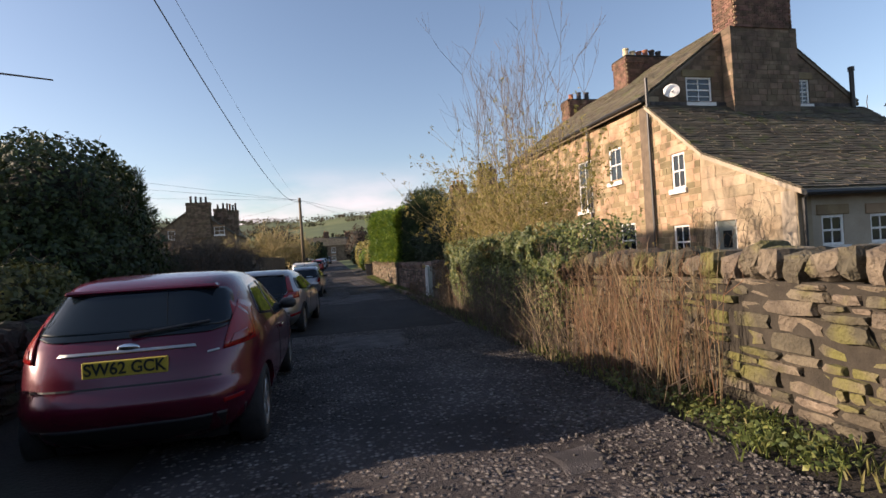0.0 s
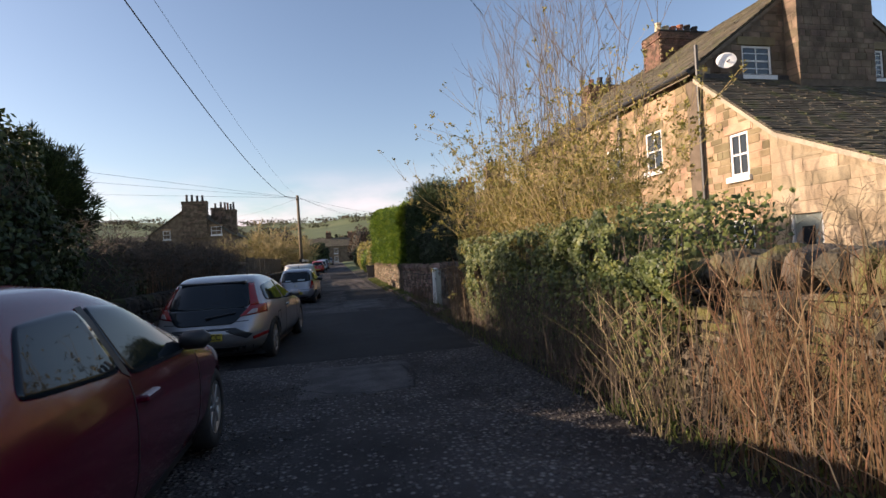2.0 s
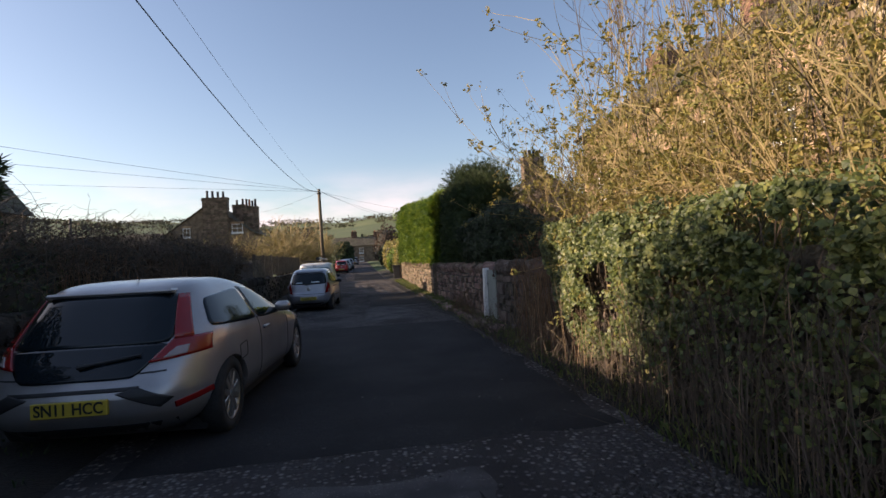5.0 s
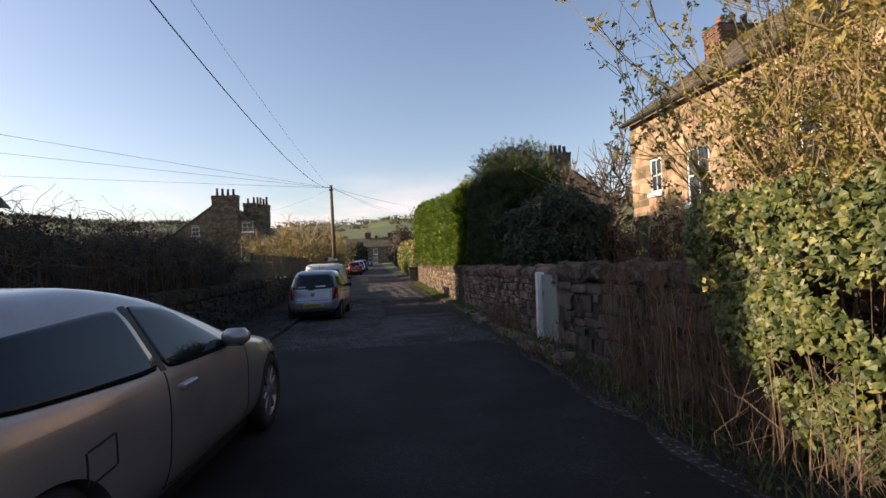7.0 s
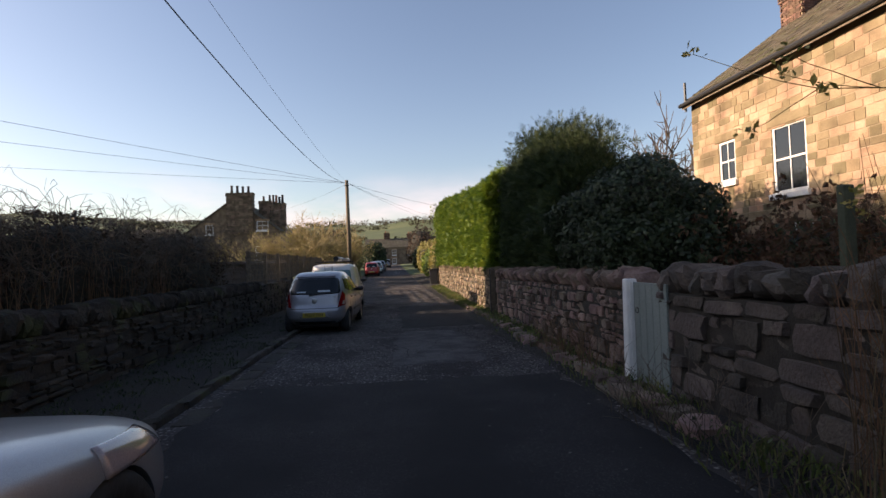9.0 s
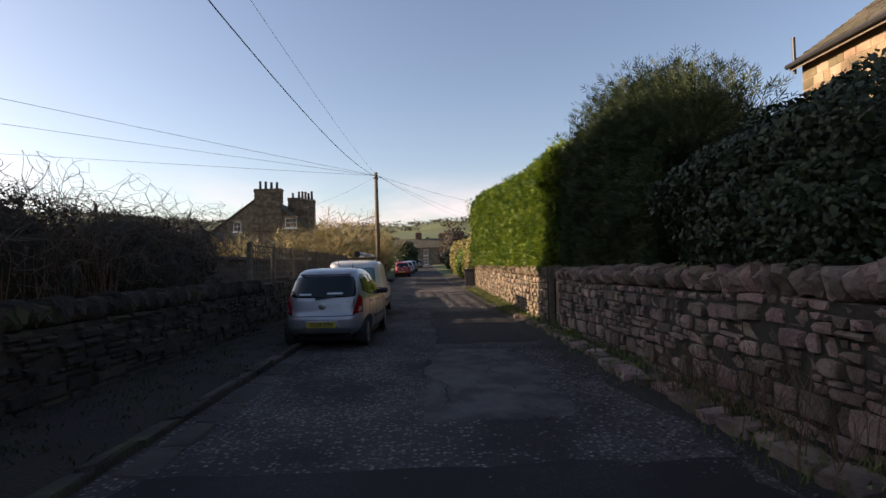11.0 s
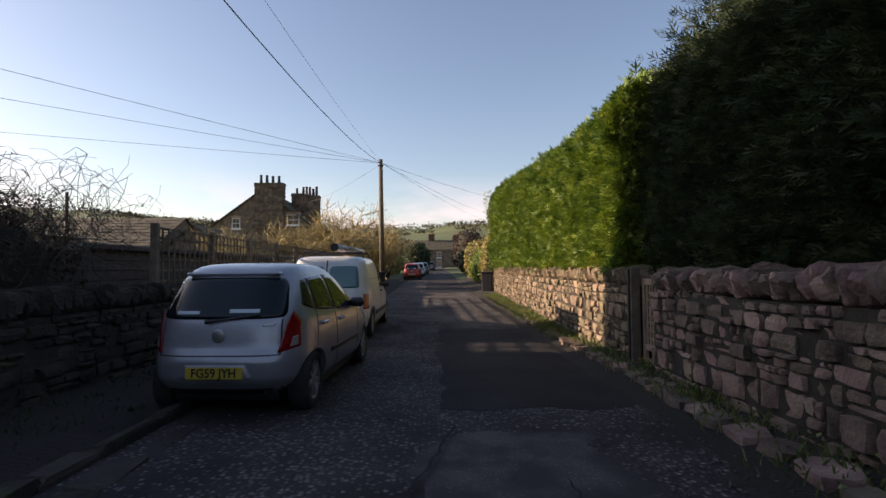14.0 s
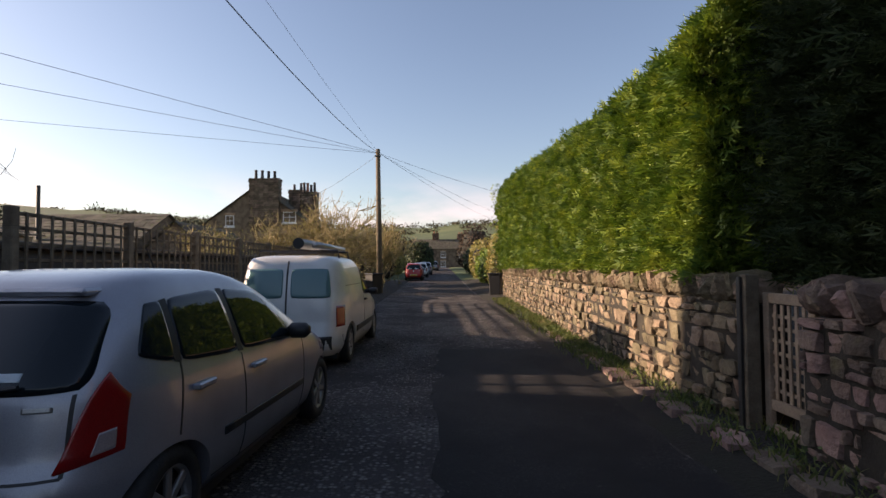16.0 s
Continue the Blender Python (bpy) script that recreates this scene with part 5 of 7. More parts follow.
HATCH = dict(
    rows=[(0.20, 0.67, 0.28, 3.46), (0.29, 0.745, 0.13, 3.53), (0.42, 0.785, 0.02, 3.56), (0.58, 0.797, 0.01, 3.54), (0.72, 0.795, 0.06, 3.46), (0.84, 0.785, 0.08, 3.26), (0.95, 0.765, 0.10, 2.95), (1.04, 0.735, 0.13, 2.72), (1.15, 0.70, 0.19, 2.50),
          (1.28, 0.65, 0.27, 2.25), (1.40, 0.595, 0.36, 1.98), (1.48, 0.54, 0.48, 1.72), (1.525, 0.45, 0.68, 1.45), (1.54, 0.25, 0.85, 1.25)],
    paint="paint_lilac", axles=(0.56, 2.94), r=0.285, spokes=7,
    side_windows=[((0.42, 1.10), (0.62, 1.04), (0.66, 1.36), (0.56, 1.35)), ((0.67, 1.03), (1.24, 0.985), (1.24, 1.40), (0.71, 1.37)), ((1.30, 0.98), (2.20, 0.95), (1.78, 1.36), (1.30, 1.40))],
    rear_windows=[((-0.60, 0.985), (0.60, 0.985), (0.53, 1.38), (-0.53, 1.38))], windscreen=((-0.58, 1.08), (0.58, 1.08), (0.48, 1.42), (-0.48, 1.42)),
    lamps=[(((0.54, 0.66), (0.69, 0.70), (0.685, 0.94), (0.625, 1.05)), "lamp_red"), (((0.628, 0.70), (0.676, 0.714), (0.674, 0.80), (0.64, 0.79)), "lamp_clear")],
    headlamps=[((2.95, 0.70), (3.36, 0.64), (3.30, 0.78), (2.95, 0.86))],
    rear_trim=[(((-0.52, 0.24), (0.52, 0.24), (0.56, 0.32), (-0.56, 0.32)), "plastic", "valance"), (((-0.34, 0.43), (0.34, 0.43), (0.28, 0.56), (-0.28, 0.56)), "paint_lilac", "plate_recess"), (((-0.42, 1.03), (-0.20, 1.03), (-0.20, 1.06), (-0.42, 1.06)), "paper", "sticker"), (((0.08, 1.04), (0.36, 1.04), (0.36, 1.075), (0.08, 1.075)), "paper", "sticker"), (((0.40, 0.915), (0.50, 0.915), (0.50, 0.935), (0.40, 0.935)), "rim", "model_badge")],
    seams=[((0.60, 0.66), (0.66, 1.03)), ((1.26, 0.30), (1.27, 0.97)), ((2.36, 0.30), (2.38, 0.90)), ((0.94, 0.30), (2.36, 0.28))], rear_seams=[((-0.56, 0.645), (0.56, 0.645)), ((-0.56, 0.645), (-0.555, 0.98)), ((0.56, 0.645), (0.555, 0.98))],
    side_trim=[(((1.0, 0.52), (2.34, 0.50), (2.34, 0.55), (1.0, 0.57)), "plastic", "rubbing_strip")],
    handles=[(0.80, 0.88), (1.46, 0.86)], mirror=(2.12, 0.95), mirror_paint="plastic", plate=(0.0, 0.49, "FG59 JYH"), wiper=((-0.12, 0.955), (0.38, 1.02)), badge=(0.0, 0.83, 0.06, 0.07, "rim"), spoiler=(1.42, 0.46), aerial=(1.55, 1.53))
VAN = dict(
    rows=[(0.20, 0.76, 0.10, 4.00), (0.30, 0.82, 0.02, 4.08), (0.46, 0.855, -0.02, 4.11), (0.60, 0.86, 0.0, 4.10), (0.75, 0.86, 0.03, 4.02), (0.88, 0.855, 0.035, 3.82), (1.0, 0.845, 0.045, 3.45), (1.1, 0.83, 0.055, 3.20), (1.25, 0.805, 0.075, 2.95),
          (1.4, 0.78, 0.10, 2.70), (1.55, 0.75, 0.135, 2.45), (1.68, 0.715, 0.18, 2.15), (1.76, 0.66, 0.25, 1.9), (1.80, 0.52, 0.4, 1.7), (1.81, 0.3, 0.6, 1.5)], p=6.0,
    paint="paint_white", axles=(0.75, 3.44), r=0.31, spokes=6,
    side_windows=[((2.0, 1.08), (2.95, 1.05), (2.40, 1.55), (2.0, 1.58))],
    rear_windows=[((0.06, 1.12), (0.66, 1.12), (0.61, 1.58), (0.06, 1.58)), ((-0.66, 1.12), (-0.06, 1.12), (-0.06, 1.58), (-0.61, 1.58))], rear_glass="teal_glass", windscreen=((-0.66, 1.15), (0.66, 1.15), (0.58, 1.62), (-0.58, 1.62)),
    lamps=[(((0.73, 0.66), (0.815, 0.66), (0.81, 0.98), (0.725, 0.98)), "lamp_red")],
    headlamps=[((3.45, 0.72), (3.88, 0.70), (3.80, 0.84), (3.45, 0.92))],
    rear_trim=[(((-0.80, 0.30), (0.80, 0.30), (0.80, 0.52), (-0.80, 0.52)), "plastic", "bumper"), (((-0.012, 0.55), (0.012, 0.55), (0.012, 1.70), (-0.012, 1.70)), "plastic", "door_gap")],
    side_trim=[(((1.15, 0.46), (3.05, 0.46), (3.05, 0.56), (1.15, 0.56)), "plastic", "rubbing_strip")],
    seams=[((1.95, 0.32), (1.97, 1.62)), ((3.05, 0.32), (3.07, 1.0)), ((0.55, 1.3), (1.95, 1.3))], handles=[(2.1, 0.98)], handle_paint="plastic", mirror=(2.85, 1.05), mirror_paint="plastic", plate=(0.0, 0.64, ""))

car("hatchback_car", pose(-1.12, 1.55, lane_z(3.5)), "dark metallic red three-door hatchback parked by the wall", FIESTA)
car("hatchback_car", pose(-1.20, 8.22, lane_z(10.3), 0, 0, -5.0), "silver-beige three-door hatchback with tall red lamps", VOLVO)
car("hatchback_car", pose(-0.80, 21.27, lane_z(23), 0, 0, -3.0), "small silver five-door hatchback parked by the kerb", HATCH)
car("delivery_van", pose(-0.98, 26.6, lane_z(28.5), 0, 0, -0.5), "small white delivery van with roof bars and a pipe carrier", VAN, "van")
FAR1 = {**HATCH, "paint": "paint_bright_red", "plate": (0.0, 0.49, "")}
FAR2 = {**HATCH, "paint": "paint_white", "plate": (0.0, 0.49, "")}
FAR3 = {**HATCH, "paint": "paint_grey", "plate": (0.0, 0.49, "")}
car("hatchback_car", pose(-0.85, 60.0, lane_z(62)), "bright red hatchback parked further down the lane", FAR1)
car("hatchback_car", pose(-0.6, 67.0, lane_z(69)), "white hatchback parked behind the red car", FAR2)
car("hatchback_car", pose(-0.3, 74.0, lane_z(76)), "grey hatchback parked far down the lane", FAR3)
car("hatchback_car", pose(0.4, 92.0, lane_z(94)), "dark grey hatchback at the far end of the lane", FAR3)

# pipe carrier and bars on the van's roof
rack = thing("roof_rack", pose(-0.98, 26.6, lane_z(28.5) + 1.645, 0, 0, -0.5), "black roof bars with a grey pipe carrier on the van", "roof rack")
for yy in (0.7, 1.5):
    bm = bmesh.new()
    tube(bm, [(-0.62, yy, -0.06), (-0.6, yy, 0.06), (0.6, yy, 0.06), (0.62, yy, -0.06)], 0.018, 6)
    part("roof_bar", bm, M["plastic"], rack)
for x0, r0, z0 in ((0.12, 0.075, 0.16), (0.36, 0.05, 0.13)):
    bm = bmesh.new()
    tube(bm, [(x0, 0.25, z0), (x0, 2.3, z0)], r0, 14)
    part("pipe", bm, M["rim"], rack, "grey plastic pipe", smooth=True)
bm = bmesh.new()
tube(bm, [(0.12, 0.235, 0.16), (0.12, 0.26, 0.16)], 0.082, 14)
part("pipe_cap", bm, M["plastic"], rack)

# ---------------------------------------------------------------- plants
nr = np.random.RandomState(5)
M["leaf_ivy"] = mat("ivy_leaf", ((0.034, 0.054, 0.013), (0.080, 0.108, 0.026), (0.185, 0.195, 0.052)), 9, 0.52, bump=0.0, vary=0.45, island=True, trans=0.22)
M["leaf_gold"] = mat("yellowing_leaf", ((0.18, 0.155, 0.035), (0.30, 0.25, 0.065), (0.21, 0.225, 0.055)), 6, 0.6, bump=0.0, vary=0.4, island=True, trans=0.35)
M["leaf_laurel"] = mat("laurel_leaf", ((0.013, 0.026, 0.009), (0.028, 0.047, 0.015)), 8, 0.62, bump=0.0, vary=0.4, island=True, trans=0.12)
M["leaf_conifer"] = mat("conifer_spray", ((0.055, 0.11, 0.012), (0.12, 0.195, 0.02), (0.22, 0.28, 0.034)), 2.2, 0.6, bump=0.0, vary=0.40, island=True, trans=0.25)
# darker foliage, with the shade on these conifers put into its colour as well
M["leaf_conifer_shade"] = mat("shaded_conifer_spray", ((0.014, 0.028, 0.009), (0.030, 0.052, 0.014), (0.055, 0.078, 0.022)), 2.2, 0.7, bump=0.0, vary=0.4, island=True, trans=0.15)
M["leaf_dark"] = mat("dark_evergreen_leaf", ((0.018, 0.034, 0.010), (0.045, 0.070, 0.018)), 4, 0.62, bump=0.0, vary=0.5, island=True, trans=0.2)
M["leaf_olive"] = mat("olive_leaf", ((0.040, 0.048, 0.012), (0.085, 0.092, 0.024), (0.14, 0.135, 0.045)), 4, 0.6, bump=0.0, vary=0.45, island=True, trans=0.25)
M["leaf_russet"] = mat("russet_leaf", ((0.062, 0.032, 0.016), (0.125, 0.068, 0.030)), 5, 0.8, bump=0.0, vary=0.5, island=True, trans=0.2)
M["leaf_brown"] = mat("withered_leaf", ((0.030, 0.020, 0.012), (0.068, 0.043, 0.024)), 5, 0.85, bump=0.0, vary=0.5, island=True, trans=0.15)
M["stem_tan"] = mat("dead_stem", ((0.11, 0.076, 0.042), (0.20, 0.142, 0.076), (0.29, 0.22, 0.125)), 6, 0.8, bump=0.0, vary=0.4, island=True)
M["stem_rust"] = mat("rusty_dead_stem", ((0.062, 0.033, 0.016), (0.118, 0.066, 0.030), (0.18, 0.112, 0.054)), 6, 0.8, bump=0.0, vary=0.4, island=True)
M["stem_grey"] = mat("grey_dead_stem", ((0.045, 0.034, 0.025), (0.085, 0.065, 0.046), (0.13, 0.102, 0.072)), 6, 0.85, bump=0.0, vary=0.4, island=True)
M["stem_straw"] = mat("straw_stalk", ((0.20, 0.145, 0.070), (0.32, 0.245, 0.125), (0.42, 0.34, 0.19)), 6, 0.75, bump=0.0, vary=0.35, island=True)
M["twig"] = mat("twig_bark", ((0.055, 0.040, 0.028), (0.11, 0.082, 0.056)), 6, 0.85, bump=0.2, vary=0.3, island=True)
M["twig_gold"] = mat("golden_twig", ((0.21, 0.16, 0.065), (0.33, 0.26, 0.115)), 6, 0.8, bump=0.0, vary=0.3, island=True)
M["grass"] = mat("grass_blade", ((0.06, 0.085, 0.02), (0.11, 0.15, 0.035), (0.20, 0.17, 0.07)), 3, 0.7, bump=0.0, vary=0.4, island=True, trans=0.3)
# near black: the shade deep between leaves, put into the colour of solid cores
M["shade_core"] = mat("hedge_inner_shade", ((0.010, 0.010, 0.006), (0.022, 0.020, 0.012)), 4, 0.95, bump=0.5)


def leaves(P, size, normal=None, spread=1.0, aspect=1.6, pts=4):
    """Vertices and faces of small leaves at the points P (n x 3); normal: a mean facing, mixed with chance by spread."""
    n = len(P)
    N = nr.normal(size=(n, 3))
    N /= np.linalg.norm(N, axis=1)[:, None]
    if normal is not None:
        N = N * spread + np.asarray(normal)
        N /= np.linalg.norm(N, axis=1)[:, None] + 1e-9
    A = np.cross(N, nr.normal(size=(n, 3)))
    A /= np.linalg.norm(A, axis=1)[:, None] + 1e-9
    B = np.cross(N, A)
    s = size * (0.6 + 0.8 * nr.rand(n))[:, None]
    if pts == 4:
        V = np.stack([P - A * s * aspect / 2, P + B * s * 0.5 + N * s * 0.12, P + A * s * aspect / 2, P - B * s * 0.5 + N * s * 0.12], 1)
    else:
        V = np.stack([P - A * s * aspect / 2, P - A * s * 0.1 + B * s * 0.5 + N * s * 0.1, P + A * s * aspect * 0.2 + B * s * 0.28, P + A * s * aspect / 2 - N * s * 0.1, P + A * s * aspect * 0.2 - B * s * 0.28, P - A * s * 0.1 - B * s * 0.5 + N * s * 0.1], 1)
        pts = 6
    V = V.reshape(-1, 3)
    F = np.arange(n * pts).reshape(n, pts)
    return V, F


def sprays(P, D, length, width):
    """Feathery conifer sprays at P pointing along D: a short rib with side fingers, all flat quads."""
    n = len(P)
    D = D / (np.linalg.norm(D, axis=1)[:, None] + 1e-9)
    S = np.cross(D, nr.normal(size=(n, 3)))
    S /= np.linalg.norm(S, axis=1)[:, None] + 1e-9
    L = (length * (0.6 + 0.8 * nr.rand(n)))[:, None]
    W = (width * (0.6 + 0.8 * nr.rand(n)))[:, None]
    quads = []
    for t, a, b in ((0.0, 0.0, 1.0), (0.1, 0.75, 0.55), (0.1, -0.75, 0.55), (0.4, 0.6, 0.45), (0.4, -0.6, 0.45)):
        base = P + D * L * t
        tip = base + D * L * b * (0.7 if a else 1) + S * L * a * 0.55
        w = S * W * 0.14 if not a else D * W * 0.16
        mid = base * 0.45 + tip * 0.55
        quads.append(np.stack([base, mid + w, tip, mid - w], 1))
    V = np.concatenate(quads).reshape(-1, 3)
    return V, np.arange(len(V)).reshape(-1, 4)


def plant_mesh(name, VF, material, parent=None, label="", kind=""):
    o, vs, fs = 0, [], []
    for V, F in VF:
        vs += V.tolist()
        fs += (F + o).tolist()
        o += len(V)
    ob = new(name, raw(name, vs, fs, material))
    ob.parent = parent
    if label:
        ob["label"] = label
    if kind:
        ob["kind"] = kind
    return ob


class Twigs:
    """Thin three-sided tapered stems, gathered."""

    def __init__(self):
        self.v, self.f, self.tips = [], [], []

    def stem(self, pts, r0, r1):
        pts = [np.asarray(p, float) for p in pts]
        n, o = len(pts), len(self.v)
        for i, p in enumerate(pts):
            d = pts[min(i + 1, n - 1)] - pts[max(i - 1, 0)]
            d /= np.linalg.norm(d) + 1e-9
            a = np.cross(d, (0.31, 0.95, 0.1))
            a /= np.linalg.norm(a) + 1e-9
            b = np.cross(d, a)
            r = r0 + (r1 - r0) * i / (n - 1)
            for k in range(3):
                self.v.append(tuple(p + r * (a * math.cos(2.094 * k) + b * math.sin(2.094 * k))))
        for i in range(n - 1):
            for k in range(3):
                q = o + i * 3
                self.f.append((q + k, q + (k + 1) % 3, q + 3 + (k + 1) % 3, q + 3 + k))
        self.tips.append(pts[-1])

    def grow(self, p, d, length, r, depth, kids=3, bend=0.25, up=0.1, spread=0.7, shrink=0.62):
        p, d = np.asarray(p, float), np.asarray(d, float)
        pts = [p]
        k = 4
        for i in range(k):
            d = d + nr.normal(size=3) * bend * 0.5 + np.array((0, 0, up))
            d /= np.linalg.norm(d)
            pts.append(pts[-1] + d * length / k)
        self.stem(pts, r, r * 0.55)
        if depth > 0:
            for i in range(kids):
                j = nr.randint(1, k + 1)
                dd = d + nr.normal(size=3) * spread
                dd /= np.linalg.norm(dd)
                self.grow(pts[j], dd, length * shrink * (0.7 + 0.6 * nr.rand()), r * 0.66, depth - 1, kids, bend, up, spread, shrink)
        return pts

    def build(self, name, material, parent=None, label="", kind=""):
        ob = new(name, raw(name, self.v, self.f, material))
        ob.parent = parent
        if label:
            ob["label"] = label
        if kind:
            ob["kind"] = kind
        return ob


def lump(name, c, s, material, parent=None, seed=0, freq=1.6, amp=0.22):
    """An uneven added body inside a dense bush, near black for the shade between leaves, so that light does not shine
    through it.
    """
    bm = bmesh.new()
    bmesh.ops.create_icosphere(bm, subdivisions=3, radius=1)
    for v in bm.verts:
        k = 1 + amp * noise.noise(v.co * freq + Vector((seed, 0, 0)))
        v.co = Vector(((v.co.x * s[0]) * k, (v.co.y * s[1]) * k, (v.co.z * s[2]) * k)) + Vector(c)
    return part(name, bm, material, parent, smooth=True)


def shell(n, c, s, seed, inner=0.75, freq=1.7, amp=0.28, zmin=None):
    """Points in the outer shell of an uneven ellipsoid, and their outward normals."""
    d = nr.normal(size=(n, 3))
    d /= np.linalg.norm(d, axis=1)[:, None]
    k = np.array([1 + amp * noise.noise(Vector(q) * freq + Vector((seed, 0, 0))) + 0.12 * noise.noise(Vector(q) * freq * 3.1 + Vector((seed, 5, 0))) for q in d])
    rad = (inner + (1.05 - inner) * nr.rand(n) ** 0.6) * k
    P = d * rad[:, None] * np.asarray(s) + np.asarray(c)
    if zmin is not None:
        keep = P[:, 2] > zmin
        P, d = P[keep], d[keep]
    return P, d


def bush(name, c, s, n, size, leaf, label, seed, core=0.8, stems=True, cat="bush", normal_mix=0.9, aspect=1.7, zmin=None, group=""):
    b = thing(name, pose(c[0], c[1], c[2] - s[2]), label, cat, group)
    off = np.array((c[0], c[1], c[2] - s[2]))
    P, d = shell(n, c, s, seed, zmin=zmin)
    V, F = leaves(P - off, size, d, normal_mix, aspect, 6)
    plant_mesh("foliage", [(V, F)], M[leaf], b, kind="stuff")
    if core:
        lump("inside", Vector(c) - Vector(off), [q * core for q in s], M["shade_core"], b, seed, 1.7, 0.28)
    if stems:
        tw = Twigs()
        for i in range(26):
            a = nr.normal(size=3)
            a[2] = abs(a[2]) + 0.4
            a /= np.linalg.norm(a)
            tw.grow(np.array((0, 0, s[2])) + a * np.asarray(s) * 0.72, a, min(s) * 0.42, 0.007, 1, 4, 0.4, 0.08)
        tw.build("branch", M["twig"], b, kind="stuff")
    return b


# dead upright stems along the foot of the east wall
def dead_stems(name, y0, y1, n, x0, x1, h0, h1, material, label, lean=0.12):
    tw = Twigs()
    for i in range(n):
        y = y0 + (y1 - y0) * nr.rand()
        x = x0 + (x1 - x0) * nr.rand() + (y * 0.019)
        h = h0 + (h1 - h0) * nr.rand() ** 0.8
        g = lane_z(y) - 0.05
        dx, dy = nr.normal() * lean * h, nr.normal() * lean * h
        pts = [(x, y, g), (x + dx * 0.3 + nr.normal() * 0.02, y + dy * 0.3, g + h * 0.4), (x + dx * 0.7, y + dy * 0.7 + nr.normal() * 0.02, g + h * 0.75), (x + dx * 1.2, y + dy * 1.2, g + h)]
        tw.stem(pts, 0.0022 + 0.0034 * nr.rand(), 0.0012)
        for k in range(nr.randint(0, 4)):
            q = np.array(pts[nr.randint(1, 3)]) 
            tw.stem([q, q + np.array((nr.normal() * 0.06, nr.normal() * 0.08, 0.12)), q + np.array((nr.normal() * 0.1, nr.normal() * 0.12, 0.22 + 0.15 * nr.rand()))], 0.003, 0.001)
    return tagged(tw.build(name, material), label, "dead plants", kind="stuff")


dead_stems("dead_stems", 1.35, 3.5, 250, 2.78, 3.10, 0.60, 1.46, M["stem_rust"], "dense rust-brown dead stems in front of the mossy wall", 0.12)
dead_stems("dead_stems", 1.30, 4.2, 45, 2.66, 3.08, 0.70, 1.45, M["stem_tan"], "pale tan dead stalks among the brown stems", 0.10)
dead_stems("dead_stems", 3.6, 4.1, 20, 2.62, 2.98, 0.40, 1.05, M["stem_straw"], "pale straw-coloured dead stalks leaning by the lane", 0.22)
dead_stems("dead_stems", 4.2, 8.6, 330, 2.68, 3.04, 0.55, 1.20, M["stem_grey"], "thin grey-brown dead stems below the ivy", 0.08)
dead_stems("dead_stems", 4.7, 11.9, 90, 2.70, 3.08, 0.35, 1.45, M["stem_tan"], "tall tan dead stems growing through the ivy", 0.07)
dead_stems("dead_stems", 9.8, 12.1, 170, 2.95, 3.12, 0.8, 1.5, M["stem_rust"], "brown dead stems standing against the shaded wall", 0.06)
dead_stems("dead_stems", 10.6, 12.3, 90, 3.2, 3.7, 1.2, 2.0, M["stem_rust"], "brown dead stems standing behind the wall")
dead_stems("dead_stems", 15.2, 17.6, 110, 2.80, 3.08, 0.18, 0.75, M["stem_rust"], "brown dead weeds at the foot of the reddish wall", 0.25)
dead_stems("dead_twigs", 1.4, 14.2, 420, 2.55, 2.95, 0.15, 0.6, M["twig"], "short dead twigs at the foot of the wall", 0.5)

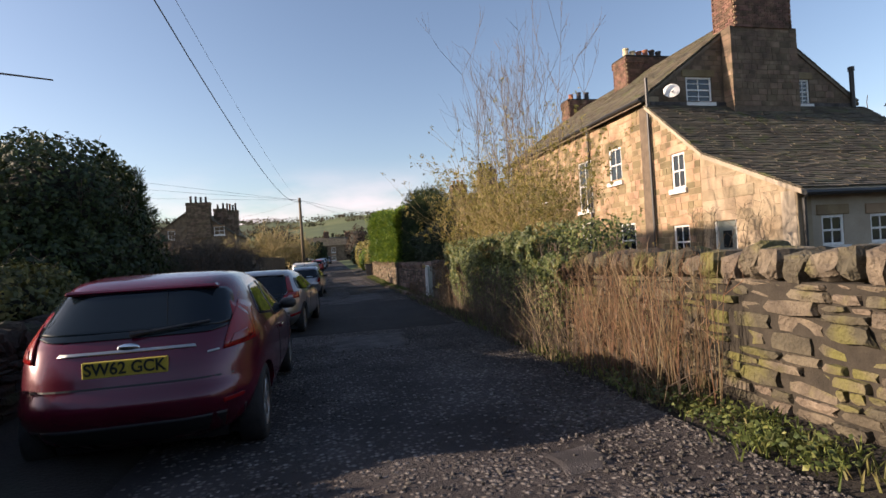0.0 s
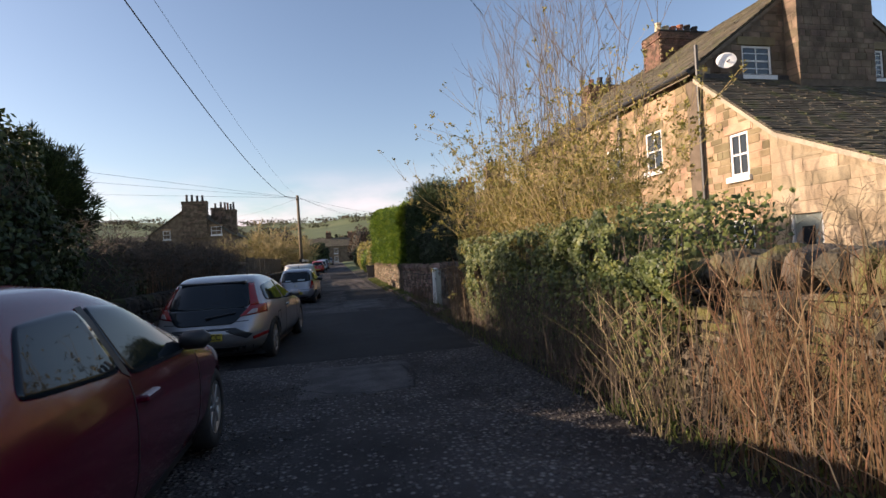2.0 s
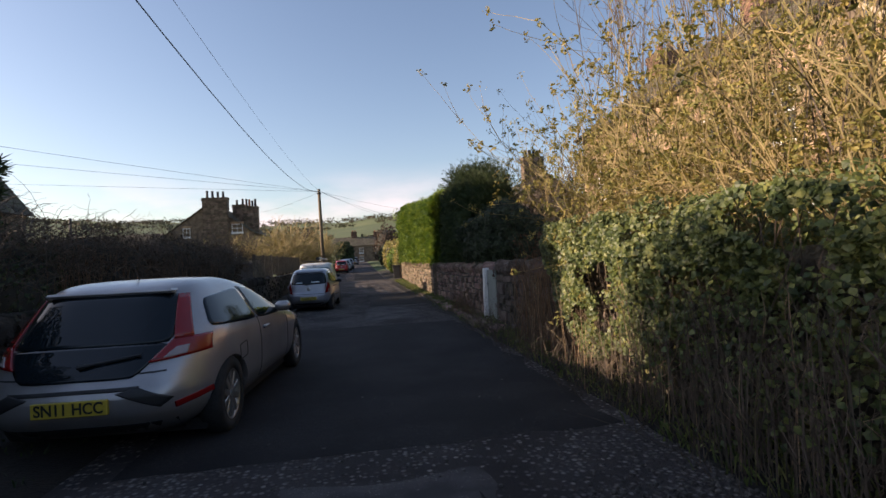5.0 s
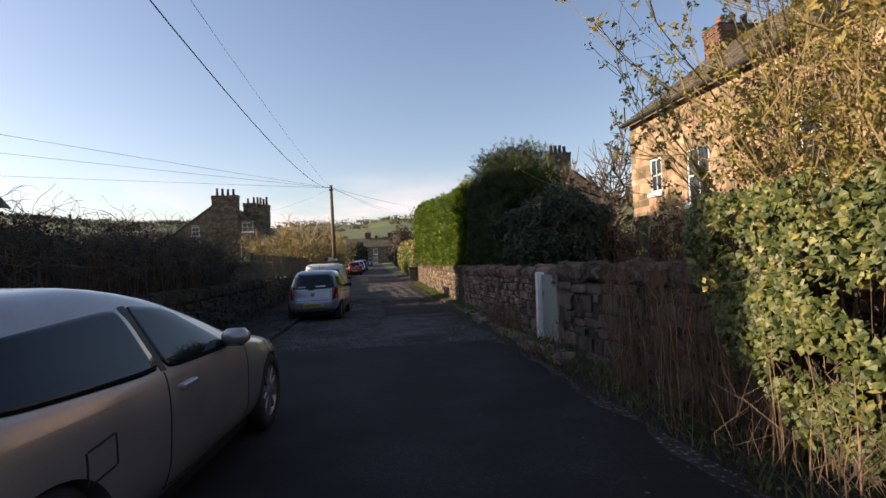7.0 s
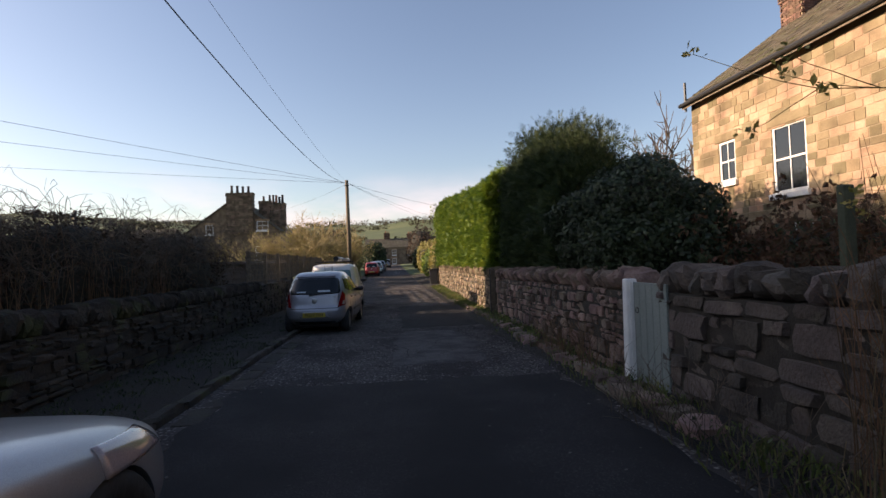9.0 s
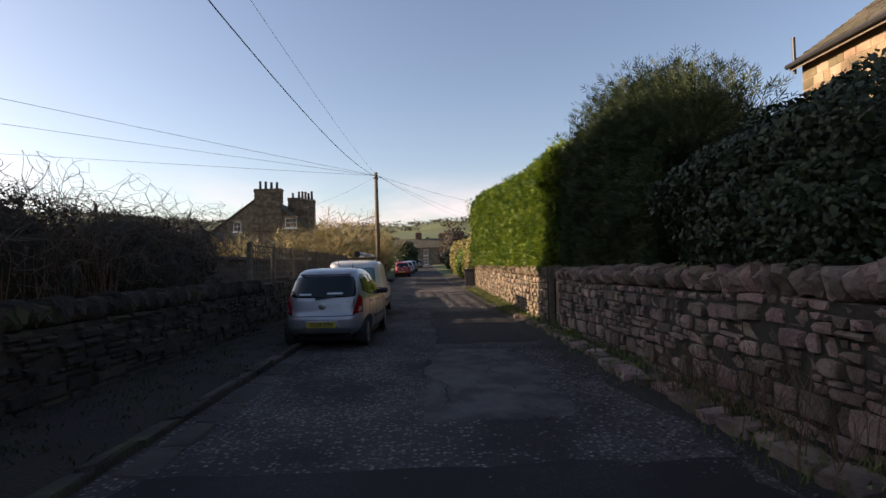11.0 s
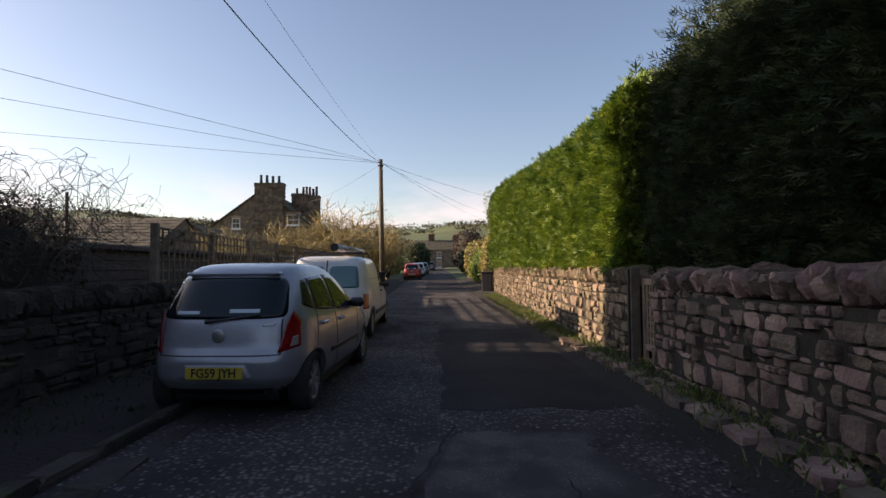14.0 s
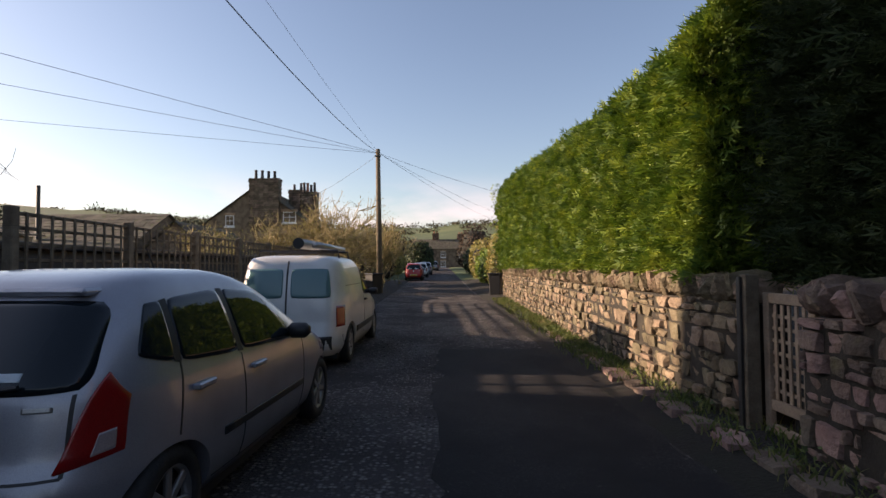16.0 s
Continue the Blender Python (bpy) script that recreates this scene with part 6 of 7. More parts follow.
# ivy hanging over the wall
def ivy():
    iv = thing("ivy", pose(3.2, 7.5, 0), "sunlit glossy green ivy hanging over the stone wall", "ivy")
    n = 36000
    y = 3.7 + 6.8 * nr.rand(n)
    lo = np.array([0.95 - 0.75 * min(1, max(0, (q - 7.4) / 0.9)) + 0.9 * max(0, (q - 9.6) / 1.1) + 0.22 * noise.noise((q * 1.3, 0, 0)) + 0.12 * noise.noise((q * 4.1, 2, 0)) for q in y])
    hi = np.array([1.62 + 0.22 * noise.noise((q * 0.9, 3, 0)) + 0.12 * noise.noise((q * 3, 7, 0)) - 0.45 * max(0, 1 - (q - 3.7) / 1.2) - 0.3 * max(0, (q - 10.3)) for q in y])
    t = nr.rand(n)
    z = lo + (hi - lo) * t ** 0.8 - 0.05
    bulge = np.array([0.36 + 0.16 * noise.noise((a * 1.1, b * 1.4, 0)) + 0.07 * noise.noise((a * 4, b * 4, 2)) for a, b in zip(y, z)]) * np.clip(1.15 - np.abs(t - 0.55), 0.3, 1)
    x = 3.2 + 0.019 * y - bulge - 0.06 * nr.rand(n)
    P = np.stack([x, y, z], 1)
    P = P[np.array([noise.noise((a * 2.2, b * 2.6, 4.0)) + 0.4 * noise.noise((a * 7, b * 7, 1.0)) > -0.30 + 0.25 * nr.rand() for a, b in zip(y, z)])]
    top = 7500
    yt = 3.9 + 6.4 * nr.rand(top)
    P2 = np.stack([3.15 + 0.019 * yt + 1.0 * nr.rand(top), yt, 1.14 + 0.52 * nr.rand(top) + np.array([0.18 * noise.noise((q * 0.9, 3, 0)) for q in yt])], 1)
    few = 3600
    yf, zf = 4.0 + 4.4 * nr.rand(few), 0.15 + 0.95 * nr.rand(few) ** 0.7
    P3 = np.stack([3.14 + 0.019 * yf - 0.38 * nr.rand(few), yf, zf], 1)
    P = np.concatenate([P, P2, P3]) - np.array((3.2, 7.5, 0))
    V, F = leaves(P, 0.038, (-0.8, -0.25, 0.45), 0.75, 1.25, 6)
    plant_mesh("foliage", [(V, F)], M["leaf_ivy"], iv, kind="stuff")
    tw = Twigs()
    for i in range(90):
        yy = -3.6 + 7.2 * nr.rand()
        x0 = 0.019 * (yy + 7.5) - 0.12
        p = np.array((x0, yy, 0.0))
        pts = [p]
        for k in range(5):
            p = p + np.array((nr.normal() * 0.03 - 0.01, nr.normal() * 0.09, 0.28))
            pts.append(p)
        tw.stem(pts, 0.010, 0.004)
    tw.build("stem", M["twig"], iv)
    return iv


ivy()


# tall golden shrub behind the wall, with bare shoots above it
def shrub(name, base, n, hmin, hmax, spreadx, spready, material, leafm, nleaf, leafsize, label, r0=0.014, shoots=0, shoot_h=4.6, sx=0.0, depth=2):
    sh = thing(name, pose(*base), label, "shrub")
    tw = Twigs()
    for i in range(n):
        a = np.array((np.clip(nr.normal() * 0.32, -0.6, 0.6) + sx, np.clip(nr.normal() * 0.38, -0.6, 0.6), 1.0))
        p = np.array((nr.uniform(-spreadx, spreadx) * 0.6, nr.uniform(-spready, spready) * 0.8, 0.2))
        tw.grow(p, a / np.linalg.norm(a), nr.uniform(hmin, hmax) * 0.72, r0 * nr.uniform(0.5, 1.0), depth, 5, 0.26, 0.07, 0.48, 0.46)
    tips, bare = np.array(tw.tips), Twigs()
    for i in range(shoots):
        p = np.array((nr.uniform(-spreadx, spreadx) * 0.6, nr.uniform(-spready, spready) * 0.55, 1.6))
        h = shoot_h - 1.6 - 1.1 * nr.rand()
        bare.grow(p, (nr.normal() * 0.07, nr.normal() * 0.12, 1), h, 0.0065, 2, 5, 0.15, 0.10, 0.36, 0.34)
    tw.build("twigwork", material, sh, kind="stuff")
    if shoots:
        bare.build("shootwork", M["stem_grey"], sh, "bare grey-brown upright shoots", "stuff")
    if nleaf:
        k = nr.randint(0, len(tips), nleaf)
        P = tips[k] + nr.normal(size=(nleaf, 3)) * 0.022
        V, F = leaves(P, leafsize, (-0.4, -0.2, 0.5), 1.2, 1.9, 4)
        plant_mesh("foliage", [(V, F)], leafm, sh, kind="stuff")
    return sh


shrub("golden_shrub", (4.25, 8.1, 0.2), 120, 2.1, 3.2, 0.9, 2.6, M["twig_gold"], M["leaf_gold"], 42000, 0.021, "tall golden-twigged shrub with yellowing leaves behind the wall", 0.0085, shoots=34, shoot_h=5.0, sx=-0.10)
shrub("golden_shrub", (4.3, 10.3, 0.2), 34, 2.0, 2.9, 0.7, 0.8, M["twig_gold"], M["leaf_gold"], 11000, 0.020, "golden-twigged shrub with sparse leaves beside the terrace", 0.0085, shoots=12, shoot_h=5.2, sx=-0.12)
shrub("bramble", (5.4, 14.4, 0.4), 34, 0.75, 1.2, 1.2, 1.6, M["twig"], M["leaf_russet"], 6500, 0.034, "tangled brown bramble in the garden behind the wall", 0.008)
shrub("bramble", (7.0, 17.5, 0.4), 38, 0.65, 1.1, 1.6, 2.6, M["twig"], M["leaf_russet"], 11000, 0.036, "tangled russet bramble in front of the terrace", 0.008)

# laurel and conifers over the east wall
bush("laurel_bush", (4.4, 17.0, 1.52), (1.02, 1.8, 1.0), 40000, 0.040, "leaf_laurel", "large dark glossy laurel bush leaning over the wall", 3.0, stems=False)
bush("garden_bush", (6.6, 15.6, 0.95), (1.3, 1.5, 0.62), 5000, 0.05, "leaf_dark", "dark evergreen garden bush before the terrace", 8.0)


def conifer_wall(name, x0, x1, y0, y1, z0, top, n, label, seed, length=0.26, width=0.16, wild=0.12, leaf="leaf_conifer"):
    """A clipped row of conifers: sprays over its faces, with an uneven top and face."""
    h = thing(name, pose(x0, (y0 + y1) / 2, z0), label, "hedge")
    off = np.array((x0, (y0 + y1) / 2, z0))
    face = int(n * 0.66)
    y = y0 + (y1 - y0) * nr.rand(n) ** 1.4
    tz = np.array([top(q) + 0.22 * noise.noise((q * 1.1, seed, 0)) + 0.20 * noise.noise((q * 2.9, seed, 5)) for q in y])
    u = nr.rand(n)
    P, D = np.zeros((n, 3)), np.zeros((n, 3))
    for i in range(n):
        yy, t = y[i], tz[i]
        if i < face:
            z = z0 + (t - z0) * u[i] ** 0.9
            rd = max(0.0, (z - (t - 0.55)) / 0.55)
            x = x0 + 0.019 * (yy - y0) + 0.45 * rd ** 2 - 0.24 * noise.noise((yy * 1.0, z * 1.2, seed)) - 0.17 * noise.noise((yy * 3.2, z * 3.2, seed + 4)) + 0.12 * nr.rand()
            P[i] = (x, yy, z)
            D[i] = (-0.75 + 0.5 * nr.normal(), 0.55 * nr.normal(), 0.25 - 0.5 * nr.rand() + 0.5 * rd)
        else:
            x = x0 + 0.019 * (yy - y0) + 0.3 + (x1 - x0 - 0.3) * u[i]
            P[i] = (x, yy, t - 0.12 * nr.rand() - 0.25 * abs(u[i] - 0.5))
            D[i] = (-0.3 + 0.6 * nr.normal(), 0.6 * nr.normal(), 0.8)
    ends = n // 12
    ye = nr.rand(ends)
    for k in range(ends):
        i = k * (n // ends) % n
        near = nr.rand() < 0.75
        yy = y0 if near else y1
        t = top(yy)
        P[i] = (x0 + (x1 - x0) * nr.rand(), yy + (-0.12 if near else 0.12) * nr.rand(), z0 + (t - z0) * nr.rand())
        D[i] = (0.5 * nr.normal(), -0.8 if near else 0.8, 0.3 * nr.normal())
    P = P + D / np.linalg.norm(D, axis=1)[:, None] * (wild * nr.rand(n) ** 4 * np.where(np.arange(n) < face, 1.0, 2.4))[:, None] * 2.2
    V, F = sprays(P - off, D, length, width)
    plant_mesh("foliage", [(V, F)], M[leaf], h, kind="stuff")
    # added solid core, coloured as the shade within the row
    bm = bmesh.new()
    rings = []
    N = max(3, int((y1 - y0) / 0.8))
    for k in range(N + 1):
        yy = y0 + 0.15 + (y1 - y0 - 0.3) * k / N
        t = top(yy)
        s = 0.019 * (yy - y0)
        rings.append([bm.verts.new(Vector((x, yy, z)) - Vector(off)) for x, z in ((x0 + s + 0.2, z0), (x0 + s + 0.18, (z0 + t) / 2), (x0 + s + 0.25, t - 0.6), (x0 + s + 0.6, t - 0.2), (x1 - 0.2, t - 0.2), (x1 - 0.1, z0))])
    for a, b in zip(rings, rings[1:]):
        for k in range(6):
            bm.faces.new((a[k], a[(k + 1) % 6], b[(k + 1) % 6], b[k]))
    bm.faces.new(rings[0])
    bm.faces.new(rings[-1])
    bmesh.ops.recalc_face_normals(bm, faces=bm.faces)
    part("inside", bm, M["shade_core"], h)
    return h


conifer_wall("conifer_hedge", 3.88, 5.8, 24.4, 45.0, 0.92, lambda y: 3.78 + 0.085 * max(0, y - 28), 62000, "bright green clipped conifer hedge above the wall", 2.0, 0.19, 0.11, 0.06)
conifer_wall("conifer", 4.3, 5.6, 19.3, 24.2, 0.95, lambda y: 3.66 - 0.14 * max(0, 21.9 - y) ** 2 + 0.14 * abs(math.sin(2.6 * y)), 64000, "tall dark conifers beside the gate, shade put into their foliage colour", 6.0, 0.17, 0.06, 0.17, "leaf_conifer_shade")
for yy, zz in ((30.5, 3.85), (29.0, 3.75), (25.6, 3.65), (36, 3.95)):
    lead = thing("conifer_leader", pose(4.7, yy, zz - 0.2), "thin upright conifer shoot above the hedge top", "shoot")
    k = 60
    t = nr.rand(k)
    Pp = np.stack([nr.normal(size=k) * 0.02, nr.normal(size=k) * 0.02, t * 0.62], 1)
    Dd = np.stack([nr.normal(size=k), nr.normal(size=k), 0.7 + 0 * t], 1)
    plant_mesh("foliage", [sprays(Pp, Dd, 0.13, 0.08)], M["leaf_conifer"], lead)

# west side: evergreen bush, then a brambly hedge
bush("evergreen_bush", (-4.05, 7.6, 1.68), (1.3, 2.0, 1.75), 30000, 0.05, "leaf_dark", "big dark evergreen bush rising above the wall", 12.0, core=0.8)
bush("evergreen_bush", (-3.55, 4.7, 0.95), (0.85, 1.2, 0.62), 9000, 0.042, "leaf_olive", "low straggling yellow-green bush over the wall", 14.0, core=0.72)
con = thing("conifer_sapling", pose(-4.9, 11.95, 1.0), "loose feathery conifer sprays above the bush", "conifer")
P_, d_ = shell(4600, (0, 0, 1.45), (0.75, 0.75, 1.5), 4.4, inner=0.35)
d_ = d_ + np.array((0, 0, 0.45))
plant_mesh("foliage", [sprays(P_, d_, 0.26, 0.10)], M["leaf_dark"], con, kind="stuff")
bm = bmesh.new()
tube(bm, [(0, 0, -1.0), (0.02, 0, 0.8), (0, 0.02, 2.7)], [0.07, 0.05, 0.015], 8)
part("trunk", bm, M["twig"], con)
for i, (yy, zz, ln) in enumerate(((11.0, 1.2, 1.9), (14.2, 1.25, 2.1), (17.6, 1.25, 2.1), (21.2, 1.2, 2.0))):
    bush("bramble_hedge", (-3.75, yy, zz - 0.22), (0.78, ln, 0.98), 5600, 0.034, "leaf_brown" if i else "leaf_dark", "dark brown tangled bramble hedge over the wall", 20.0 + i, core=0.85, group="bramble hedge")
tw = Twigs()
for i in range(1500):
    yy = 10.0 + 13.6 * nr.rand()
    tw.grow((-3.0 - 1.1 * nr.rand(), yy, 1.1 + 0.7 * nr.rand()), (nr.normal() * 0.6, nr.normal() * 0.8, 0.8), 0.4 + 0.5 * nr.rand(), 0.006, 1, 4, 1.0, -0.16, 0.9)
tagged(tw.build("bramble_stems", M["stem_grey"]), "arching bare bramble stems over the hedge", "brambles", kind="stuff")
tw = Twigs()
for i in range(210):
    yy = 11.6 + 8.0 * nr.rand()
    xx = -2.98 - 0.30 * nr.rand()
    tw.stem([(xx, yy, 0.75), (xx + 0.05 * nr.normal(), yy + 0.06 * nr.normal(), 1.25), (xx + 0.1 * nr.normal(), yy + 0.15 * nr.normal(), 1.45 + 0.45 * nr.rand())], 0.005, 0.0015)
tagged(tw.build("dead_stems", M["stem_rust"]), "brown dead stems standing against the dark hedge", "dead plants", kind="stuff")
# a bare tree behind the west hedge, whose twigs reach over it
bt = thing("bare_tree", pose(-7.2, 6.2, 0), "bare dark tree with sparse upswept twigs", "tree")
tw = Twigs()
for i in range(7):
    tw.grow((nr.normal() * 0.1, nr.normal() * 0.1, 0.2), (0.5 * nr.normal() + 0.25, 0.5 * nr.normal(), 1.1), 3.0, 0.05, 2, 4, 0.18, 0.10, 0.5)
tw.build("crown", M["twig"], bt)

# unseen hedge added behind the start of the walk, to block sky light
for yy in (-1.6, -5.6):
    bush("evergreen_bush", (-4.3, yy, 1.4), (1.4, 2.3, 1.45), 3500, 0.07, "leaf_dark", "unseen evergreen hedge bush added to block the low sky", 41.0 + yy, stems=False)

# verges
def tufts(name, n, area, h, material, label, clump=0.09):
    V, F = [], []
    k = max(1, n // 14)
    for c in range(k):
        x, y = area(nr.rand(), nr.rand())
        g = land_z(x, y) - 0.02
        for j in range(14):
            bx, by = x + nr.normal() * clump, y + nr.normal() * clump
            hh = h * (0.4 + 0.9 * nr.rand())
            a = nr.rand() * 6.283
            wx, wy = 0.006 * math.cos(a), 0.006 * math.sin(a)
            lx, ly = nr.normal() * hh * 0.45, nr.normal() * hh * 0.45
            o = len(V)
            V += [(bx - wx, by - wy, g), (bx + wx, by + wy, g), (bx + lx * 0.5 + wx, by + ly * 0.5 + wy, g + hh * 0.7), (bx + lx, by + ly, g + hh), (bx + lx * 0.5 - wx, by + ly * 0.5 - wy, g + hh * 0.7)]
            F.append((o, o + 1, o + 2, o + 3, o + 4))
    return tagged(new(name, raw(name, V, F, material)), label, "grass", kind="stuff")


tufts("grass", 8000, lambda a, b: (road_r(-1 + 34 * b) + 0.02 + 0.5 * a ** 0.7, -1 + 34 * b), 0.11, M["grass"], "rough green grass along the foot of the wall")
# west verge grass takes the dark leaf colour in place of deeper shade
tufts("grass", 4200, lambda a, b: (-1.4 - 1.15 * a, 7 + 18 * b), 0.05, M["leaf_dark"], "short verge grass, coloured dark to stand in for shade")
tufts("grass", 5000, lambda a, b: (3.35 + 0.5 * a, 26 + 14 * b), 0.10, M["grass"], "sunlit grass strip beside the lane")
wn_ = 2600
yw = np.concatenate([0.2 + 2.3 * nr.rand(wn_ // 2), 1 + 24 * nr.rand(wn_ // 2)])
xw = np.array([road_r(q) for q in yw]) + 0.02 + 0.42 * nr.rand(len(yw))
Pw = np.stack([xw, yw, np.array([land_z(a, b) for a, b in zip(xw, yw)]) + 0.02 + 0.12 * nr.rand(len(yw)) ** 2], 1)
tagged(plant_mesh("weeds", [leaves(Pw, 0.026, (0, -0.3, 1), 0.8, 1.6, 6)], M["leaf_ivy"]), "low green weeds at the foot of the wall", "weeds", kind="stuff")
# fallen leaves and loose gravel on the lane
yg = np.concatenate([-1.5 + 8.5 * nr.rand(9000), 6 + 24 * nr.rand(9000)])
xg = np.where(nr.rand(len(yg)) < 0.5, -1.1 + 3.6 * nr.rand(len(yg)), np.array([road_r(q) for q in yg]) - 0.9 * nr.rand(len(yg)) ** 1.5)
ok = ~((yg > 8) & (yg < 15.6) & (nr.rand(len(yg)) < 0.85)) & ~((yg > 21.7) & (yg < 29.4) & (xg > 1.3) & (nr.rand(len(yg)) < 0.9))
G = Joined()
peb = []
for i in range(3):
    bm = bmesh.new()
    bmesh.ops.create_uvsphere(bm, u_segments=5, v_segments=3, radius=0.55)
    for v in bm.verts:
        v.co *= nr.uniform(0.8, 1.2)
    peb.append(finish(bm, "pebble", M["gravel"]))
for a, b in zip(xg[ok], yg[ok]):
    s = 0.007 + 0.019 * nr.rand() ** 2.5
    G.add(peb[nr.randint(3)], Matrix.LocRotScale((a, b, lane_z(b) + s * 0.35), Euler((0, 0, nr.rand() * 6)), (s * 1.4, s, s * 0.8)))
tagged(G.build("loose_gravel", M["gravel"]), "loose pale grit and stones scattered over the lane", "gravel", kind="stuff")

# ---------------------------------------------------------------- gates, posts, poles and wires
gate = thing("garden_gate", pose(right_x(14.6) + 0.0, 14.28, lane_z(14.6) + 0.02), "closed grey-green boarded garden gate between stone wall ends", "gate")
for k in range(5):
    part("board", boxm(0.0, 0.0 + k * 0.132, 0.06, 0.028, 0.126 + k * 0.132, 1.09, bevel=0.004), M["greengate"], gate)
for zz in (0.2, 0.92):
    part("rail", boxm(0.03, 0.02, zz, 0.06, 0.64, zz + 0.09, bevel=0.004), M["greengate"], gate)
bm = bmesh.new()
tube(bm, [(-0.02, 0.545 + 0.03 * math.cos(a), 0.80 + 0.03 * math.sin(a)) for a in [0.63 * k for k in range(11)]], 0.006, 5)
part("ring_latch", bm, M["blackiron"], gate, "black iron ring latch")
post = thing("gate_post", pose(right_x(14.95) - 0.03, 15.0, lane_z(15)), "white-painted timber gate post, paint worn, leaning", "post")
bm = boxm(-0.06, -0.055, -0.1, 0.06, 0.055, 1.15, bevel=0.012)
for v in bm.verts:
    v.co.x += 0.03 * v.co.z * 0.5
part("post", bm, M["white"], post)
part("moulding", boxm(-0.02, -0.075, -0.05, 0.045, -0.056, 1.12, bevel=0.006), M["white"], post)
step = single("door_step", boxm(right_x(14.6) - 0.45, 14.25, lane_z(14.6) - 0.1, right_x(14.6) + 0.2, 15.0, lane_z(14.6) + 0.05, bevel=0.02), M["wallstone"], "worn stone step before the garden gate", "step")

gate2 = thing("lattice_gate", pose(right_x(23.2) + 0.12, 22.86, lane_z(23.2) + 0.05), "weathered wooden lattice garden gate", "gate")
for yy in (0.0, 0.50):
    part("stile", boxm(0, yy, 0.0, 0.045, yy + 0.07, 1.12, bevel=0.005), M["palewood"], gate2)
for zz in (0.03, 0.22, 1.04):
    part("rail", boxm(0.003, 0.072, zz, 0.042, 0.498, zz + 0.08, bevel=0.005), M["palewood"], gate2)
for k in range(5):
    part("slat", boxm(0.010, 0.11 + k * 0.078, 0.31, 0.022, 0.14 + k * 0.078, 1.035), M["palewood"], gate2)
for k in range(7):
    part("slat", boxm(0.024, 0.075, 0.36 + k * 0.095, 0.036, 0.495, 0.388 + k * 0.095), M["palewood"], gate2)
gp = thing("gate_post", pose(right_x(23.5) + 0.02, 23.47, lane_z(23.5)), "dark iron-strapped timber gate post against the wall end", "post")
part("post", boxm(-0.05, -0.05, -0.1, 0.07, 0.035, 1.32, bevel=0.01), M["oldwood"], gp)
part("strap", boxm(-0.075, -0.02, 0.0, -0.052, 0.03, 1.3, bevel=0.004), M["blackiron"], gp, "black steel angle")
M["mossy"] = mat("mossy_timber", ((0.035, 0.045, 0.028), (0.065, 0.075, 0.045)), 6, 0.9, bump=0.4)
gpost = thing("green_post", pose(4.2, 13.06, 0), "mossy green timber post standing behind the wall", "post")
part("post", boxm(-0.042, -0.042, -0.1, 0.042, 0.042, 1.68, bevel=0.012), M["mossy"], gpost)
bin1 = thing("wheelie_bin", pose(3.75, 42.6, lane_z(42.6)), "dark grey plastic wheelie bin at the wall end", "bin")
bm = boxm(-0.28, -0.34, 0.06, 0.28, 0.34, 1.0, bevel=0.03)
for v in bm.verts:
    k = 0.8 + 0.2 * v.co.z
    v.co.x *= k
    v.co.y *= k
part("tub", bm, M["plastic"], bin1)
part("lid", boxm(-0.31, -0.38, 1.0, 0.31, 0.36, 1.07, bevel=0.025), M["plastic"], bin1)
for sx in (-0.22, 0.22):
    bm = bmesh.new()
    tube(bm, [(sx - 0.03, 0.26, 0.1), (sx + 0.03, 0.26, 0.1)], 0.1, 12)
    part("wheel", bm, M["tyre"], bin1)
copy_thing(bin1, pose(-1.9, 43.6, lane_z(43.6), 0, 0, 40))
bin1.rotation_euler = (0, 0, -0.3)

pole = thing("telegraph_pole", pose(-1.72, 44.5, lane_z(44.5), 0, -0.6, 0), "tall brown timber telegraph pole carrying wires", "telegraph pole")
bm = bmesh.new()
tube(bm, [(0, 0, -0.5), (0, 0, 3.5), (0, 0, 7.15)], [0.15, 0.13, 0.105], 12)
part("shaft", bm, M["pole"], pole, smooth=True)
part("bracket", boxm(-0.16, -0.13, 6.75, 0.16, -0.10, 6.83, bevel=0.005), M["blackiron"], pole)
for k in range(5):
    bm = bmesh.new()
    tube(bm, [(0.0, -0.11, 2.6 + k * 0.5), (0.16 * (1 if k % 2 else -1), -0.11, 2.6 + k * 0.5)], 0.011, 5)
    part("step_iron", bm, M["blackiron"], pole)


flue = thing("flue_pole", pose(-20.2, 46.8, 2.5), "thin black flue pipe above the cottage roof", "flue")
bm = bmesh.new()
tube(bm, [(0, 0, 0), (0, 0, 3.1)], 0.10, 8)
part("pipe", bm, M["blackiron"], flue)


def wire(a, b, sag, label, r=0.010):
    a, b = Vector(a), Vector(b)
    bm = bmesh.new()
    tube(bm, [a.lerp(b, t / 24) - Vector((0, 0, sag * 4 * (t / 24) * (1 - t / 24))) for t in range(25)], r, 5)
    return single("overhead_wire", bm, M["wire"], label, "wire", group="overhead wires")


PT = (-1.72, 44.5, 6.72)
wire(PT, (-2.31, -14, 8.16), 2.54, "thick dark cable strung along the lane", 0.011)
wire(PT, (-2.19, -14, 7.01), 1.20, "thin cable strung along the lane", 0.004)
for e in ((-34, -2, 7.3), (-52, -2, 7.7), (-80, 6, 6.8)):
    wire(PT, e, 0.25, "thin wire running to houses in the west", 0.008)
for e in ((12.0, 62, 6.0), (9, 90, 7.5), (-12.0, 66.9, 7.3), (9, 75, 6.5)):
    wire(PT, e, 0.35, "thin wire from the pole to a house", 0.008)

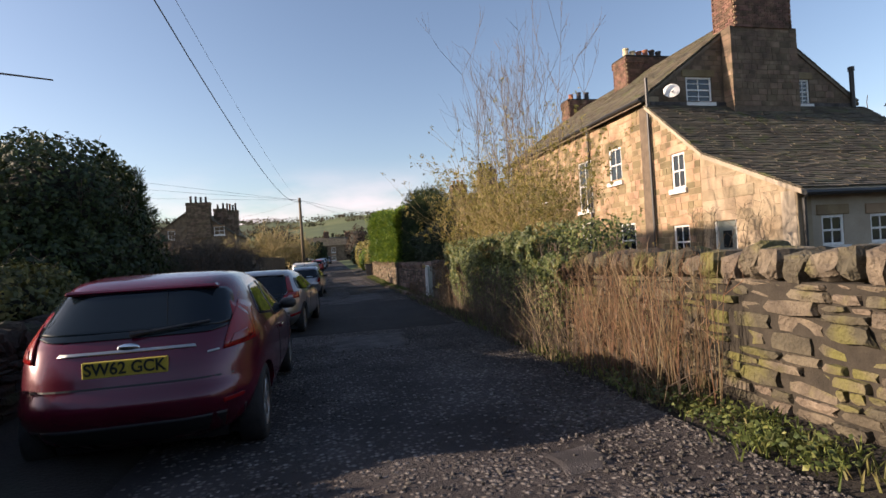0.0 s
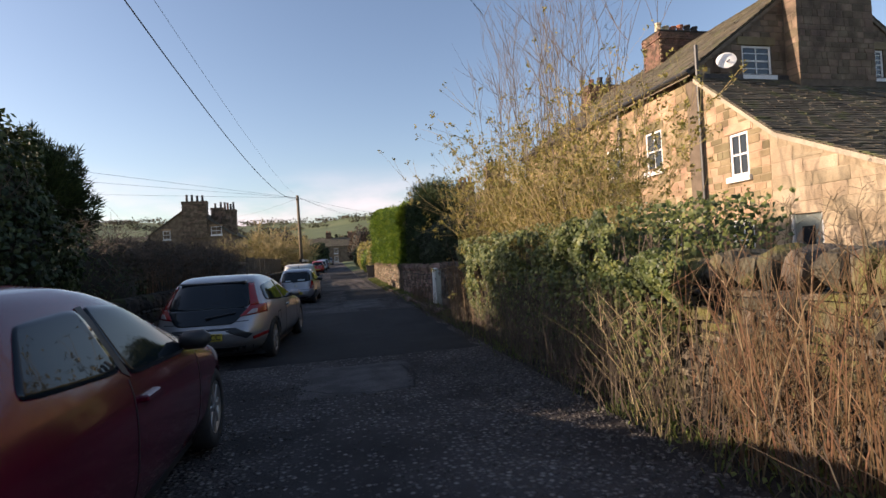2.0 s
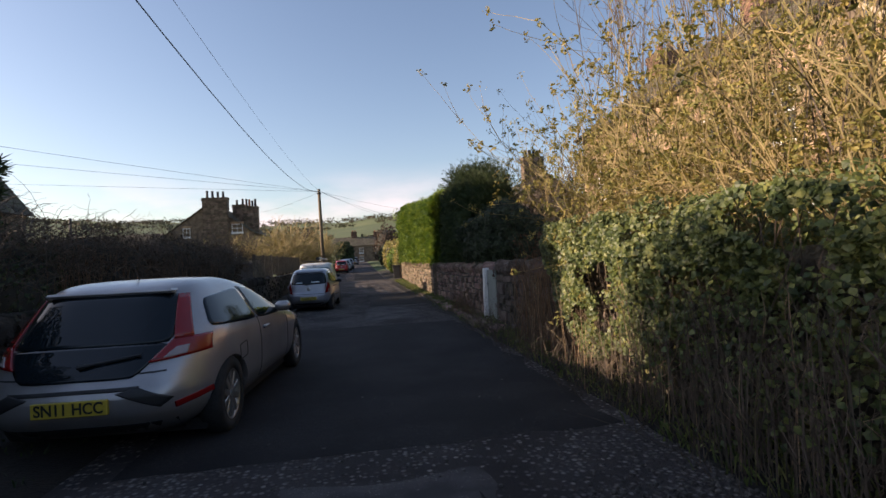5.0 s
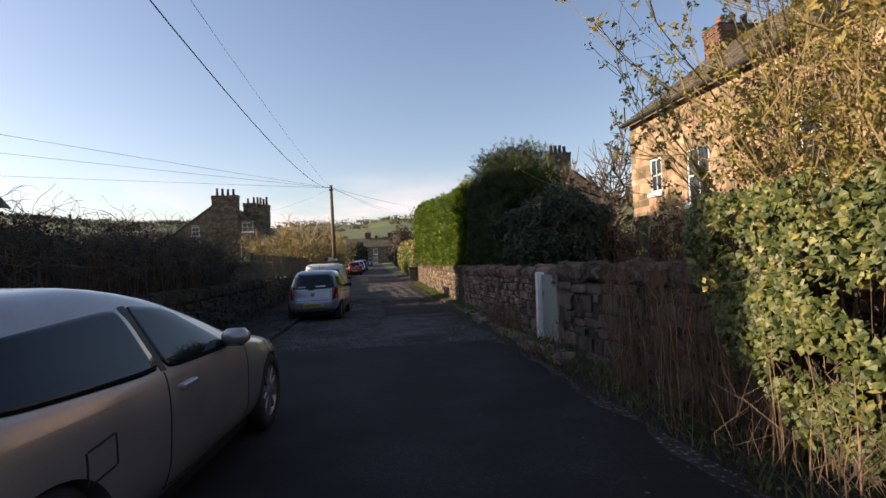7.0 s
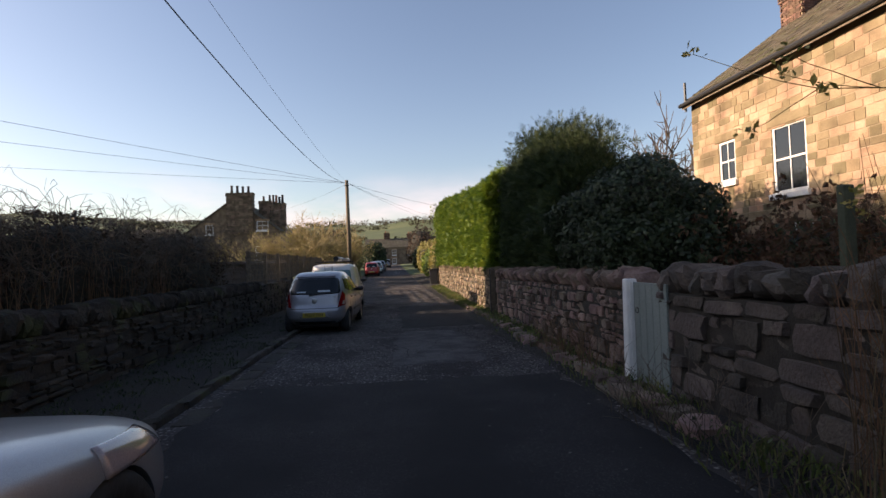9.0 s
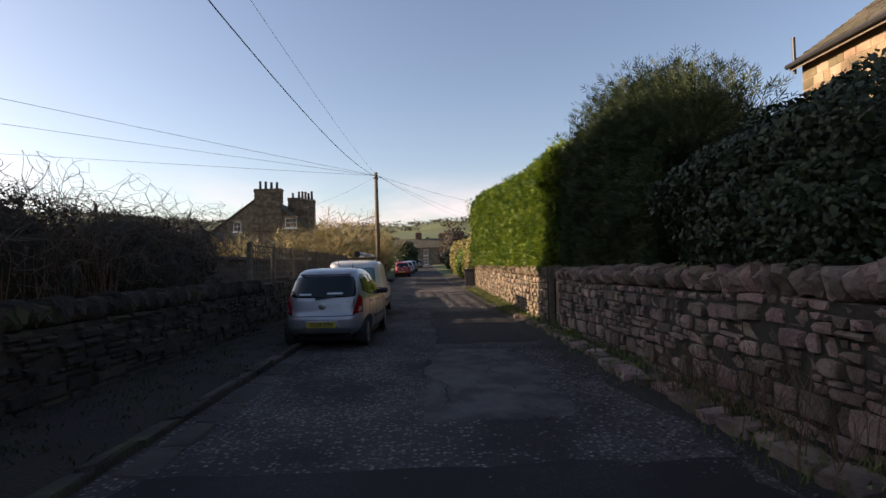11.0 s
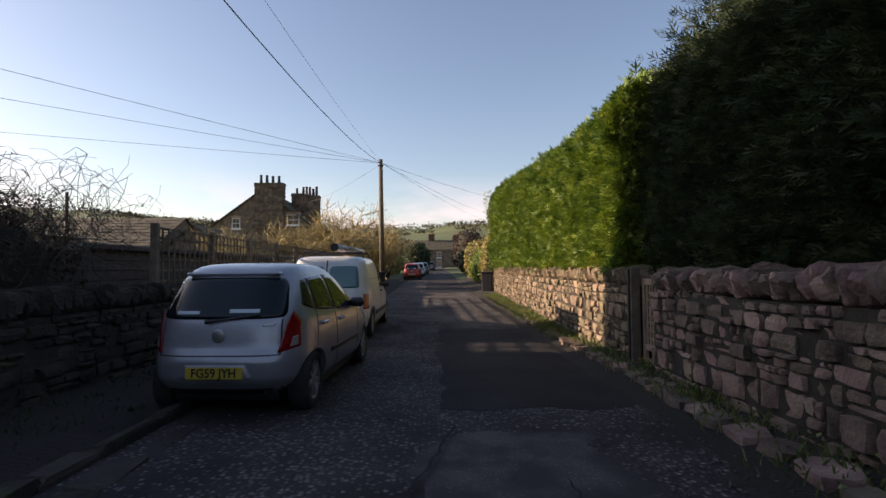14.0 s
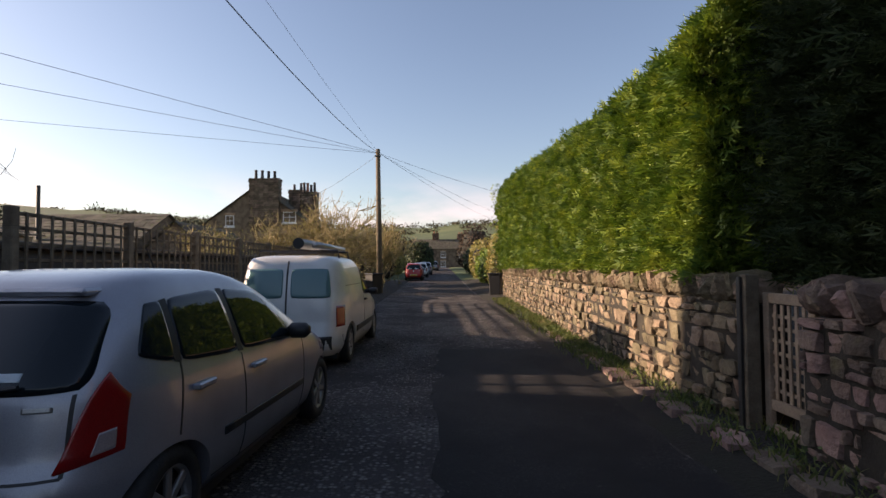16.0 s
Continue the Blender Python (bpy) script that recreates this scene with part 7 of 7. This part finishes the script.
# ---------------------------------------------------------------- west side: trellis, sheds, houses
tr = thing("trellis_fence", pose(-3.0, 24.4, 0.75), "weathered timber trellis fence on the low wall", "fence")
for k in range(9):
    part("post", boxm(-0.05, k * 1.9 - 0.05, -0.4, 0.05, k * 1.9 + 0.05, 0.97, bevel=0.01), M["oldwood"], tr)
for zz in (0.10, 0.26, 0.42, 0.58, 0.74, 0.885):
    part("rail", boxm(-0.02, 0.05, zz, 0.02, 15.2, zz + 0.035, bevel=0.005), M["oldwood"], tr)
slat = boxm(-0.010, -0.013, 0.08, 0.010, 0.013, 0.92)
sm = finish(slat, "slat", M["oldwood"])
for k in range(88):
    ob = new("slat", sm)
    ob.parent = tr
    ob.location = (0.034, 0.15 + k * 0.171, 0)
zig = thing("folding_airer", pose(-9.4, 38.6, -0.55), "white folding metal airer standing in the yard", "airer")
for k in range(6):
    a, b = (1.85, 1.35) if k % 2 else (1.35, 1.85)
    part("bar", tube(bmesh.new(), [(k * 0.32, 0, a), (k * 0.32 + 0.32, 0, b)], 0.022, 6), M["white"], zig)
for k in (1, 5):
    part("leg", tube(bmesh.new(), [(k * 0.32, 0, 0), (k * 0.32, 0, 1.85)], 0.02, 6), M["white"], zig)


def plain_house(name, x0, x1, y0, y1, base, eave, ridge, along, label, wallm, roofm, windows=(), rows=14, over=0.2):
    """A small pitched-roof house; along: the ridge's axis. windows: (face, u, z, w, h)."""
    h = thing(name, pose(x0, y0, base), label, "house")
    W, D = x1 - x0, y1 - y0
    bm = bmesh.new()
    e, r = eave - base, ridge - base
    if along == "y":
        prof = [(0, 0), (W, 0), (W, e), (W / 2, r), (0, e)]
        vs = [[bm.verts.new((px, yy, pz)) for px, pz in prof] for yy in (0, D)]
    else:
        prof = [(0, 0), (D, 0), (D, e), (D / 2, r), (0, e)]
        vs = [[bm.verts.new((xx, py, pz)) for py, pz in prof] for xx in (0, W)]
    for k in range(5):
        bm.faces.new((vs[0][k], vs[0][(k + 1) % 5], vs[1][(k + 1) % 5], vs[1][k]))
    bm.faces.new(vs[0])
    bm.faces.new(vs[1])
    bmesh.ops.recalc_face_normals(bm, faces=bm.faces)
    part("wall", bm, M[wallm], h)
    o = over
    d = o * (r - e) / ((W if along == "y" else D) / 2)
    if along == "y":
        q = [((-o, D + o, e - d), (-o, -o, e - d), (W / 2, -o, r), (W / 2, D + o, r)), ((W + o, -o, e - d), (W + o, D + o, e - d), (W / 2, D + o, r), (W / 2, -o, r))]
    else:
        q = [((-o, -o, e - d), (W + o, -o, e - d), (W + o, D / 2, r), (-o, D / 2, r)), ((W + o, D + o, e - d), (-o, D + o, e - d), (-o, D / 2, r), (W + o, D / 2, r))]
    for s in q:
        up = [Vector(p) + Vector((0, 0, 0.05)) for p in s]
        slate_roof("roof_slope", *up, rows, h, int(x0 * 3 + y0) % 97 + rows, roofm, wid=(0.35, 0.7))
    for f, u, z, w, hh in windows:
        m = {"S": pose(x0 + u, y0 - 0.05, z), "E": pose(x1 + 0.05, y0 + u, z, 0, 0, 90), "W": pose(x0 - 0.05, y0 + u, z, 0, 0, -90)}[f]
        sash_window("window_9", w, hh, m, "white framed window of a cottage further off", (2, 1), "far windows")
    return h


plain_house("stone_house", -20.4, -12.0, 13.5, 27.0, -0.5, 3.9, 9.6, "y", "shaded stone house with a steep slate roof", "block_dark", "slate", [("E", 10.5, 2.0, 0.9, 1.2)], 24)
plain_house("garage", -15.0, -10.2, 32.0, 33.8, -0.6, 2.0, 2.5, "y", "low cream-rendered garage with a flat pitched roof", "render_wall", "slate", (), 6)
outh = thing("outbuilding", pose(-9.2, 24.9, -0.5), "long low dark boarded outbuilding with a flat felt roof", "outbuilding")
part("core", boxm(0.03, 0.03, 0, 4.77, 10.87, 1.86), M["core"], outh)
for k in range(11):
    part("board", boxm(-0.0, -0.012, 0.02 + k * 0.168, 4.8, 0.028, 0.176 + k * 0.168, bevel=0.006), M["greywood"], outh)
    part("board", boxm(4.772, 0.03, 0.02 + k * 0.168, 4.812, 10.9, 0.176 + k * 0.168, bevel=0.006), M["greywood"], outh)
part("roof", boxm(-0.15, -0.2, 1.875, 4.95, 11.05, 1.96, bevel=0.01), M["concrete"], outh, "flat grey felt roof")
part("fascia", boxm(-0.16, -0.235, 1.84, 4.96, -0.202, 1.97, bevel=0.006), M["palewood"], outh, "pale timber fascia")
plain_house("shed", -14.0, -5.5, 40.5, 44.5, -1.0, 1.25, 1.6, "x", "long low shed with a grey sheet roof", "core", "slate", (), 6)
plain_house("cottage", -24.0, -15.0, 46.0, 54.0, -1.5, 2.2, 4.3, "x", "low cottage with a brown slate roof", "block_dark", "slate", (), 10)
plain_house("cottage", -15.0, -11.0, 47.0, 54.0, -1.5, 1.8, 3.6, "y", "gabled cottage with a dark brown roof", "block_dark", "slate", (), 10)
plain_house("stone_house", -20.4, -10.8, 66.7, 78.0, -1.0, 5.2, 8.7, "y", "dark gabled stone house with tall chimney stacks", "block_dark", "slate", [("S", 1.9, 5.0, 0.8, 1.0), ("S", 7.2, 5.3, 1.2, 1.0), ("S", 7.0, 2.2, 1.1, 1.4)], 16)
chimney("chimney_stack", -14.9, 66.9, 5.0, 9.25, 2.7, 0.9, ["blackclay", "blackclay", "blackclay", "blackclay"], "broad dark stone chimney stack with tall pots", ("block_dark", "cream"), 0.9)
chimney("chimney_stack", -11.6, 70.0, 5.0, 8.5, 1.6, 0.9, ["blackclay", "clay", "blackclay", "blackclay"], "narrow dark stone chimney stack with tall pots", ("block_dark", "cream"), 0.9)
chimney("chimney_stack", -13.3, 72.0, 5.5, 9.0, 1.6, 0.9, ["blackclay", "blackclay"], "narrow dark stone chimney stack on the ridge", ("block_dark", "cream"), 0.7)
plain_house("stone_house", 13.4, 21.0, 46.6, 56.0, -1.0, 5.3, 8.0, "y", "stone house with tall chimneys behind the conifers", "block", "slate", (), 16)
chimney("chimney_stack", 16.25, 46.95, 5.5, 9.4, 1.75, 0.8, ["blackclay", "blackclay", "blackclay", "blackclay"], "stone chimney stack with four dark pots", ("block_dark", "cream"), 0.7)
chimney("chimney_stack", 13.7, 48.5, 4.8, 8.1, 1.5, 0.8, ["clay", "clay", "clay"], "red brick chimney stack with clay pots", pot_h=0.5)
plain_house("cottage", -4.0, 7.5, 118.0, 126.0, 0.6, 4.6, 6.6, "x", "pale stone cottages closing the end of the lane", "block_dark", "slate", [("S", 2.0, 3.0, 0.9, 1.1), ("S", 5.5, 3.0, 0.9, 1.1), ("S", 9.0, 3.0, 0.9, 1.1), ("S", 5.5, 1.2, 0.9, 1.1)], 10)
chimney("chimney_stack", 0.5, 122.0, 6.0, 7.8, 1.2, 0.8, ["clay", "clay"], "small brick chimney on the end cottages")
chimney("chimney_stack", 5.5, 122.0, 6.0, 7.6, 1.2, 0.8, ["clay", "clay"], "small brick chimney on the end cottages")
single("parapet", boxm(-14.0, 110, 0, -4.6, 110.5, 2.0, bevel=0.03), M["block_dark"], "low stone garden wall near the cottages", "wall", "structure")

# ---------------------------------------------------------------- trees further off


def bare_tree(name, base, h, spread, material, label, seed, stems=5, depth=3, kids=4, leafm=None, nleaf=0, lsz=0.08):
    t = thing(name, pose(*base), label, "tree")
    tw = Twigs()
    tw.stem([(0, 0, -0.2), (0.03, 0, h * 0.15), (0.0, 0.04, h * 0.3)], 0.03 * h, 0.022 * h)
    for i in range(stems):
        a = 6.283 * i / stems + nr.rand()
        d = np.array((math.cos(a) * spread, math.sin(a) * spread, 1.0))
        tw.grow((0, 0, h * (0.15 + 0.15 * nr.rand())), d / np.linalg.norm(d), h * 0.42, 0.012 * h, depth, kids, 0.25, 0.06, 0.6, 0.62)
    tw.build("crown", material, t)
    if nleaf:
        tips = np.array(tw.tips)
        P = tips[nr.randint(0, len(tips), nleaf)] + nr.normal(size=(nleaf, 3)) * 0.2
        plant_mesh("foliage", [leaves(P, lsz, None, 1, 1.5, 4)], leafm, t, kind="stuff")
    return t


for x, y, h, s in ((-4.4, 47, 4.9, 0.9), (-7.5, 48.5, 4.2, 1.0), (-5.8, 53, 4.4, 1.0), (-2.6, 54, 4.2, 0.9), (-9.8, 44, 3.6, 1.1), (-12.5, 50, 4.0, 1.0)):
    bare_tree("bare_tree", (x, y, lane_z(y) - 0.2), h, s, M["twig_gold"], "golden-brown bare orchard tree with a spreading crown", 3, 9, 3, 5, M["leaf_gold"], 2600, 0.05)
for x, y, h in ((15.0, 36, 8.0), (12.5, 38, 7.0), (24, 20, 7.5)):
    bare_tree("bare_tree", (x, y, 0), h, 0.45, M["twig"], "fine-twigged bare tree behind the terrace", 4, 8, 3, 4)
bare_tree("copper_tree", (25, 15.5, 0), 6.4, 0.6, M["twig"], "tree with copper-brown leaves behind the house", 4, 7, 2, 4, M["leaf_brown"], 5000, 0.13)
for x, y, s, lf, lab in ((-1.3, 86, (1.7, 1.7, 2.2), "leaf_dark", "dark rounded evergreen tree beside the lane"), (4.9, 49.5, (0.9, 2.4, 1.8), "leaf_gold", "golden hedge bush beyond the conifers"), (4.8, 55, (1.0, 3.2, 1.3), "leaf_conifer", "green hedge bush along the lane"), (5.0, 63, (1.2, 4.0, 1.9), "leaf_gold", "golden hedge further down the lane"), (5.3, 74, (1.4, 5.5, 1.7), "leaf_dark", "dark hedge further down the lane"), (-4.2, 64, (1.3, 4.5, 1.2), "leaf_brown", "brown hedge behind the parked cars"), (-4.0, 76, (1.3, 5.5, 1.5), "leaf_gold", "straw-coloured hedge beside the lane"), (-5.5, 56.5, (1.4, 3.0, 1.0), "leaf_brown", "low brown bush under the orchard trees"), (6.5, 96, (2.5, 8, 3.4), "leaf_brown", "russet trees near the end cottages"), (-7.5, 100, (4.0, 8, 3.4), "leaf_brown", "russet trees near the end cottages")):
    bush("roadside_bush", (x, y, lane_z(min(y, 118)) + s[2] * 0.85), s, 2600, 0.11 + 0.0022 * (y - 45), lf, lab, x + y, core=0.8, cat="bush")

# woods and hedge lines on the far hills
wv = []
for i in range(2600):
    a = radians(nr.uniform(-75, 75))
    r = 180 + 640 * nr.rand() ** 0.7
    x, y = r * math.sin(a), r * math.cos(a)
    d = noise.noise((x * 0.011, y * 0.011, 2.0))
    if d < 0.12 and r < 640:
        continue
    wv.append((x, y, land_z(x, y)))
Pw = []
for x, y, z in wv:
    k = 26
    s = 2.2 + 2.6 * nr.rand()
    q = nr.normal(size=(k, 3)) * np.array((s * 1.1, s * 1.1, s * 0.35)) + np.array((x, y, z + s * 0.5))
    Pw.append(q)
Pw = np.concatenate(Pw)
M["wood_far"] = mat("far_woodland", ((0.035, 0.034, 0.018), (0.075, 0.060, 0.032), (0.05, 0.06, 0.025)), 0.02, 0.95, bump=0.0, vary=0.3, island=True)
tagged(plant_mesh("far_woods", [leaves(Pw, 1.5, (0, -0.6, 0.6), 1.0, 1.3, 4)], M["wood_far"]), "brown winter woods and hedges on the hills", "woods", kind="stuff")
n2 = 7000
yh = 95 + 75 * nr.rand(n2)
xh = nr.uniform(-90, 60, n2)
ok2 = (np.abs(xh - 2) > 7) | (yh > 132)
Pm = np.stack([xh, yh, np.array([land_z(a, b) for a, b in zip(xh, yh)]) + 3.4 * nr.rand(n2) * (0.6 + 0.4 * np.sin(xh * 0.21))], 1)[ok2]
tagged(plant_mesh("valley_trees", [leaves(Pm, 0.75, (0, -0.6, 0.5), 1.0, 1.4, 4)], M["leaf_brown"]), "russet bare treetops in the valley beyond", "woods", kind="stuff")
